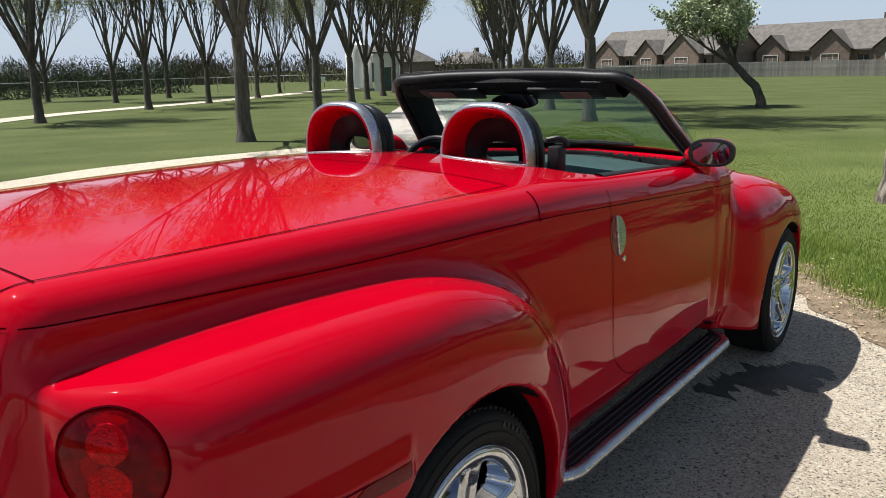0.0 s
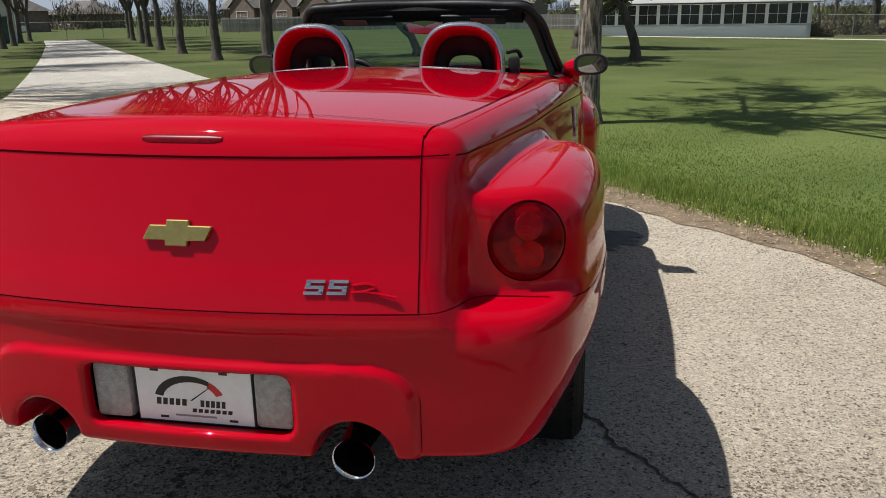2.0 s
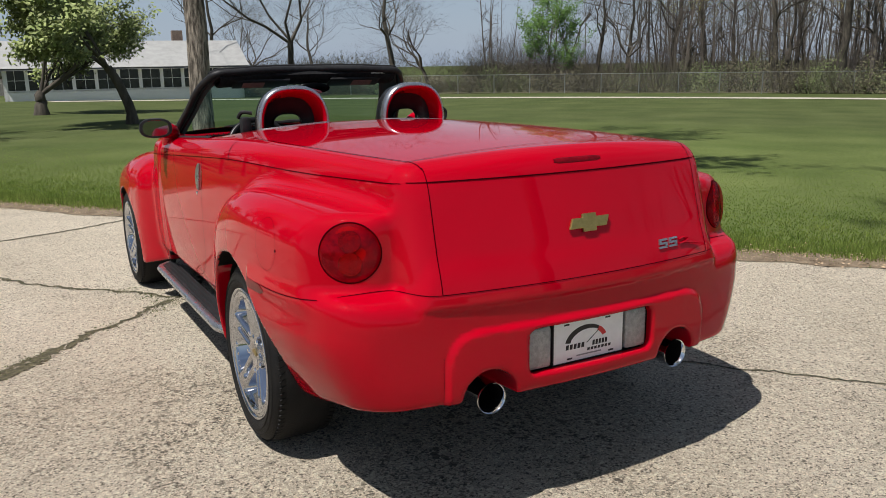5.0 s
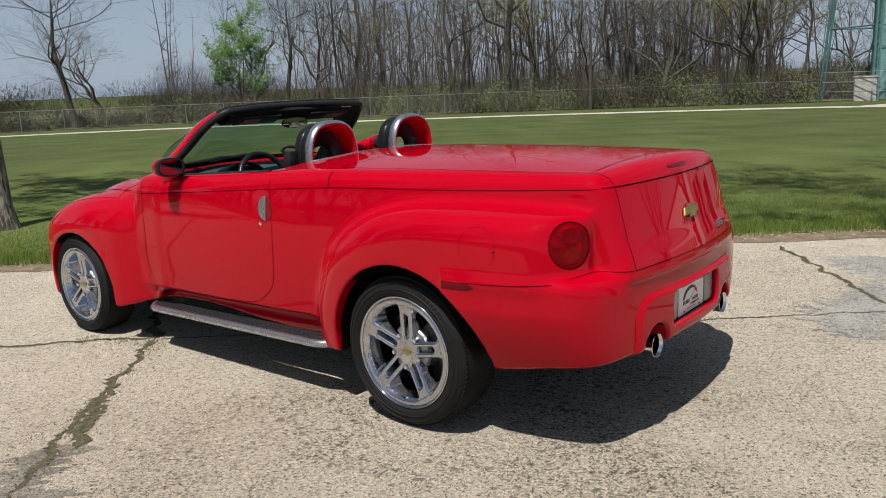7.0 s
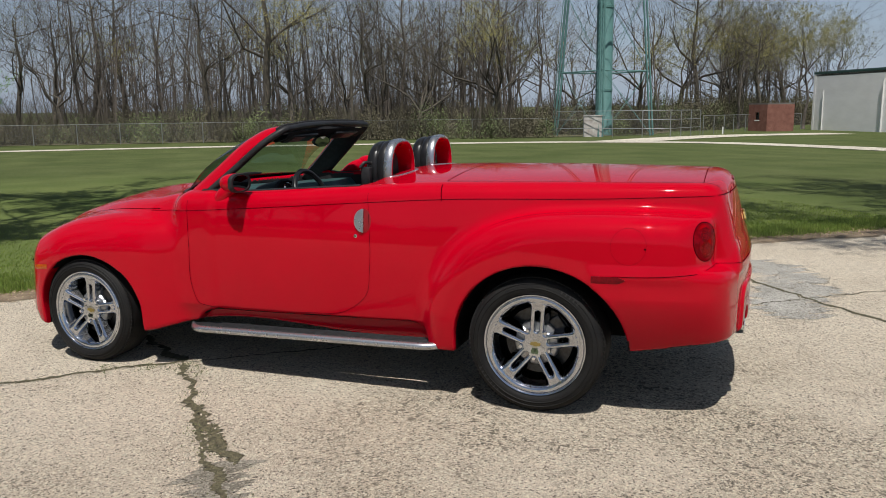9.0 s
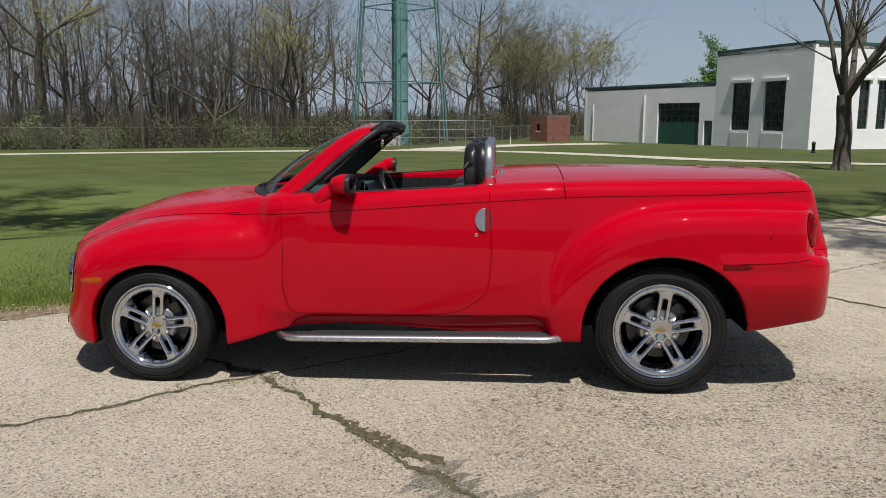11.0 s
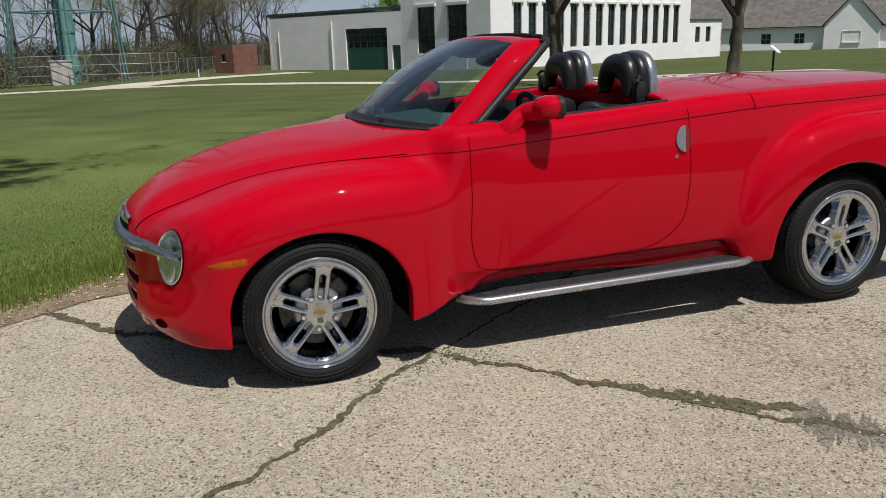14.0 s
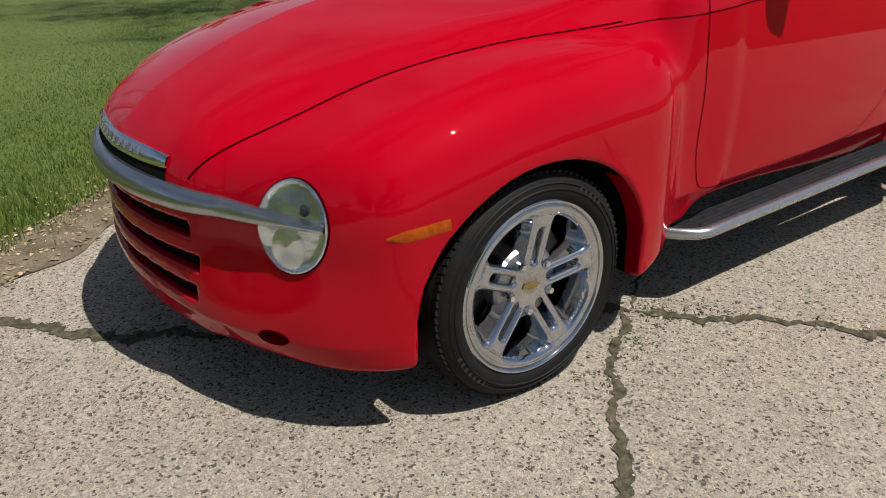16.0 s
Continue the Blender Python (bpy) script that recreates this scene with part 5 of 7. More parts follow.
def ragged(name, keys, width, material, label, up=0.004, jag=0.5, seed=0, n=None):
    """A crack filled with dirt: a strip with broken edges."""
    k = np.array(keys, float)
    ln = np.linalg.norm(np.diff(k, axis=0), axis=1).sum()
    n = n or max(12, int(ln / 0.009))
    pts_ = bend([(x, y, 0) for x, y in keys], n)
    rows_ = []
    for i, p in enumerate(pts_):
        t = (Vector(pts_[min(i + 1, n - 1)]) - Vector(pts_[max(i - 1, 0)])).normalized()
        s_ = Vector((-t.y, t.x, 0))
        d_ = i * ln / n
        c_ = Vector(p) + s_ * (0.05 * noise.noise((d_ * 6, seed, 1)) + 0.016 * noise.noise((d_ * 28, seed, 4)))
        taper = min(1, i / 9 + 0.1, (n - 1 - i) / 9 + 0.1)

        def edge(k):
            big_, mid_, fine_ = noise.noise((d_ * 3.1, seed, k)), noise.noise((d_ * 15, seed, k + 3)), noise.noise((d_ * 60, seed, k + 6))
            return width / 2 * taper * max(0.06, 1 + jag * (1.7 * big_ + 1.7 * mid_ + 1.3 * fine_))

        rows_.append([(c_.x + s_.x * w, c_.y + s_.y * w, gz(p[0], p[1]) + up) for w in (-edge(5), edge(8))])
    return tagged(part(name, M().sheet(rows_), material), label, "crack", kind="structure")


LONG = [(-7.0, 10.3), (-5.2, 8.0), (-3.58, 5.95), (-2.46, 4.62), (-1.81, 3.60), (-1.39, 3.02), (-1.01, 2.67), (-0.80, 2.35), (0.2, 1.05), (1.04, -0.03), (1.31, -0.41), (1.82, -1.02), (3.0, -2.5), (5.0, -5.0)]
ragged("joint_crack", LONG[:8], 0.030, DIRT, "dirt-filled joint crack in the concrete", seed=1)
ragged("joint_crack", LONG[7:], 0.014, DIRT, "thin dark joint crack in the concrete", seed=2)
CROSS = [(-0.80, 2.35), (-0.985, 2.19), (-1.36, 1.85), (-1.73, 1.54), (-1.97, 1.33), (-2.22, 1.06), (-2.46, 0.85), (-3.3, 0.15), (-4.6, -0.9), (-6.5, -2.4)]
ragged("cross_crack", CROSS, 0.036, DIRT, "wide mossy cross crack in the concrete", seed=3, jag=0.7)
ragged("cross_crack", [(-0.80, 2.35), (-0.45, 2.9), (-0.1, 3.5), (0.27, 3.97), (0.52, 4.16), (0.9, 4.4)], 0.055, DIRT, "dirt-filled cross crack in the concrete", seed=4, jag=0.7)
ragged("joint_crack", [(-4.6, 4.5), (-3.4, 4.95), (-1.8, 5.2), (-1.11, 5.45), (-0.6, 5.7)], 0.036, DIRT, "dirt-filled crack near the lawn", seed=5)
ragged("cross_crack", [(0.9, -2.7), (1.65, -2.05), (2.2, -1.6), (2.8, -1.18), (4.0, -0.3)], 0.04, DIRT, "thin crack beside a pale patch", seed=6)
ragged("joint_crack", [(-2.0, 1.15), (-1.6, 1.61), (-1.35, 1.9)], 0.075, DIRT, "crumbled edge of a crack", seed=9, jag=0.9)
ragged("concrete_patch", [(1.55, -1.55), (2.1, -1.35), (2.9, -1.55), (3.9, -1.0)], 0.55, PATCH, "pale crumbling repair patch in the drive", 0.003, 0.5, 7)
ragged("concrete_patch", [(-2.6, 0.75), (-2.3, 0.98), (-2.0, 1.25)], 0.30, CRUMBLED, "pale crumbling concrete beside a crack", 0.0025, 0.8, 8)
STAIN = mat("oil_stain", (0.045, 0.04, 0.034), (0.09, 0.08, 0.065), 9, 0.6, ramp=(0.3, 0.7), fine=(60, 0.6))
ragged("oil_stain", [(0.78, 2.15), (0.95, 2.38), (1.12, 2.62), (1.22, 2.8)], 0.26, STAIN, "dark wet stain on the concrete", 0.003, 0.6, 12)
# soil strip where drive and lawn meet
for s0, s1, sd in ((-9.5, 15.5, 21),):
    rows = []
    for s in np.arange(s0, s1, 0.08):
        a_ = 0.26 + 0.20 * noise.noise((s * 0.7, 4, sd)) + 0.10 * noise.noise((s * 2.7, 1, sd))
        b_ = 0.14 + 0.18 * noise.noise((s * 0.8, 9, sd)) + 0.09 * noise.noise((s * 3.1, 2, sd))
        rows.append([drive(s, -a_, 0.004), drive(s, -0.02, 0.016), drive(s, max(0.02, b_), 0.005)])
    tagged(part("lawn_edge_soil", M().sheet(rows), BANK, smooth=True), "brown soil strip littered with dry leaves", "soil", kind="structure")
rng = np.random.default_rng(4)


def scatter(name, pos, size, material, label, flat=0.3):
    """Small curled flakes lying about."""
    v, f = [], []
    for (x, y, z), sz in zip(pos, size):
        a_, t = rng.uniform(0, 6.28), rng.uniform(-flat, flat, 2)
        u = Vector((math.cos(a_), math.sin(a_), t[0])) * sz
        w = Vector((-math.sin(a_), math.cos(a_), t[1])) * sz * rng.uniform(0.35, 0.8)
        o, c_ = len(v), Vector((x, y, z + sz * 0.25))
        v += [tuple(c_ - u), tuple(c_ + w + Vector((0, 0, sz * 0.2))), tuple(c_ + u), tuple(c_ - w)]
        f += [(o, o + 1, o + 2), (o, o + 2, o + 3)]
    m = M()
    m.v, m.f = v, f
    return tagged(part(name, m, material), label, "litter", kind="stuff")


LITTER = mat("dry_leaf", (0.44, 0.33, 0.22), (0.19, 0.125, 0.07), 30, 0.9, rand=0.5, island=True)
pos = [drive(s, l, 0.012) for s, l in zip(rng.uniform(-9, 15, 17000), rng.normal(-0.10, 0.17, 17000))]
scatter("leaf_litter", pos, rng.uniform(0.003, 0.015, 17000), LITTER, "dry brown leaves along the lawn edge")
PEBBLE = mat("loose_stone", (0.42, 0.37, 0.30), (0.25, 0.21, 0.17), 20, 0.9, rand=0.5, island=True)
pp = []
for keys in (LONG[:8], CROSS, [(1.55, -1.55), (2.9, -1.5), (3.8, -1.0)]):
    for p in bend([(x, y, 0) for x, y in keys], 130):
        for k in range(3):
            q = (p[0] + rng.normal(0, 0.07), p[1] + rng.normal(0, 0.07))
            pp.append((*q, 0.003))
scatter("loose_grit", pp, rng.uniform(0.003, 0.011, len(pp)), PEBBLE, "loose grit beside the cracks", 0.8)


# grass blades near the drive
def blades(name, place, hgt, material, label, lean=0.5):
    p = np.array(place)
    n = len(p)
    a_ = rng.uniform(0, 2 * math.pi, n)
    w = rng.uniform(0.0022, 0.0048, n) * (1 + hgt * 3)
    d = np.stack([np.cos(a_), np.sin(a_), np.zeros(n)], 1) * w[:, None]
    b_ = rng.uniform(0, 2 * math.pi, n)
    ln = (rng.uniform(0.1, lean, n) * hgt)[:, None] * np.stack([np.cos(b_), np.sin(b_), np.zeros(n)], 1)
    up = np.array([0, 0, 1.0])
    v = np.stack([p - d * 1.3, p + d * 1.3, p + ln + up * hgt[:, None]], 1).reshape(-1, 3)
    m = M()
    m.v = v.tolist()
    m.f = [(i, i + 1, i + 2) for i in range(0, 3 * n, 3)]
    return tagged(part(name, m, material), label, "grass", kind="stuff")


BLADE = mat("grass_blade", (0.205, 0.285, 0.060), (0.300, 0.360, 0.095), 3, 0.7, rand=0.35, island=True, spec=0.2)
bn_, bl_ = BLADE.node_tree.nodes, BLADE.node_tree.links
btr, bmx = bn_.new("ShaderNodeBsdfTranslucent"), bn_.new("ShaderNodeMixShader")
bmx.inputs["Fac"].default_value = 0.6
bl_.new(bn_["Principled BSDF"].inputs["Base Color"].links[0].from_socket, btr.inputs["Color"])
bl_.new(bn_["Principled BSDF"].outputs["BSDF"], bmx.inputs[1])
bl_.new(btr.outputs["BSDF"], bmx.inputs[2])
bl_.new(bmx.outputs["Shader"], bn_["Material Output"].inputs["Surface"])
place, hg = [], []
for i in range(210000):
    s, l = rng.uniform(-10, 16), -0.18 - rng.exponential(1.7) + 0.12 * rng.normal()
    if l > 0.14 or l < -6:
        continue
    q = drive(s, l, -0.012)
    tuft = 0.5 + 0.9 * noise.noise((q[0] * 1.3, q[1] * 1.3, 0)) + 0.5 * noise.noise((q[0] * 4, q[1] * 4, 3))
    edge = math.exp(-((l + 0.35) / 0.5) ** 2)
    place.append(q)
    hg.append(max(0.010, (0.028 * math.exp(l / 4.5) + 0.040 * edge) * (0.7 + 0.6 * tuft) * rng.uniform(0.6, 1.3)))
blades("grass", place, np.array(hg), BLADE, "uneven green grass along the drive")
MOSS = mat("moss_green", (0.060, 0.080, 0.022), (0.12, 0.125, 0.045), 6, 0.9, rand=0.4, island=True)
place, hg = [], []
for (cx, cy), k in (((-1.72, 1.55), 120), ((-0.86, 2.30), 130), ((-1.05, 2.75), 60), ((-0.95, 2.5), 90), ((-1.3, 1.92), 40), ((-1.9, 1.38), 50), ((-2.3, 1.0), 40), ((-0.95, 2.15), 60)):
    for i in range(k):
        place.append((cx + rng.normal(0, 0.05), cy + rng.normal(0, 0.05), 0.0))
        hg.append(rng.uniform(0.008, 0.028))
blades("crack_weed", place, np.array(hg) * 0.4, MOSS, "small weeds and moss growing in the cracks", 1.2)


# ---- trees ----
BARK = mat("bark", (0.060, 0.050, 0.040), (0.300, 0.260, 0.215), 26, 0.95, bump=1.0, bscale=30, stretch=(1, 1, 0.16), fine=(70, 0.7), ramp=(0.42, 0.60))
DARKBARK = mat("dark_bark", (0.042, 0.036, 0.028), (0.108, 0.094, 0.074), 7, 0.95, bump=0.8, bscale=20, stretch=(1, 1, 0.3))
STREETBARK = mat("street_tree_bark", (0.052, 0.045, 0.037), (0.125, 0.110, 0.090), 14, 0.95, bump=0.7, bscale=30, stretch=(1, 1, 0.2), fine=(60, 0.5))
GREYBARK = mat("grey_bark", (0.050, 0.043, 0.036), (0.150, 0.130, 0.110), 9, 0.95, bump=0.8, bscale=20, stretch=(1, 1, 0.25), fine=(40, 0.5))
BUD = mat("pale_buds", (0.22, 0.245, 0.075), (0.31, 0.32, 0.12), 3, 0.8, rand=0.4, island=True)
OLIVE = mat("olive_buds", (0.15, 0.125, 0.045), (0.21, 0.19, 0.07), 3, 0.8, rand=0.4, island=True)
SPRING = mat("spring_leaf", (0.16, 0.21, 0.055), (0.26, 0.29, 0.11), 3, 0.7, rand=0.45, island=True)
BLOSSOM = mat("blossom_leaf", (0.22, 0.29, 0.09), (0.50, 0.53, 0.38), 5, 0.7, rand=0.4, island=True)
CONIFER = mat("bright_green_leaf", (0.060, 0.140, 0.020), (0.110, 0.200, 0.035), 3, 0.7, rand=0.35, island=True)


def grow(seed, height, fork, r0, limbs, spread, levels, kids, upright, leaf, per, lsize, lean=(0, 0), crook=0.12, droop=0.0, along=0.0, spray=0, straight=1.0):
    """Wood and leaves of one tree, rooted at the origin: a tapered trunk, limbs that fork several times, small leaves at the ends."""
    rr = random.Random(seed)
    wood, lv, lf = M(), [], []

    def twig(p, d, ln, r, lvl):
        seg = 3 if lvl <= 1 else 2 if lvl <= 2 else 1
        pts_, q, dd = [p], p.copy(), d.copy()
        for i in range(seg):
            dd = (dd + Vector((rr.uniform(-1, 1), rr.uniform(-1, 1), rr.uniform(-0.5, 0.8) + upright * 0.8 - droop)) * crook * (1 + lvl * 0.4)).normalized()
            q = q + dd * (ln / seg)
            pts_.append(q.copy())
        end = r * (0.5 if lvl < levels else 0.25)
        wood.tube(pts_, [r + (end - r) * i / seg for i in range(seg + 1)], (8, 6, 5, 3, 3, 3)[min(lvl, 5)], caps=False)
        if lvl == levels:
            for i in range(spray):
                c_ = pts_[0].lerp(pts_[-1], rr.uniform(0.3, 1.0))
                u = (dd + Vector((rr.gauss(0, 1), rr.gauss(0, 1), rr.gauss(0.2, 0.8))) * 0.7).normalized() * ln * rr.uniform(0.4, 0.9)
                w = u.orthogonal().normalized() * max(0.005, r * 0.32)
                wood.add([tuple(c_ - w), tuple(c_ + w), tuple(c_ + u)], [(0, 1, 2)])
        if lvl >= levels - 1:
            for i in range(per if lvl == levels else per // 2):
                c_ = pts_[-1].lerp(pts_[0], rr.random() ** 1.5 * 0.9) + Vector((rr.gauss(0, 1), rr.gauss(0, 1), rr.gauss(0, 1))) * lsize * 1.6
                u = Vector((rr.gauss(0, 1), rr.gauss(0, 1), rr.gauss(0, 1))).normalized() * lsize
                w = u.orthogonal().normalized() * lsize * 0.6
                o = len(lv)
                lv.extend([tuple(c_ - u), tuple(c_ + w), tuple(c_ + u), tuple(c_ - w)])
                lf.append((o, o + 1, o + 2, o + 3))
        if lvl < levels:
            for k in range(kids + (1 if lvl == 1 else 0)):
                t = 1.0 if k == 0 else rr.uniform(0.35, 0.95)
                i = min(int(t * seg), seg - 1)
                at = pts_[i].lerp(pts_[i + 1], t * seg - i)
                side = Vector((rr.uniform(-1, 1), rr.uniform(-1, 1), rr.uniform(-0.3, 0.6)))
                nd = (dd * (1.0 if k else 1.6) + side * spread * (1.0 if k else 0.35) + Vector((0, 0, upright * 0.5 - droop))).normalized()
                twig(at, nd, ln * rr.uniform(0.55, 0.8), end * rr.uniform(0.75, 0.95) if k == 0 else (r + end) / 2 * rr.uniform(0.4, 0.6), lvl + 1)

    tp = [Vector((0, 0, -0.15)), Vector((0, 0, 0.02)), Vector((0, 0, 0.25))]
    tr = [r0 * 1.7, r0 * 1.45, r0 * 1.08]
    for i in range(1, 6):
        t = i / 5
        tp.append(Vector((lean[0] * t ** 1.4 + rr.gauss(0, 0.20 * r0 * straight), lean[1] * t ** 1.4 + rr.gauss(0, 0.20 * r0 * straight), 0.25 + (fork - 0.25) * t)))
        tr.append(r0 * (1.05 - 0.2 * t))
    if along:
        q = tp[-1]
        for i in range(1, 6):
            q = q + Vector((rr.gauss(0, 0.22), rr.gauss(0, 0.22), (height * along - fork) / 5))
            tp.append(q)
            tr.append(r0 * (0.85 - 0.62 * i / 5))
    wood.tube(tp, tr, 12 if not along else 7, caps=False)
    top, td = tp[-1], (tp[-1] - tp[-2]).normalized()
    for k in range(limbs):
        a_ = 2 * math.pi * k / limbs + rr.uniform(-0.4, 0.4)
        out = 0.25 if k == 0 else spread * rr.uniform(0.6, 1.15)
        d = (td * 1.0 + Vector((math.cos(a_) * out, math.sin(a_) * out, upright * 0.3))).normalized()
        at = top.lerp(tp[-2], rr.uniform(0, 0.5) if k else 0)
        if along and k:
            j = rr.uniform(7.0, len(tp) - 1.01)
            at = tp[int(j)].lerp(tp[int(j) + 1], j - int(j))
            d = Vector((math.cos(a_), math.sin(a_), rr.uniform(0.15, 1.1))).normalized()
            hi = (at.z - fork) / max(0.1, height - fork)
            twig(at, d, (height - fork) * (0.36 - 0.20 * hi) * rr.uniform(0.7, 1.2), tr[int(j)] * rr.uniform(0.28, 0.5), 1)
            continue
        twig(at, d, (height - fork) * rr.uniform(0.36, 0.46) * (0.55 if along else 1), tr[-1] * rr.uniform(0.45, 0.68), 1)
    lm = M()
    lm.v, lm.f = lv, lf
    return wood, lm


def tree(name, label, group, wood_mat, leaf_mat, *args, **kw):
    w, lm = grow(*args, **kw)
    t = thing(name, label, "tree", group)
    part("trunk", w, wood_mat, t, smooth=True, angle=80)
    if lm.v:
        part("crown", lm, leaf_mat, t)
    return t


def stand(t, x, y, turn=0.0, size=1.0, tall=1.0, first=[]):
    """Puts a copy of a tree, or the tree itself the first time, on the ground."""
    m = Matrix.Translation((x, y, gz(x, y))) @ Matrix.Rotation(turn, 4, "Z")
    if t.name in first:
        c_ = copy_thing(t, m)
    else:
        first.append(t.name)
        t.matrix_basis = m
        c_ = t
    c_.scale = (size, size, size * tall)
    return c_


rt = random.Random(11)
avenue = [tree("avenue_tree", "vase-shaped street tree with bare limbs and pale buds", "avenue trees", STREETBARK, BUD, sd, 12.5, 2.15, 0.17, 9, 0.50, 4, 4, 0.55, BUD, 8, 0.080, spray=4, straight=0.35) for sd in (1, 2, 3)]
for i, (x, y, s) in enumerate(((-13.2, 11.4, 1.0), (-20.6, 21.4, 1.0), (-27.3, 30.7, 1.05), (-31.0, 36.2, 1.0), (-34.6, 42.0, 1.05), (-38.5, 48.0, 1.0), (-42.5, 54.0, 1.0), (-47, 61, 1.0),
                               (-29.2, 14.9, 1.05), (-35.7, 24.2, 1.0), (-39.4, 31.0, 0.95), (-50.2, 31.5, 1.0), (-55, 39.3, 1.0), (-53.2, 49.7, 1.0), (-55.6, 56, 1.0), (-44, 39, 0.95), (-62, 33, 1.0),
                               (-8.5, 20.2, 1.0), (-13.1, 26.3, 1.0), (-17.9, 32.7, 1.0), (-21.5, 37.2, 1.0), (-25.5, 43.0, 1.05), (-30.0, 50.0, 1.0), (-35.5, 58.0, 1.0), (-40, 65, 1.0))):
    stand(avenue[i % 3], x, y, rt.uniform(0, 6.28), s * rt.uniform(0.95, 1.08), rt.uniform(0.95, 1.1))
big = tree("lawn_tree", "tall mature tree with rough bark and bare limbs on the lawn", "", BARK, BUD, 21, 16.0, 4.8, 0.150, 7, 0.62, 5, 3, 0.25, BUD, 14, 0.085, lean=(0.12, 0.1), spray=10)
stand(big, 0.85, 8.45, 0.6)
stand(big, 2.6, -6.0, 2.4, 1.22)
bare = tree("lawn_tree", "dark bare tree with spreading limbs on the lawn", "building side trees", DARKBARK, BUD, 31, 10.5, 2.7, 0.29, 6, 0.80, 4, 3, 0.22, BUD, 2, 0.03, droop=0.05)
stand(bare, 25.4, -11.5, 0.3)
stand(bare, 25.6, -20.2, 2.2, 0.95)
apple = [tree("fruit_tree", "leaning fruit tree with fresh pale leaves and blossom", "fruit trees", DARKBARK, lm_, sd, h, fk, r, lb, 0.85, 4, 4, up, lm_, pr, 0.06, lean=ln, droop=dr)
         for sd, h, fk, r, lb, up, pr, dr, ln, lm_ in ((41, 4.9, 1.5, 0.15, 5, 0.3, 34, 0.05, (-1.0, 0.15), BLOSSOM), (42, 4.4, 1.35, 0.115, 4, 0.15, 40, 0.22, (-0.42, 0.1), SPRING), (43, 4.0, 0.55, 0.14, 4, 0.2, 40, 0.2, (0.05, 0.05), SPRING))]
stand(apple[0], -5.9, 28.6, 0.0, 1.0)
stand(apple[1], 2.15, 24.2, 0.2, 1.3)
stand(apple[2], 0.1, 34.5, 0.4, 1.55)
green = tree("green_tree", "bright green young tree at the wood's edge", "", BARK, CONIFER, 51, 8.2, 0.7, 0.11, 34, 0.55, 3, 3, 0.25, CONIFER, 26, 0.095, along=0.92)
stand(green, 43.3, 57.6, 0.0, 1.0)
stand(green, 92.0, -24.0, 1.0, 1.12)
YELLOW = mat("yellow_green_buds", (0.19, 0.17, 0.045), (0.27, 0.25, 0.075), 3, 0.8, rand=0.4, island=True)
wood = [tree("woodland_tree", lab, "woodland trees", wm_, lm_, sd, h, fk, r, lb, sp, lv_, kd, up, lm_, pr, ls, crook=ck, along=al, spray=sy, lean=le, droop=dr)
        for sd, h, fk, r, lb, sp, lv_, kd, up, wm_, lm_, pr, ls, ck, al, sy, le, dr, lab in (
            (61, 21, 5.0, 0.27, 12, 1.0, 4, 3, 0.10, DARKBARK, OLIVE, 1, 0.05, 0.42, 0.62, 4, (0.5, 0.2), 0.02, "tall bare woodland tree with crooked limbs"),
            (62, 17, 3.0, 0.17, 16, 1.0, 3, 4, 0.05, GREYBARK, OLIVE, 3, 0.07, 0.45, 0.72, 5, (0.3, -0.3), 0.03, "woodland tree with olive spring buds"),
            (63, 20, 4.0, 0.25, 5, 0.95, 5, 3, 0.12, DARKBARK, BUD, 1, 0.04, 0.44, 0.0, 3, (-0.6, 0.3), 0.02, "tall forked bare woodland tree"),
            (64, 14, 2.0, 0.085, 13, 0.9, 3, 4, 0.10, GREYBARK, BUD, 1, 0.05, 0.40, 0.85, 4, (0.3, 0.4), 0.0, "slender bare woodland sapling"),
            (65, 16, 3.5, 0.19, 13, 0.9, 4, 3, 0.10, GREYBARK, YELLOW, 8, 0.072, 0.42, 0.65, 3, (0.2, 0.3), 0.02, "woodland tree hazed with yellow-green buds"),
            (66, 15, 2.2, 0.22, 6, 1.15, 5, 3, 0.02, DARKBARK, OLIVE, 1, 0.04, 0.50, 0.0, 3, (0.4, -0.5), 0.04, "low-limbed spreading bare woodland tree"))]
FENCE = [(15, 66), (26, 62), (38, 54.5), (48, 40), (56, 25), (61, 14)]
fl = bend([(x, y, 0) for x, y in FENCE + [(72, 3), (92, -2), (104, -12)]], 200)
rt = random.Random(5)
GREEN_AT = Vector((43.3, 57.6, 0))


def hides_green(q):
    """Whether a place lies before the green tree as seen from the drive."""
    d, e = q - Vector((-4.2, -1.9, 0)), GREEN_AT - Vector((-4.2, -1.9, 0))
    return abs(d.cross(e).z) / (d.length * e.length) < 0.052 and d.length < e.length + 1


for i in range(150):
    u = (i + rt.random()) / 150
    if (u < 0.26 or u > 0.55) and rt.random() < (0.68 if u < 0.26 else 0.5):
        continue
    p = Vector(fl[int(u * 199)])
    out = (p - Vector((0, 1.5, 0))).normalized()
    dpt = 2.5 + 34 * rt.random() ** 1.5
    if u > 0.55 and dpt < 14:
        dpt += 14
    q = p + out * dpt
    if hides_green(q):
        continue
    stand(wood[rt.choice((0, 1, 2, 3, 3, 5, 0, 2, 3, 1, 4, 0) if u < 0.55 else (4, 1, 0, 2, 4, 0, 1))], q.x, q.y, rt.uniform(0, 6.28), rt.uniform(0.65, 1.2), rt.uniform(0.85, 1.15))

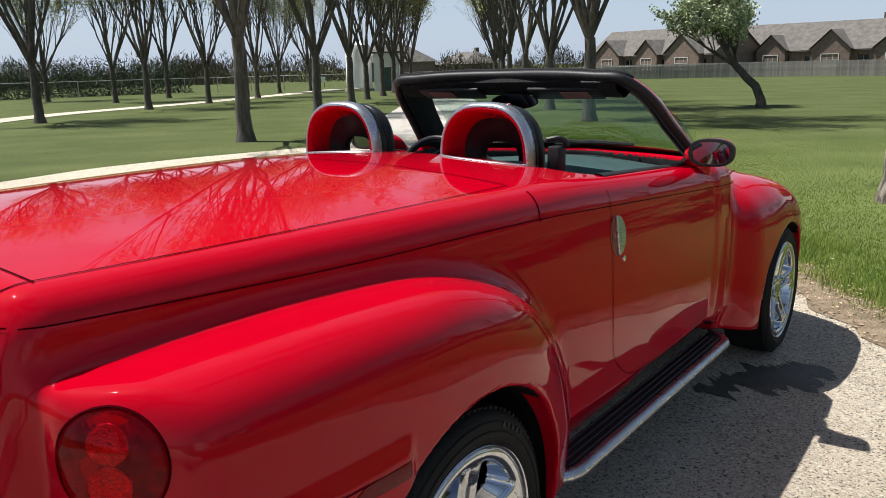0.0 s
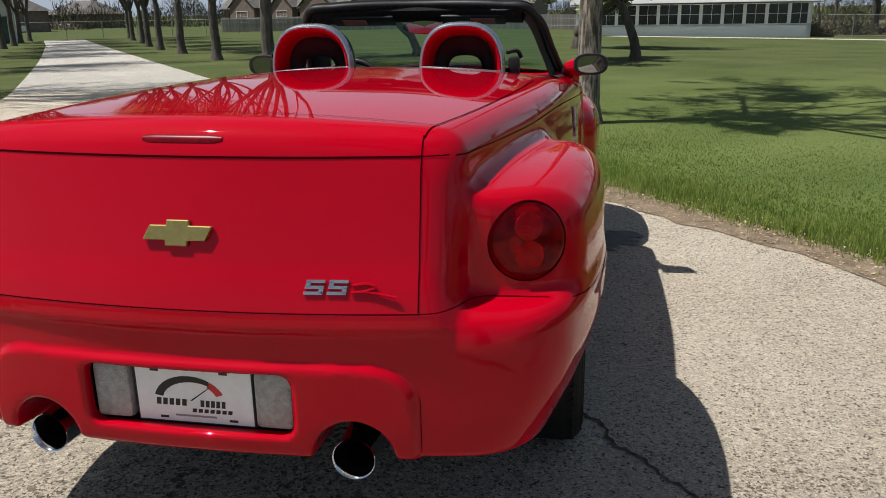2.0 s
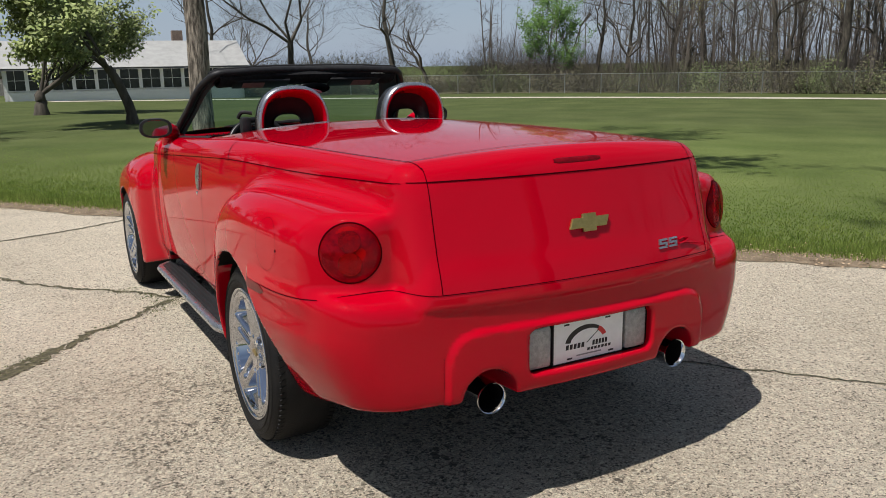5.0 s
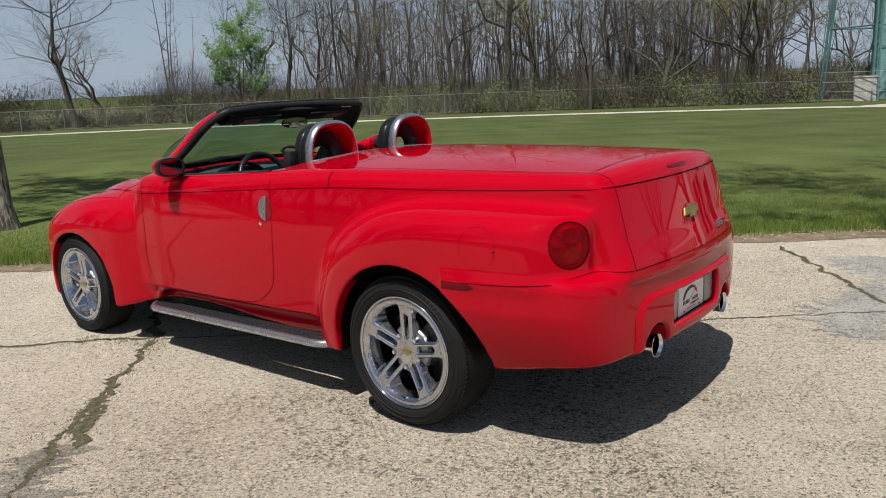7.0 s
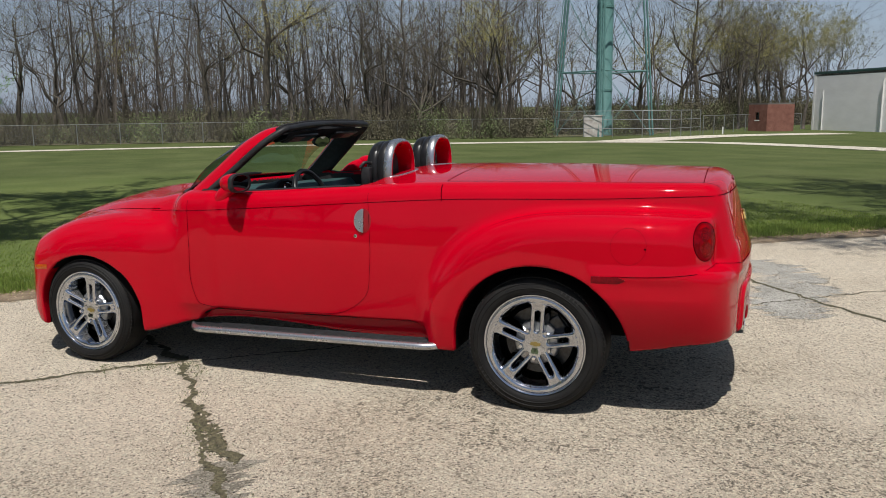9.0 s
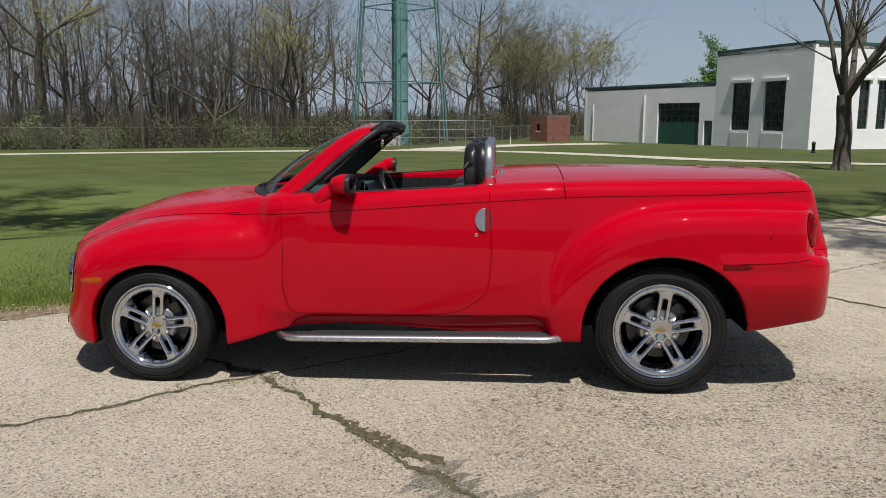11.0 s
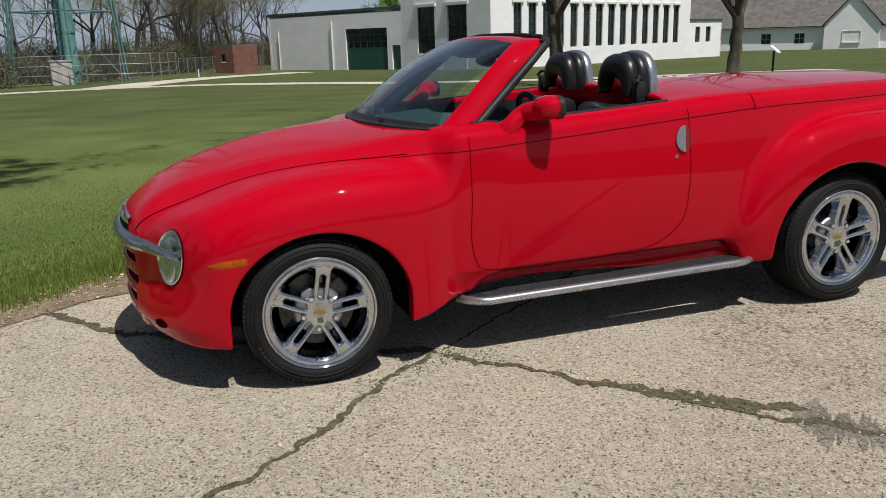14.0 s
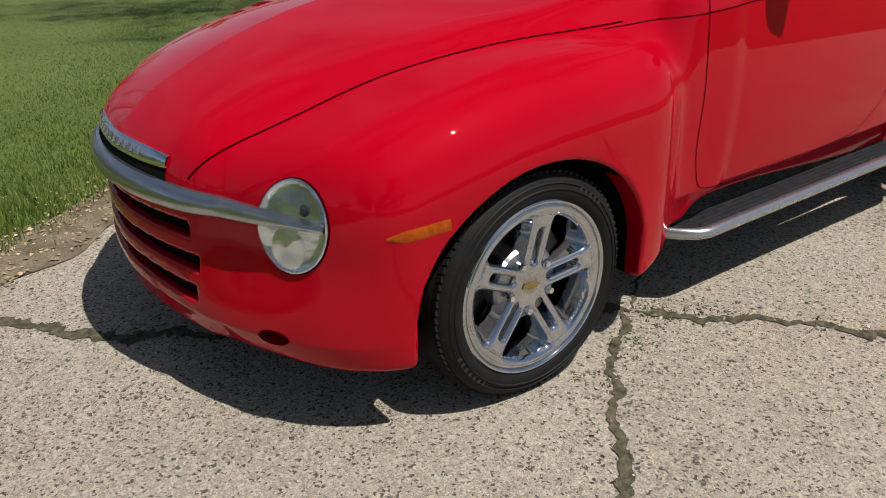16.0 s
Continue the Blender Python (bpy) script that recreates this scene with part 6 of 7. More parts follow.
for k_, x, y, tn, sz in ((2, 66.3, 19.6, 0.4, 0.95), (5, 60.6, 25.2, 1.0, 1.0), (4, 89.5, 4.5, 0.2, 0.85), (4, 89.6, -0.8, 2.0, 0.80), (4, 89.2, -7.3, 4.0, 0.86), (0, 84.0, -3.0, 1.2, 0.75)):
    stand(wood[k_], x, y, tn, sz)

# brush along the wood's edge, hedge, far woods
def thicket(name, label, cells, material, n, size, seed, stems=None):
    """Loose heaps of small leaves on thin stems."""
    rr = random.Random(seed)
    lm = M()
    for cx, cy, rad, h in cells:
        z = gz(cx, cy)
        for i in range(n):
            t, ph, k = rr.uniform(0, 6.28), rr.random(), rr.random() ** 0.5
            rr_ = rad * k * (1 - 0.5 * ph)
            c_ = Vector((cx + rr_ * math.cos(t), cy + rr_ * math.sin(t), z + h * ph * (0.6 + 0.5 * rr.random())))
            u = Vector((rr.gauss(0, 1), rr.gauss(0, 1), rr.gauss(0, 1))).normalized() * size * rr.uniform(0.6, 1.4)
            if stems:
                u = (u + Vector((0, 0, size * 1.6))).normalized() * size
            w = u.orthogonal().normalized() * (stems or size * 0.6)
            if stems:
                lm.add([tuple(c_ - u - w), tuple(c_ - u + w), tuple(c_ + u)], [(0, 1, 2)])
            else:
                lm.add([tuple(c_ - u), tuple(c_ + w), tuple(c_ + u), tuple(c_ - w)], [(0, 1, 2, 3)])
        for i in range(5):
            t = rr.uniform(0, 6.28)
            lm.tube([(cx, cy, z - 0.1), (cx + rad * 0.7 * math.cos(t), cy + rad * 0.7 * math.sin(t), z + h * rr.uniform(0.7, 1.1))], [0.03, 0.008], 3, caps=False)
    return tagged(part(name, lm, material), label, "brush", kind="stuff")


BRUSH1 = mat("brush_green", (0.060, 0.090, 0.028), (0.11, 0.125, 0.05), 0.4, 0.85, rand=0.45, island=True)
BRUSH2 = mat("brush_brown", (0.052, 0.046, 0.028), (0.095, 0.086, 0.048), 0.4, 0.9, rand=0.4, island=True)
WOODDEPTH = mat("wood_depth_twigs", (0.066, 0.056, 0.047), (0.130, 0.112, 0.094), 0.15, 0.95, rand=0.4, island=True)
WOODFLOOR = mat("leaf_strewn_soil", (0.085, 0.070, 0.042), (0.12, 0.115, 0.055), 0.6, 0.95, bump=0.8, bscale=6, fine=(5, 0.6))
HEDGE = mat("hedge_green", (0.018, 0.035, 0.014), (0.035, 0.06, 0.022), 0.5, 0.9, rand=0.4, island=True)
rows = []
for k in range(0, 200, 4):
    p = Vector(fl[k])
    out = (p - Vector((0, 1.5, 0))).normalized()
    e_ = (0.3 if k < 135 else 10.0) + 0.6 * noise.noise((k * 0.2, 1, 1))
    rows.append([(*(p + out * d_).to_2d(), gz(*(p + out * d_).to_2d()) + 0.03) for d_ in (e_, 6.0 + e_, 25, 70, 160)])
tagged(part("woodland_floor", M().sheet(rows), WOODFLOOR), "brown leaf-strewn floor of the wood", "ground", kind="structure")
cells = {0: [], 1: [], 2: []}
for i in range(420):
    u = (i + rt.random()) / 420
    p = Vector(fl[int(u * 199)])
    out = (p - Vector((0, 1.5, 0))).normalized()
    q = p + out * ((-0.9 if 0.37 < u < 0.59 else 1.6) + 9 * rt.random() ** 2.0 + (9 if u > 0.66 else 0))
    low = 0.55 if u < 0.16 else 1.0 if u < 0.66 else 1.35
    cells[rt.choice((0, 1, 1, 2, 2))].append((q.x, q.y, rt.uniform(1.1, 2.0), rt.uniform(1.2, 3.4) * low))
thicket("green_brush", "low green shrubs along the wood", cells[0], BRUSH1, 420, 0.075, 1)
thicket("brown_brush", "tangled brown undergrowth along the wood", cells[1], BRUSH2, 330, 0.085, 2)
thicket("twig_brush", "bare grey twigs of the undergrowth", cells[2], BRUSH2, 260, 0.38, 6, 0.016)


def distant_trunks(name, label, places, material, seed):
    """Slender bare trunks, each with thin crooked branches, too far and too many to count."""
    rr, wm2 = random.Random(seed), M()
    for x, y, h, r in places:
        z, q, d = gz(x, y), Vector((x, y, gz(x, y) - 0.1)), Vector((rr.gauss(0, 0.06), rr.gauss(0, 0.06), 1))
        pts_ = [q]
        for k in range(5):
            d = (d + Vector((rr.gauss(0, 0.07), rr.gauss(0, 0.07), 0.15))).normalized()
            q = q + d * h / 5
            pts_.append(q)
        wm2.tube(pts_, [r * (1 - 0.85 * k / 5) for k in range(6)], 4, caps=False)
        for k in range(rr.randint(12, 18)):
            t = rr.uniform(1.2, 4.9)
            at = pts_[int(t)].lerp(pts_[int(t) + 1], t - int(t))
            a_ = rr.uniform(0, 6.28)
            b_ = Vector((math.cos(a_), math.sin(a_), rr.uniform(0.2, 1.6))).normalized()
            ln = h * rr.uniform(0.08, 0.20) * (1.15 - t / 6)
            m_ = at + b_ * ln * 0.5
            e_ = m_ + (b_ + Vector((rr.gauss(0, 0.4), rr.gauss(0, 0.4), rr.gauss(0.1, 0.4)))).normalized() * ln * 0.6
            wm2.tube([at, m_, e_], [r * 0.30, r * 0.2, r * 0.06], 3, caps=False)
            for n_ in range(7):
                c_ = at.lerp(e_, rr.uniform(0.3, 1.0))
                u = (b_ + Vector((rr.gauss(0, 0.7), rr.gauss(0, 0.7), rr.gauss(0.1, 0.6)))).normalized() * ln * rr.uniform(0.25, 0.6)
                w = u.orthogonal().normalized() * 0.011
                wm2.add([tuple(c_ - w), tuple(c_ + w), tuple(c_ + u)], [(0, 1, 2)])
    return tagged(part(name, wm2, material), label, "trees", kind="stuff")


far = []
for i in range(430):
    u = 0.18 + (0.10 + 0.28 * rt.random() if i < 320 else 0.82 * rt.random())
    p = Vector(fl[int(u * 199)])
    q = p + (p - Vector((0, 1.5, 0))).normalized() * rt.uniform(7, 60)
    if not hides_green(q):
        far.append((q.x, q.y, rt.uniform(9, 18) * (1.0 if u < 0.56 else 0.8), rt.uniform(0.05, 0.13)))
distant_trunks("distant_trunks", "slender grey trunks deep in the wood", far, WOODDEPTH, 8)
far = []
for i in range(300):
    u = 0.18 + (0.36 * rt.random() if i < 230 else 0.8 * rt.random())
    p = Vector(fl[int(u * 199)])
    q = p + (p - Vector((0, 1.5, 0))).normalized() * rt.uniform(12, 50)
    far.append((q.x, q.y, rt.uniform(2.5, 4.5), (2.5 + 4.5 * rt.random()) * (1.0 if u < 0.53 else 0.5)))
thicket("far_woods", "grey-brown depth of the wood", far, WOODDEPTH, 420, 0.50, 3, 0.020)
far = []
for i in range(215):
    t = radians(rt.uniform(-85, 42) if i < 150 else rt.uniform(42, 105))
    d = rt.uniform(150, 190)
    far.append((d * math.sin(t), d * math.cos(t), rt.uniform(4, 8), rt.uniform(3, 6)))
thicket("far_trees", "distant bare trees along the horizon", far, BRUSH2, 430, 0.50, 4, 0.07)
thicket("hedge", "dense dark clipped hedge", [(-78 + 0.5 * k, 30 + 1.9 * k, 1.6, 3.4) for k in range(13)], HEDGE, 1500, 0.085, 5)


# ---- fences ----
GALV = mat("galvanised_steel", (0.34, 0.35, 0.35), (0.26, 0.27, 0.27), 20, 0.45, 0.7, rvar=0.1)
LINK = bpy.data.materials.new("chain_link")
LINK.use_nodes = True
ln_, ll_ = LINK.node_tree.nodes, LINK.node_tree.links
mx_, tr_ = ln_.new("ShaderNodeMixShader"), ln_.new("ShaderNodeBsdfTransparent")
mx_.inputs["Fac"].default_value = 0.05
ln_["Principled BSDF"].inputs["Base Color"].default_value = (0.36, 0.37, 0.37, 1)
ln_["Principled BSDF"].inputs["Roughness"].default_value = 0.6
ll_.new(tr_.outputs["BSDF"], mx_.inputs[1])
ll_.new(ln_["Principled BSDF"].outputs["BSDF"], mx_.inputs[2])
ll_.new(mx_.outputs["Shader"], ln_["Material Output"].inputs["Surface"])


def wire_fence(keys, h, gap, label, rails=(1.0,)):
    f = thing("chain_link_fence", label, "fence")
    k = np.array(keys, float)
    ln = np.linalg.norm(np.diff(k, axis=0), axis=1).sum()
    n = int(ln / gap) + 1
    s = np.concatenate([[0], np.cumsum(np.linalg.norm(np.diff(k, axis=0), axis=1))])
    u = np.linspace(0, s[-1], n)
    pts_ = [(float(np.interp(v, s, k[:, 0])), float(np.interp(v, s, k[:, 1]))) for v in u]
    for x, y in pts_:
        part("post", M().tube([(x, y, gz(x, y) - 0.1), (x, y, gz(x, y) + h + 0.05)], [0.034, 0.034], 6), GALV, f)
    for q in rails:
        part("rail", M().tube([(x, y, gz(x, y) + h * q) for x, y in pts_], [0.024] * n, 5), GALV, f)
    me = M().sheet([[(x, y, gz(x, y) + 0.03), (x, y, gz(x, y) + h)] for x, y in pts_])
    part("wire_mesh", me, LINK, f)
    return f


wire_fence([(14, 66.5)] + FENCE, 1.55, 3.0, "grey chain-link fence before the wood")
wire_fence([(62.5, 13.5), (60.5, 4.2), (68, 2.2)], 2.1, 2.4, "tall chain-link fence round the water tower", (0.33, 0.66, 1.0))
wire_fence([(69, 2.0), (80, -1.0), (88, -7)], 1.6, 3.0, "grey chain-link fence beside the shed")
wire_fence([(-72, 34), (-66, 52), (-52, 66), (-44, 74), (-30, 82)], 1.5, 3.2, "grey chain-link fence behind the avenue")


# ---- water tower ----
TEAL = mat("tower_green_paint", (0.10, 0.21, 0.20), (0.075, 0.165, 0.155), 0.8, 0.5, bump=0.1, bscale=30, fine=(8, 0.4))
RUST = mat("rusty_panel", (0.34, 0.30, 0.27), (0.55, 0.53, 0.50), 2.0, 0.8)
tower = thing("water_tower", "green steel water tower on four lattice legs with a thick riser", "tower")
TC, TZ = Vector((66.3, 10.2, 0)), gz(66.3, 10.2)
part("riser", M().lathe([(0.82, 0.0), (0.80, 1.6), (0.70, 1.8), (0.68, 26)], Matrix.Translation((TC.x, TC.y, TZ)), 28), TEAL, tower, "thick green riser pipe", True)
for zz in (3.9, 10.8, 17.5):
    part("riser_band", M().lathe([(0.69, zz - 0.12), (0.74, zz - 0.1), (0.74, zz + 0.1), (0.69, zz + 0.12)], Matrix.Translation((TC.x, TC.y, TZ)), 28), TEAL, tower)
corner = []
for k in range(4):
    t = radians(186 + 90 * k)
    leg = [Vector((TC.x + (4.1 - 0.075 * z) * math.cos(t), TC.y + (4.1 - 0.075 * z) * math.sin(t), TZ + z)) for z in (0, 5.4, 11.8, 18.2, 26)]
    corner.append(leg)
    s_ = Vector((-math.sin(t), math.cos(t), 0)) * 0.16
    o_ = Vector((math.cos(t), math.sin(t), 0)) * 0.12
    lm = M()
    for off in (s_ + o_, s_ - o_, -s_ + o_, -s_ - o_):
        lm.tube([p + off for p in leg], [0.075] * 5, 4)
    z = 0.0
    while z < 25:
        f0, f1 = Vector(leg[0]).lerp(leg[4], z / 26), Vector(leg[0]).lerp(leg[4], (z + 0.5) / 26)
        lm.tube([f0 + s_ + o_, f1 - s_ + o_], [0.03] * 2, 3, caps=False)
        lm.tube([f0 - s_ + o_, f1 + s_ + o_], [0.03] * 2, 3, caps=False)
        z += 0.5
    part("leg", lm, TEAL, tower, "latticed green steel leg")
for k in range(4):
    a_, b_ = corner[k], corner[(k + 1) % 4]
    for i in (1, 2, 3):
        part("strut", M().tube([a_[i], b_[i]], [0.065, 0.065], 6), TEAL, tower)
    for i in range(3):
        part("brace_rod", M().tube([a_[i], b_[i + 1]], [0.02, 0.02], 4).tube([b_[i], a_[i + 1]], [0.02, 0.02], 4), TEAL, tower)
part("ladder", M().tube([corner[3][0] + Vector((0.3, 0, 0)), corner[3][4] + Vector((0.3, 0, 0))], [0.03, 0.03], 4).tube([corner[3][0] + Vector((0.3, 0.4, 0)), corner[3][4] + Vector((0.3, 0.4, 0))], [0.03, 0.03], 4), TEAL, tower)
hut = thing("pump_box", "weathered white pump enclosure under the tower", "shed", m=Matrix.Translation((62.6, 10.4, gz(62.6, 10.4))))
part("body", M().box((0, 0, 0.85), (1.0, 1.5, 1.7)), RUST, hut)
part("lid", M().box((0, 0, 1.74), (1.1, 1.6, 0.08)), RUST, hut)


# ---- buildings ----
WALL = mat("white_painted_brick", (0.87, 0.855, 0.845), (0.80, 0.785, 0.775), 0.5, 0.8, bump=0.3, bscale=14, fine=(9, 0.10), stretch=(1, 1, 2.5))
TRIM = mat("dark_green_trim", (0.03, 0.075, 0.065), (0.045, 0.095, 0.085), 4, 0.5)
DARKGLASS = mat("dark_window_glass", (0.010, 0.013, 0.014), (0.03, 0.035, 0.035), 2.5, 0.12, spec=0.6)
GREENDOOR = mat("green_door_paint", (0.015, 0.07, 0.055), (0.02, 0.085, 0.065), 3, 0.5)
ROOFGREY = mat("grey_shingle", (0.085, 0.078, 0.07), (0.145, 0.132, 0.12), 1.4, 0.9, bump=0.6, bscale=20, fine=(14, 0.5))
BRICK = mat("brown_brick", (0.145, 0.105, 0.085), (0.21, 0.155, 0.125), 2.0, 0.9, bump=0.5, bscale=24, fine=(16, 0.5))
REDBRICK = mat("red_brick", (0.15, 0.060, 0.045), (0.21, 0.095, 0.070), 2.0, 0.9, bump=0.5, bscale=24, fine=(12, 0.5))
FRAME = mat("white_frame", (0.72, 0.72, 0.70), (0.66, 0.66, 0.64), 8, 0.5)


def window(parent, m, w, h, cols=2, rws=3, frame=FRAME, sill=True):
    """A window set in a wall: m's x runs along the wall, y up, z outward; at the centre."""
    win = part("window", M().add_frame(m, w, h, 0.07, 0.05), frame, parent)
    part("pane", M().sheet([[m @ Vector((-w / 2, -h / 2, -0.05)), m @ Vector((w / 2, -h / 2, -0.05))], [m @ Vector((-w / 2, h / 2, -0.05)), m @ Vector((w / 2, h / 2, -0.05))]]), DARKGLASS, win)
    bars = M()
    for i in range(1, cols):
        bars.box(m @ Vector((-w / 2 + w * i / cols, 0, -0.03)), (0.035, h, 0.03), m.to_3x3())
    for i in range(1, rws):
        bars.box(m @ Vector((0, -h / 2 + h * i / rws, -0.03)), (w, 0.035, 0.03), m.to_3x3())
    if bars.v:
        part("glazing_bar", bars, frame, win)
    if sill:
        part("sill", M().box(m @ Vector((0, -h / 2 - 0.08, 0.05)), (w + 0.16, 0.10, 0.14), m.to_3x3()), FRAME, win)
    return win


def add_frame(self, m, w, h, t, d):
    for c_, s_ in (((-w / 2 - t / 2, 0), (t, h + 2 * t)), ((w / 2 + t / 2, 0), (t, h + 2 * t)), ((0, h / 2 + t / 2), (w, t)), ((0, -h / 2 - t / 2), (w, t))):
        self.box(m @ Vector((*c_, 0.0)), (*s_, d * 2), m.to_3x3())
    return self


M.add_frame = add_frame


def wall_frame(a, b, z):
    """A frame on the wall from a to b (seen from outside a is left): x along, y up, z out."""
    x = Vector((b[0] - a[0], b[1] - a[1], 0)).normalized()
    n = Vector((x.y, -x.x, 0))
    return Matrix(((x.x, 0, n.x, a[0]), (x.y, 0, n.y, a[1]), (0, 1, 0, z), (0, 0, 0, 1)))


def pierced(parent, m, length, height, holes, material, thick=0.3):
    """A thick wall with real openings, given as (left, right, bottom, top)."""
    xs_ = sorted({0, length, *[h[0] for h in holes], *[h[1] for h in holes]})
    ys_ = sorted({-0.6, height, *[h[2] for h in holes], *[h[3] for h in holes]})
    nx, ny = len(xs_) - 1, len(ys_) - 1

    def solid(i, j):
        if not (0 <= i < nx and 0 <= j < ny):
            return False
        cx, cy = (xs_[i] + xs_[i + 1]) / 2, (ys_[j] + ys_[j + 1]) / 2
        return not any(h[0] < cx < h[1] and h[2] < cy < h[3] for h in holes)

    w, ids = M(), {}

    def vid(i, j, k):
        if (i, j, k) not in ids:
            ids[i, j, k] = len(w.v)
            w.v.append(tuple(m @ Vector((xs_[i], ys_[j], -thick * k))))
        return ids[i, j, k]

    for i in range(nx):
        for j in range(ny):
            if solid(i, j):
                c_ = [(i, j), (i + 1, j), (i + 1, j + 1), (i, j + 1)]
                w.f.append(tuple(vid(*q, 0) for q in c_))
                w.f.append(tuple(vid(*q, 1) for q in c_[::-1]))
                for (p, q), (di, dj) in zip(((0, 1), (1, 2), (2, 3), (3, 0)), ((0, -1), (1, 0), (0, 1), (-1, 0))):
                    if not solid(i + di, j + dj):
                        w.f.append((vid(*c_[q], 0), vid(*c_[p], 0), vid(*c_[p], 1), vid(*c_[q], 1)))
    return part("wall", w, material, parent)


hall = thing("white_hall", "white painted brick hall with tall dark windows and flat roof", "building")
A_, B_, C_ = (68.2, -17.5), (57.9, -22.0), (70.7, -50.0)
D_ = (A_[0] + C_[0] - B_[0], A_[1] + C_[1] - B_[1])
HZ, HH = -1.10, 8.1
front = wall_frame(A_, B_, HZ)
LF = math.dist(A_, B_)
holes = [(LF * 0.20, LF * 0.40, 1.55, 5.45), (LF * 0.54, LF * 0.755, 1.55, 5.45)]
pierced(hall, front, LF, HH, holes, WALL)
for h in holes:
    c_ = front @ Matrix.Translation(((h[0] + h[1]) / 2, (h[2] + h[3]) / 2, -0.16))
    window(hall, c_, h[1] - h[0], h[3] - h[2], 3, 5, TRIM)
    part("lintel", M().box(front @ Vector(((h[0] + h[1]) / 2, h[3] + 0.14, 0.08)), (h[1] - h[0] + 0.5, 0.22, 0.2), front.to_3x3()), FRAME, hall)
    part("apron_panel", M().box(front @ Vector(((h[0] + h[1]) / 2, 0.6, 0.02)), (h[1] - h[0], 1.5, 0.06), front.to_3x3()), FRAME, hall)
side = wall_frame(B_, C_, HZ)
LS = math.dist(B_, C_)
holes = [(LS * (0.09 + 0.865 * i / 14), LS * (0.09 + 0.865 * i / 14) + 1.02, 1.75, 5.45) for i in range(14)]
pierced(hall, side, LS, HH, holes, WALL)
for h in holes:
    window(hall, side @ Matrix.Translation(((h[0] + h[1]) / 2, (h[2] + h[3]) / 2, -0.16)), h[1] - h[0], h[3] - h[2], 2, 5, TRIM)
for h in holes:
    part("lintel", M().box(side @ Vector(((h[0] + h[1]) / 2, h[3] + 0.12, 0.06)), (h[1] - h[0] + 0.4, 0.16, 0.16), side.to_3x3()), FRAME, hall)
for p, q in ((C_, D_), (D_, A_)):
    pierced(hall, wall_frame(p, q, HZ), math.dist(p, q), HH, [], WALL)
part("roof", M().prism([A_, B_, C_, D_][::-1], 0.25, Matrix.Translation((0, 0, HZ + HH - 0.3))), ROOFGREY, hall)
for p, q in ((A_, B_), (B_, C_), (C_, D_), (D_, A_)):
    w = wall_frame(p, q, HZ + HH)
    part("roof_edge", M().box(w @ Vector((math.dist(p, q) / 2, 0.07, -0.10)), (math.dist(p, q) + 0.06, 0.22, 0.26), w.to_3x3()), TRIM, hall)
ch = Vector((68.5, -29.0, 0))
part("chimney", M().box((ch.x, ch.y, HZ + HH + 1.2), (1.5, 1.5, 2.6)), ROOFGREY, hall, "square grey chimney")
E_ = (A_[0] + 0.87 * 19.8, A_[1] + 0.49 * 19.8)
WH = 5.5
wing = thing("low_wing", "low white brick wing with a large green door", "building")
wm = wall_frame(E_, A_, HZ)
LW = math.dist(E_, A_)
pierced(wing, wm, LW, WH, [(LW - 7.6, LW - 1.9, 0.0, 3.9), (LW - 1.3, LW - 0.2, 0.0, 2.3)], WALL)
dm = wm @ Matrix.Translation((LW - 4.75, 1.95, -0.2))
dr = part("door", M().box(dm @ Vector((0, -0.9, 0)), (5.7, 2.1, 0.08), dm.to_3x3()), GREENDOOR, wing, "large dark green overhead door")
part("pane", M().box(dm @ Vector((0, 1.05, -0.02)), (5.7, 1.8, 0.05), dm.to_3x3()), DARKGLASS, dr)
gb = M()
for i in range(7):
    gb.box(dm @ Vector((-2.85 + 5.7 * i / 6, 0.95, 0.02)), (0.09, 2.0, 0.06), dm.to_3x3())
for i in range(4):
    gb.box(dm @ Vector((0, 0.15 + 0.6 * i, 0.02)), (5.7, 0.07, 0.06), dm.to_3x3())
part("glazing_bar", gb, GREENDOOR, dr)
part("side_door", M().box(wm @ Vector((LW - 0.75, 1.15, -0.2)), (1.1, 2.3, 0.06), wm.to_3x3()), TRIM, wing)
part("downpipe", M().tube([wm @ Vector((LW - 9.5, 0, 0.1)), wm @ Vector((LW - 9.5, WH - 0.8, 0.1))], [0.09, 0.09], 6), FRAME, wing)
part("downpipe", M().tube([wm @ Vector((LW - 18, 0, 0.1)), wm @ Vector((LW - 18, WH - 1.6, 0.1))], [0.06, 0.06], 6), FRAME, wing)
back = Vector((0.49, -0.87, 0)) * 14
E2, A2 = (E_[0] + back.x, E_[1] + back.y), (A_[0] + back.x, A_[1] + back.y)
pierced(wing, wall_frame(E2, E_, HZ), 14, WH, [], WALL)
part("roof", M().prism([E_, A_, A2, E2], 0.3, Matrix.Translation((0, 0, HZ + WH - 0.2))), ROOFGREY, wing)
part("roof_edge", M().box(wm @ Vector((LW / 2, WH + 0.12, -0.10)), (LW + 0.06, 0.22, 0.26), wm.to_3x3()), TRIM, wing)
annex = thing("annex", "small white flat-roofed annex", "building")
am = wall_frame(C_, (C_[0] + 2.8, C_[1] - 6.2), HZ)
pierced(annex, am, 6.8, 4.0, [(1.2, 2.2, 1.7, 3.3), (3.4, 4.4, 1.7, 3.3)], WALL)
for h in (1.7, 3.9):
    window(annex, am @ Matrix.Translation((h, 2.5, -0.16)), 1.0, 1.6, 1, 2, TRIM)
part("roof", M().box(am @ Vector((3.4, 4.0, -3)), (6.9, 0.2, 6.2), am.to_3x3()), TRIM, annex)
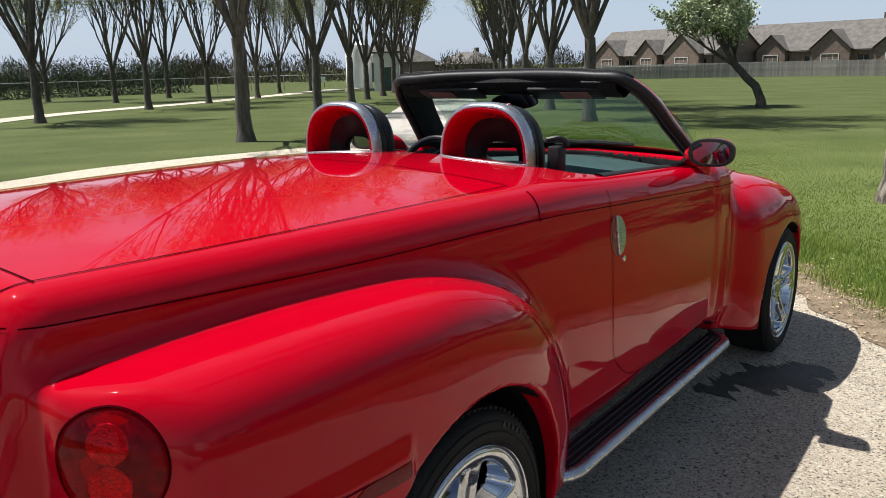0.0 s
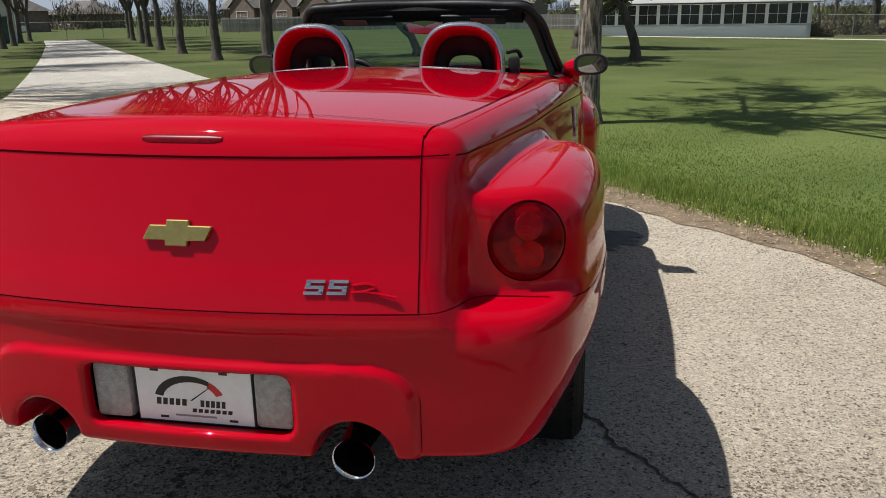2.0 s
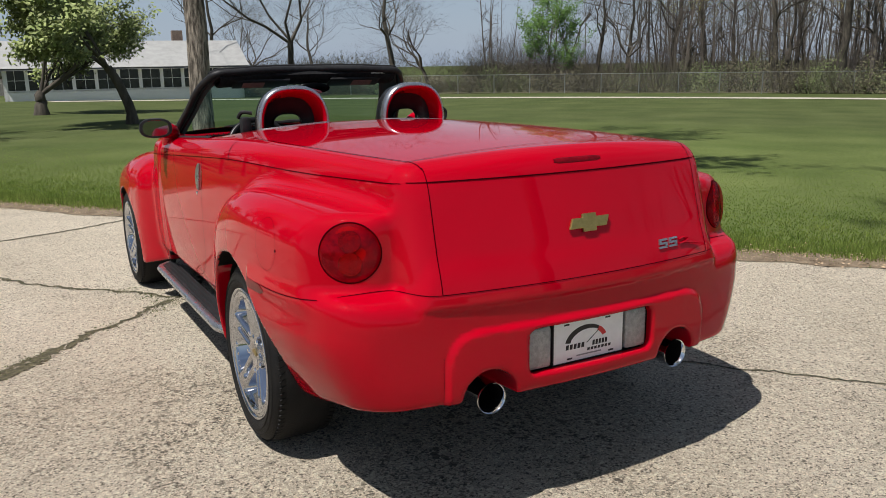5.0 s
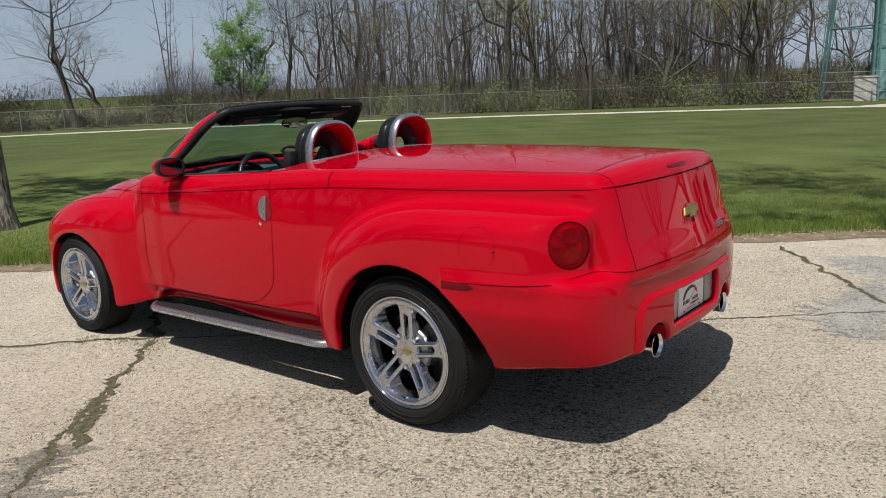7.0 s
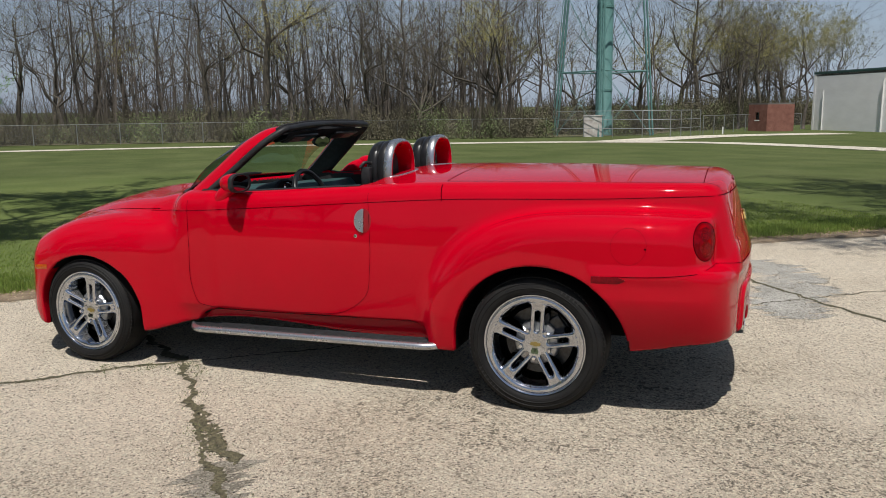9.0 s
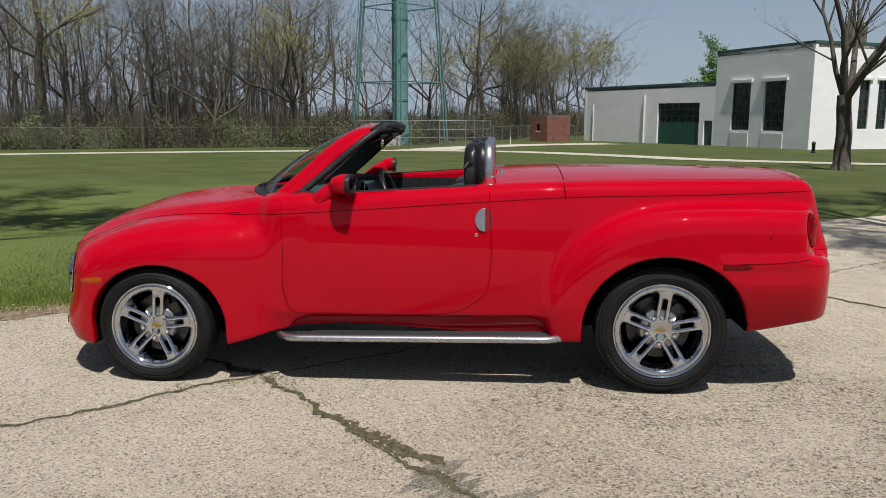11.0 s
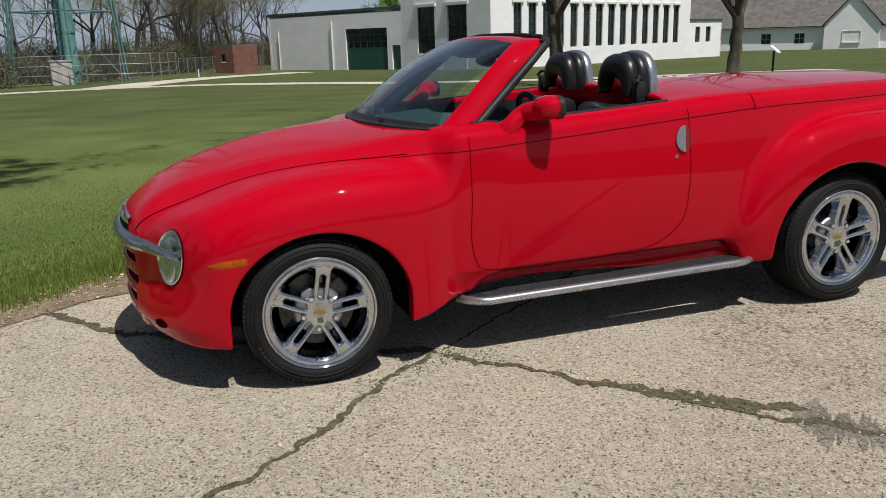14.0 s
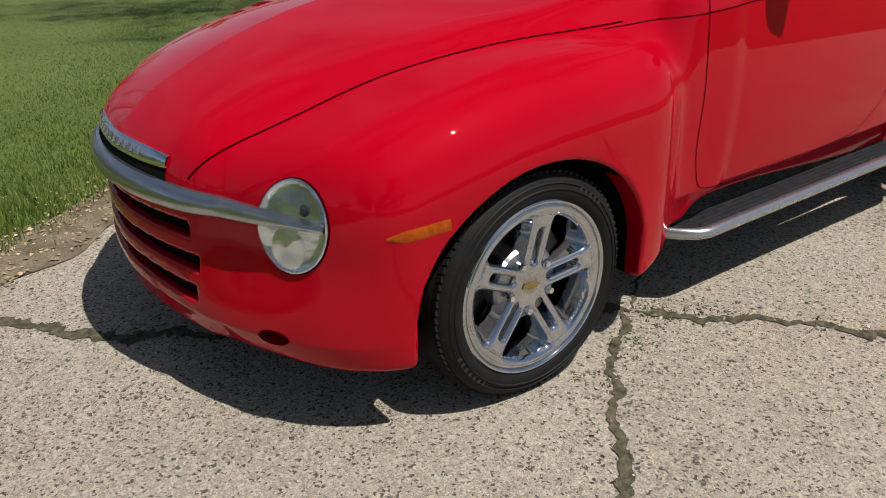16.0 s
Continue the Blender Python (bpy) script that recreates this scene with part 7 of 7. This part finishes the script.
part("wall", M().box(am @ Vector((6.7, 2.0, -3)), (0.2, 4.0, 6), am.to_3x3()), WALL, annex)

shed = thing("brick_shed", "small red brick shed with flat roof", "shed")
s0 = (79.2, -3.4)
ax, ay = Vector((0.35, -0.94, 0)), Vector((0.94, 0.35, 0))
s1 = (s0[0] + ax.x * 2.6, s0[1] + ax.y * 2.6)
s2 = (s0[0] + ay.x * 3.0 - 0.6, s0[1] + ay.y * 3.0 + 0.6)
pierced(shed, wall_frame(s0, s1, gz(*s0)), 2.6, 2.55, [], REDBRICK, 0.2)
sm_ = wall_frame(s2, s0, gz(*s0))
pierced(shed, sm_, math.dist(s2, s0), 2.55, [(1.0, 1.6, 1.1, 1.8)], REDBRICK, 0.2)
window(shed, sm_ @ Matrix.Translation((1.3, 1.45, -0.1)), 0.6, 0.7, 2, 2, TRIM)
part("roof", M().prism([s0, s1, (s1[0] + s2[0] - s0[0], s1[1] + s2[1] - s0[1]), s2][::-1], 0.16, Matrix.Translation((0, 0, gz(*s0) + 2.55))), ROOFGREY, shed)


def house(label, x, y, turn, length, width, wall_h, roof_h, wmat, wins, gables=(), rmat=None, hip=0.0, storeys=1):
    """A house with a pitched roof along its length; front faces local -y."""
    m = Matrix.Translation((x, y, gz(x, y))) @ Matrix.Rotation(radians(turn), 4, "Z")
    h = thing("house", label, "house", m=m)
    L2, W2 = length / 2, width / 2
    fr = wall_frame((-L2, -W2), (L2, -W2), 0)
    sp = length / wins
    hs = []
    for st_ in range(storeys):
        hs += [(sp * (i + 0.5) - 0.65, sp * (i + 0.5) + 0.65, 0.9 + 2.8 * st_, 2.3 + 2.8 * st_) for i in range(wins)]
    pierced(h, fr, length, wall_h, hs, wmat)
    for q in hs:
        window(h, fr @ Matrix.Translation(((q[0] + q[1]) / 2, (q[2] + q[3]) / 2, -0.12)), 1.3, 1.4, 2, 2, FRAME)
    for a_, b_ in (((L2, -W2), (L2, W2)), ((L2, W2), (-L2, W2)), ((-L2, W2), (-L2, -W2))):
        w_ = wall_frame(a_, b_, 0)
        pierced(h, w_, math.dist(a_, b_), wall_h, [], wmat)
    if not hip:
        for sx_ in (-1, 1):
            ge = M().prism([(-W2, 0), (W2, 0), (0, roof_h)], 0.2, Matrix.Translation((sx_ * L2 - 0.1, 0, wall_h)) @ Matrix(((0, 0, 1, 0), (1, 0, 0, 0), (0, 1, 0, 0), (0, 0, 0, 1))))
            part("gable", ge, wmat, h)
    o = 0.45
    rm = M()
    rm.add([(-L2 - o, -W2 - o, wall_h - 0.15), (L2 + o, -W2 - o, wall_h - 0.15), (L2 + o - hip, 0, wall_h + roof_h), (-L2 - o + hip, 0, wall_h + roof_h), (L2 + o, W2 + o, wall_h - 0.15), (-L2 - o, W2 + o, wall_h - 0.15)],
           [(0, 1, 2, 3), (2, 4, 5, 3), (0, 3, 5), (1, 4, 2), (0, 5, 4, 1)] if hip else [(0, 1, 2, 3), (2, 4, 5, 3)])
    if not hip:
        rm.add([(a_[0], a_[1], a_[2] - 0.14) for a_ in rm.v[:6]], [(3, 2, 1, 0), (3, 5, 4, 2)])
    part("roof", rm, rmat or ROOFGREY, h)
    for gx, gw, gh in gables:
        gm_ = M()
        gm_.prism([(-gw / 2, 0), (gw / 2, 0), (gw / 2, wall_h), (0, wall_h + gh), (-gw / 2, wall_h)], 1.4, Matrix.Translation((gx, -W2 + 0.3, 0)) @ Matrix(((1, 0, 0, 0), (0, 0, -1, 0), (0, 1, 0, 0), (0, 0, 0, 1))))
        g_ = part("porch_gable", gm_, wmat, h)
        rg = M()
        for sx_ in (-1, 1):
            rg.add([(gx, -W2 - 1.4, wall_h + gh + 0.12), (gx + sx_ * (gw / 2 + 0.3), -W2 - 1.4, wall_h - 0.1), (gx + sx_ * (gw / 2 + 0.3), 0.0, wall_h - 0.1), (gx, 0.0, wall_h + gh + 0.12)], [(0, 1, 2, 3)])
        part("roof", rg, rmat or ROOFGREY, h)
        window(h, Matrix.Translation((gx, -W2 - 1.12, 1.7)) @ Matrix(((1, 0, 0, 0), (0, 0, -1, 0), (0, 1, 0, 0), (0, 0, 0, 1))), min(2.2, gw * 0.5), 1.5, 3, 2, FRAME)
    part("chimney", M().box((L2 * 0.5, 0.5, wall_h + roof_h), (0.8, 0.8, 1.6)), BRICK, h)
    return h


house("brown brick house with a long grey roof", -44, 122, -20, 24, 11, 3.1, 3.8, BRICK, 7, ((-7, 5, 2.2), (1, 4, 2.0), (7.5, 6, 2.6)))
house("brown brick house with grey roof and porch gable", -23, 126, -8, 31, 11, 3.2, 3.8, BRICK, 9, ((-12.5, 5, 2.6), (-5, 4, 2.0), (3, 5, 2.4), (11, 5, 2.2)))
house("brown brick house with a grey hip roof", -92, 112, -40, 22, 12, 3.2, 3.6, BRICK, 5, ((4, 5, 2.0),), hip=4.0)
house("low house with grey roof across the fields", -100, 149, -30, 14, 9, 2.8, 2.4, BRICK, 4, (), hip=3.0)
house("long low white building with a row of dark windows", 8.0, 66.5, -4, 17, 8, 2.6, 1.9, WALL, 11, (), rmat=mat("pale_metal_roof", (0.34, 0.34, 0.33), (0.28, 0.28, 0.27), 2, 0.6))
house("long low house with a weathered grey roof and white gable", 97, -86, -138, 36, 10, 3.4, 4.6, WALL, 8, ((9, 7, 4.0),))
house("low white house with grey roof", 118, -128, -138, 40, 10, 3.2, 4.4, WALL, 9, ((-6, 6, 3.0), (10, 6, 3.0)))

silo = thing("white_tank", "white cylindrical tank behind the trees", "tank", m=Matrix.Translation((-47.4, 54.0, gz(-47.4, 54.0))))
part("shell", M().lathe([(1.15, -0.2), (1.15, 3.5), (1.0, 4.0), (0.0, 4.4)], I4, 32), WALL, silo, smooth=True, angle=50)
part("foot_ring", M().lathe([(1.3, -0.1), (1.3, 0.2), (1.15, 0.25)], I4, 32), PALE, silo)
kiosk = thing("grey_kiosk", "small pale grey utility cabin beside a tank", "shed", m=Matrix.Translation((-44.4, 54.4, gz(-44.4, 54.4))) @ Matrix.Rotation(radians(35), 4, "Z"))
part("wall", M().box((0, 0, 1.55), (2.2, 2.2, 3.3)), FRAME, kiosk)
part("roof", M().box((0, 0, 3.26), (2.5, 2.5, 0.14)), ROOFGREY, kiosk)
part("door", M().box((0.2, -1.12, 1.0), (0.9, 0.05, 2.0)), TRIM, kiosk)
for x, y in ((-66.7, 68.9), (-53.9, 69.4)):
    sg = thing("notice_board", "small white notice board on two posts", "sign", "notice boards", m=Matrix.Translation((x, y, gz(x, y))) @ Matrix.Rotation(radians(38), 4, "Z"))
    part("board", M().box((0, 0, 0.95), (1.0, 0.05, 0.55)), WHITE, sg)
    for px in (-0.35, 0.35):
        part("post", M().box((px, 0.05, 0.45), (0.07, 0.07, 1.1)), BLACK, sg)

PICKET = mat("weathered_fence_wood", (0.24, 0.22, 0.20), (0.33, 0.31, 0.28), 2, 0.9, rand=0.2)
fence = thing("board_fence", "weathered grey board fence behind the lawn", "fence")
base_v = [(-0.06, -0.012, 0), (0.06, -0.012, 0), (0.06, 0.012, 0), (-0.06, 0.012, 0)]
bmh = M()
bmh.add([*base_v, *[(x, y, 1.62) for x, y, z in base_v]], [(0, 3, 2, 1), (4, 5, 6, 7), (0, 1, 5, 4), (1, 2, 6, 5), (2, 3, 7, 6), (3, 0, 4, 7)])
first = None
FP = bend([(-42, 88, 0), (-20, 93, 0), (-2, 90, 0), (6, 84, 0)], 280)
for i, p in enumerate(FP):
    if first is None:
        first = part("board", bmh, PICKET, fence)
        ob = first
    else:
        ob = new("board", first.data)
        ob.parent = fence
    ob.location = (p[0], p[1], gz(p[0], p[1]) + 0.02)
    ob.scale = (1.35, 1, 1 + 0.03 * noise.noise((i * 0.3, 0, 0)))
part("rail", M().tube([(p[0], p[1] + 0.03, gz(p[0], p[1]) + 1.2) for p in FP[::10]], [0.04] * 28, 4), PICKET, fence)
part("rail", M().tube([(p[0], p[1] + 0.03, gz(p[0], p[1]) + 0.4) for p in FP[::10]], [0.04] * 28, 4), PICKET, fence)

# small things on the far lawn
sign = thing("info_sign", "small slanted white sign on black posts", "sign", m=Matrix.Translation((26.4, -23.0, gz(26.4, -23))) @ Matrix.Rotation(radians(-50), 4, "Z"))
part("post", M().box((0, 0, 0.5), (0.09, 0.09, 1.0)), BLACK, sign)
part("board", M().box((0, -0.05, 1.08), (0.75, 0.5, 0.04), Matrix.Rotation(radians(40), 3, "X")), WHITE, sign)
hyd = thing("hydrant", "dark fire hydrant on the lawn", "hydrant", m=Matrix.Translation((50, -19.5, gz(50, -19.5))))
part("barrel", M().lathe([(0.16, 0), (0.15, 0.08), (0.11, 0.1), (0.11, 0.55), (0.14, 0.58), (0.12, 0.68), (0.03, 0.76)], I4, 16), BLACK, hyd, smooth=True)
part("outlet", M().tube([(-0.2, 0, 0.45), (0.2, 0, 0.45)], [0.06, 0.06], 8), BLACK, hyd)
pole = thing("utility_pole", "grey wooden utility pole", "pole", m=Matrix.Translation((52.5, 27.5, gz(52.5, 27.5))))
part("shaft", M().tube([(0, 0, -0.2), (0, 0, 6.0)], [0.14, 0.10], 8), DARKBARK, pole)
wp = thing("marker_post", "short white marker post", "post", m=Matrix.Translation((70, 0.4, gz(70, 0.4))))
part("stake", M().box((0, 0, 0.3), (0.25, 0.1, 0.7)), FRAME, wp)
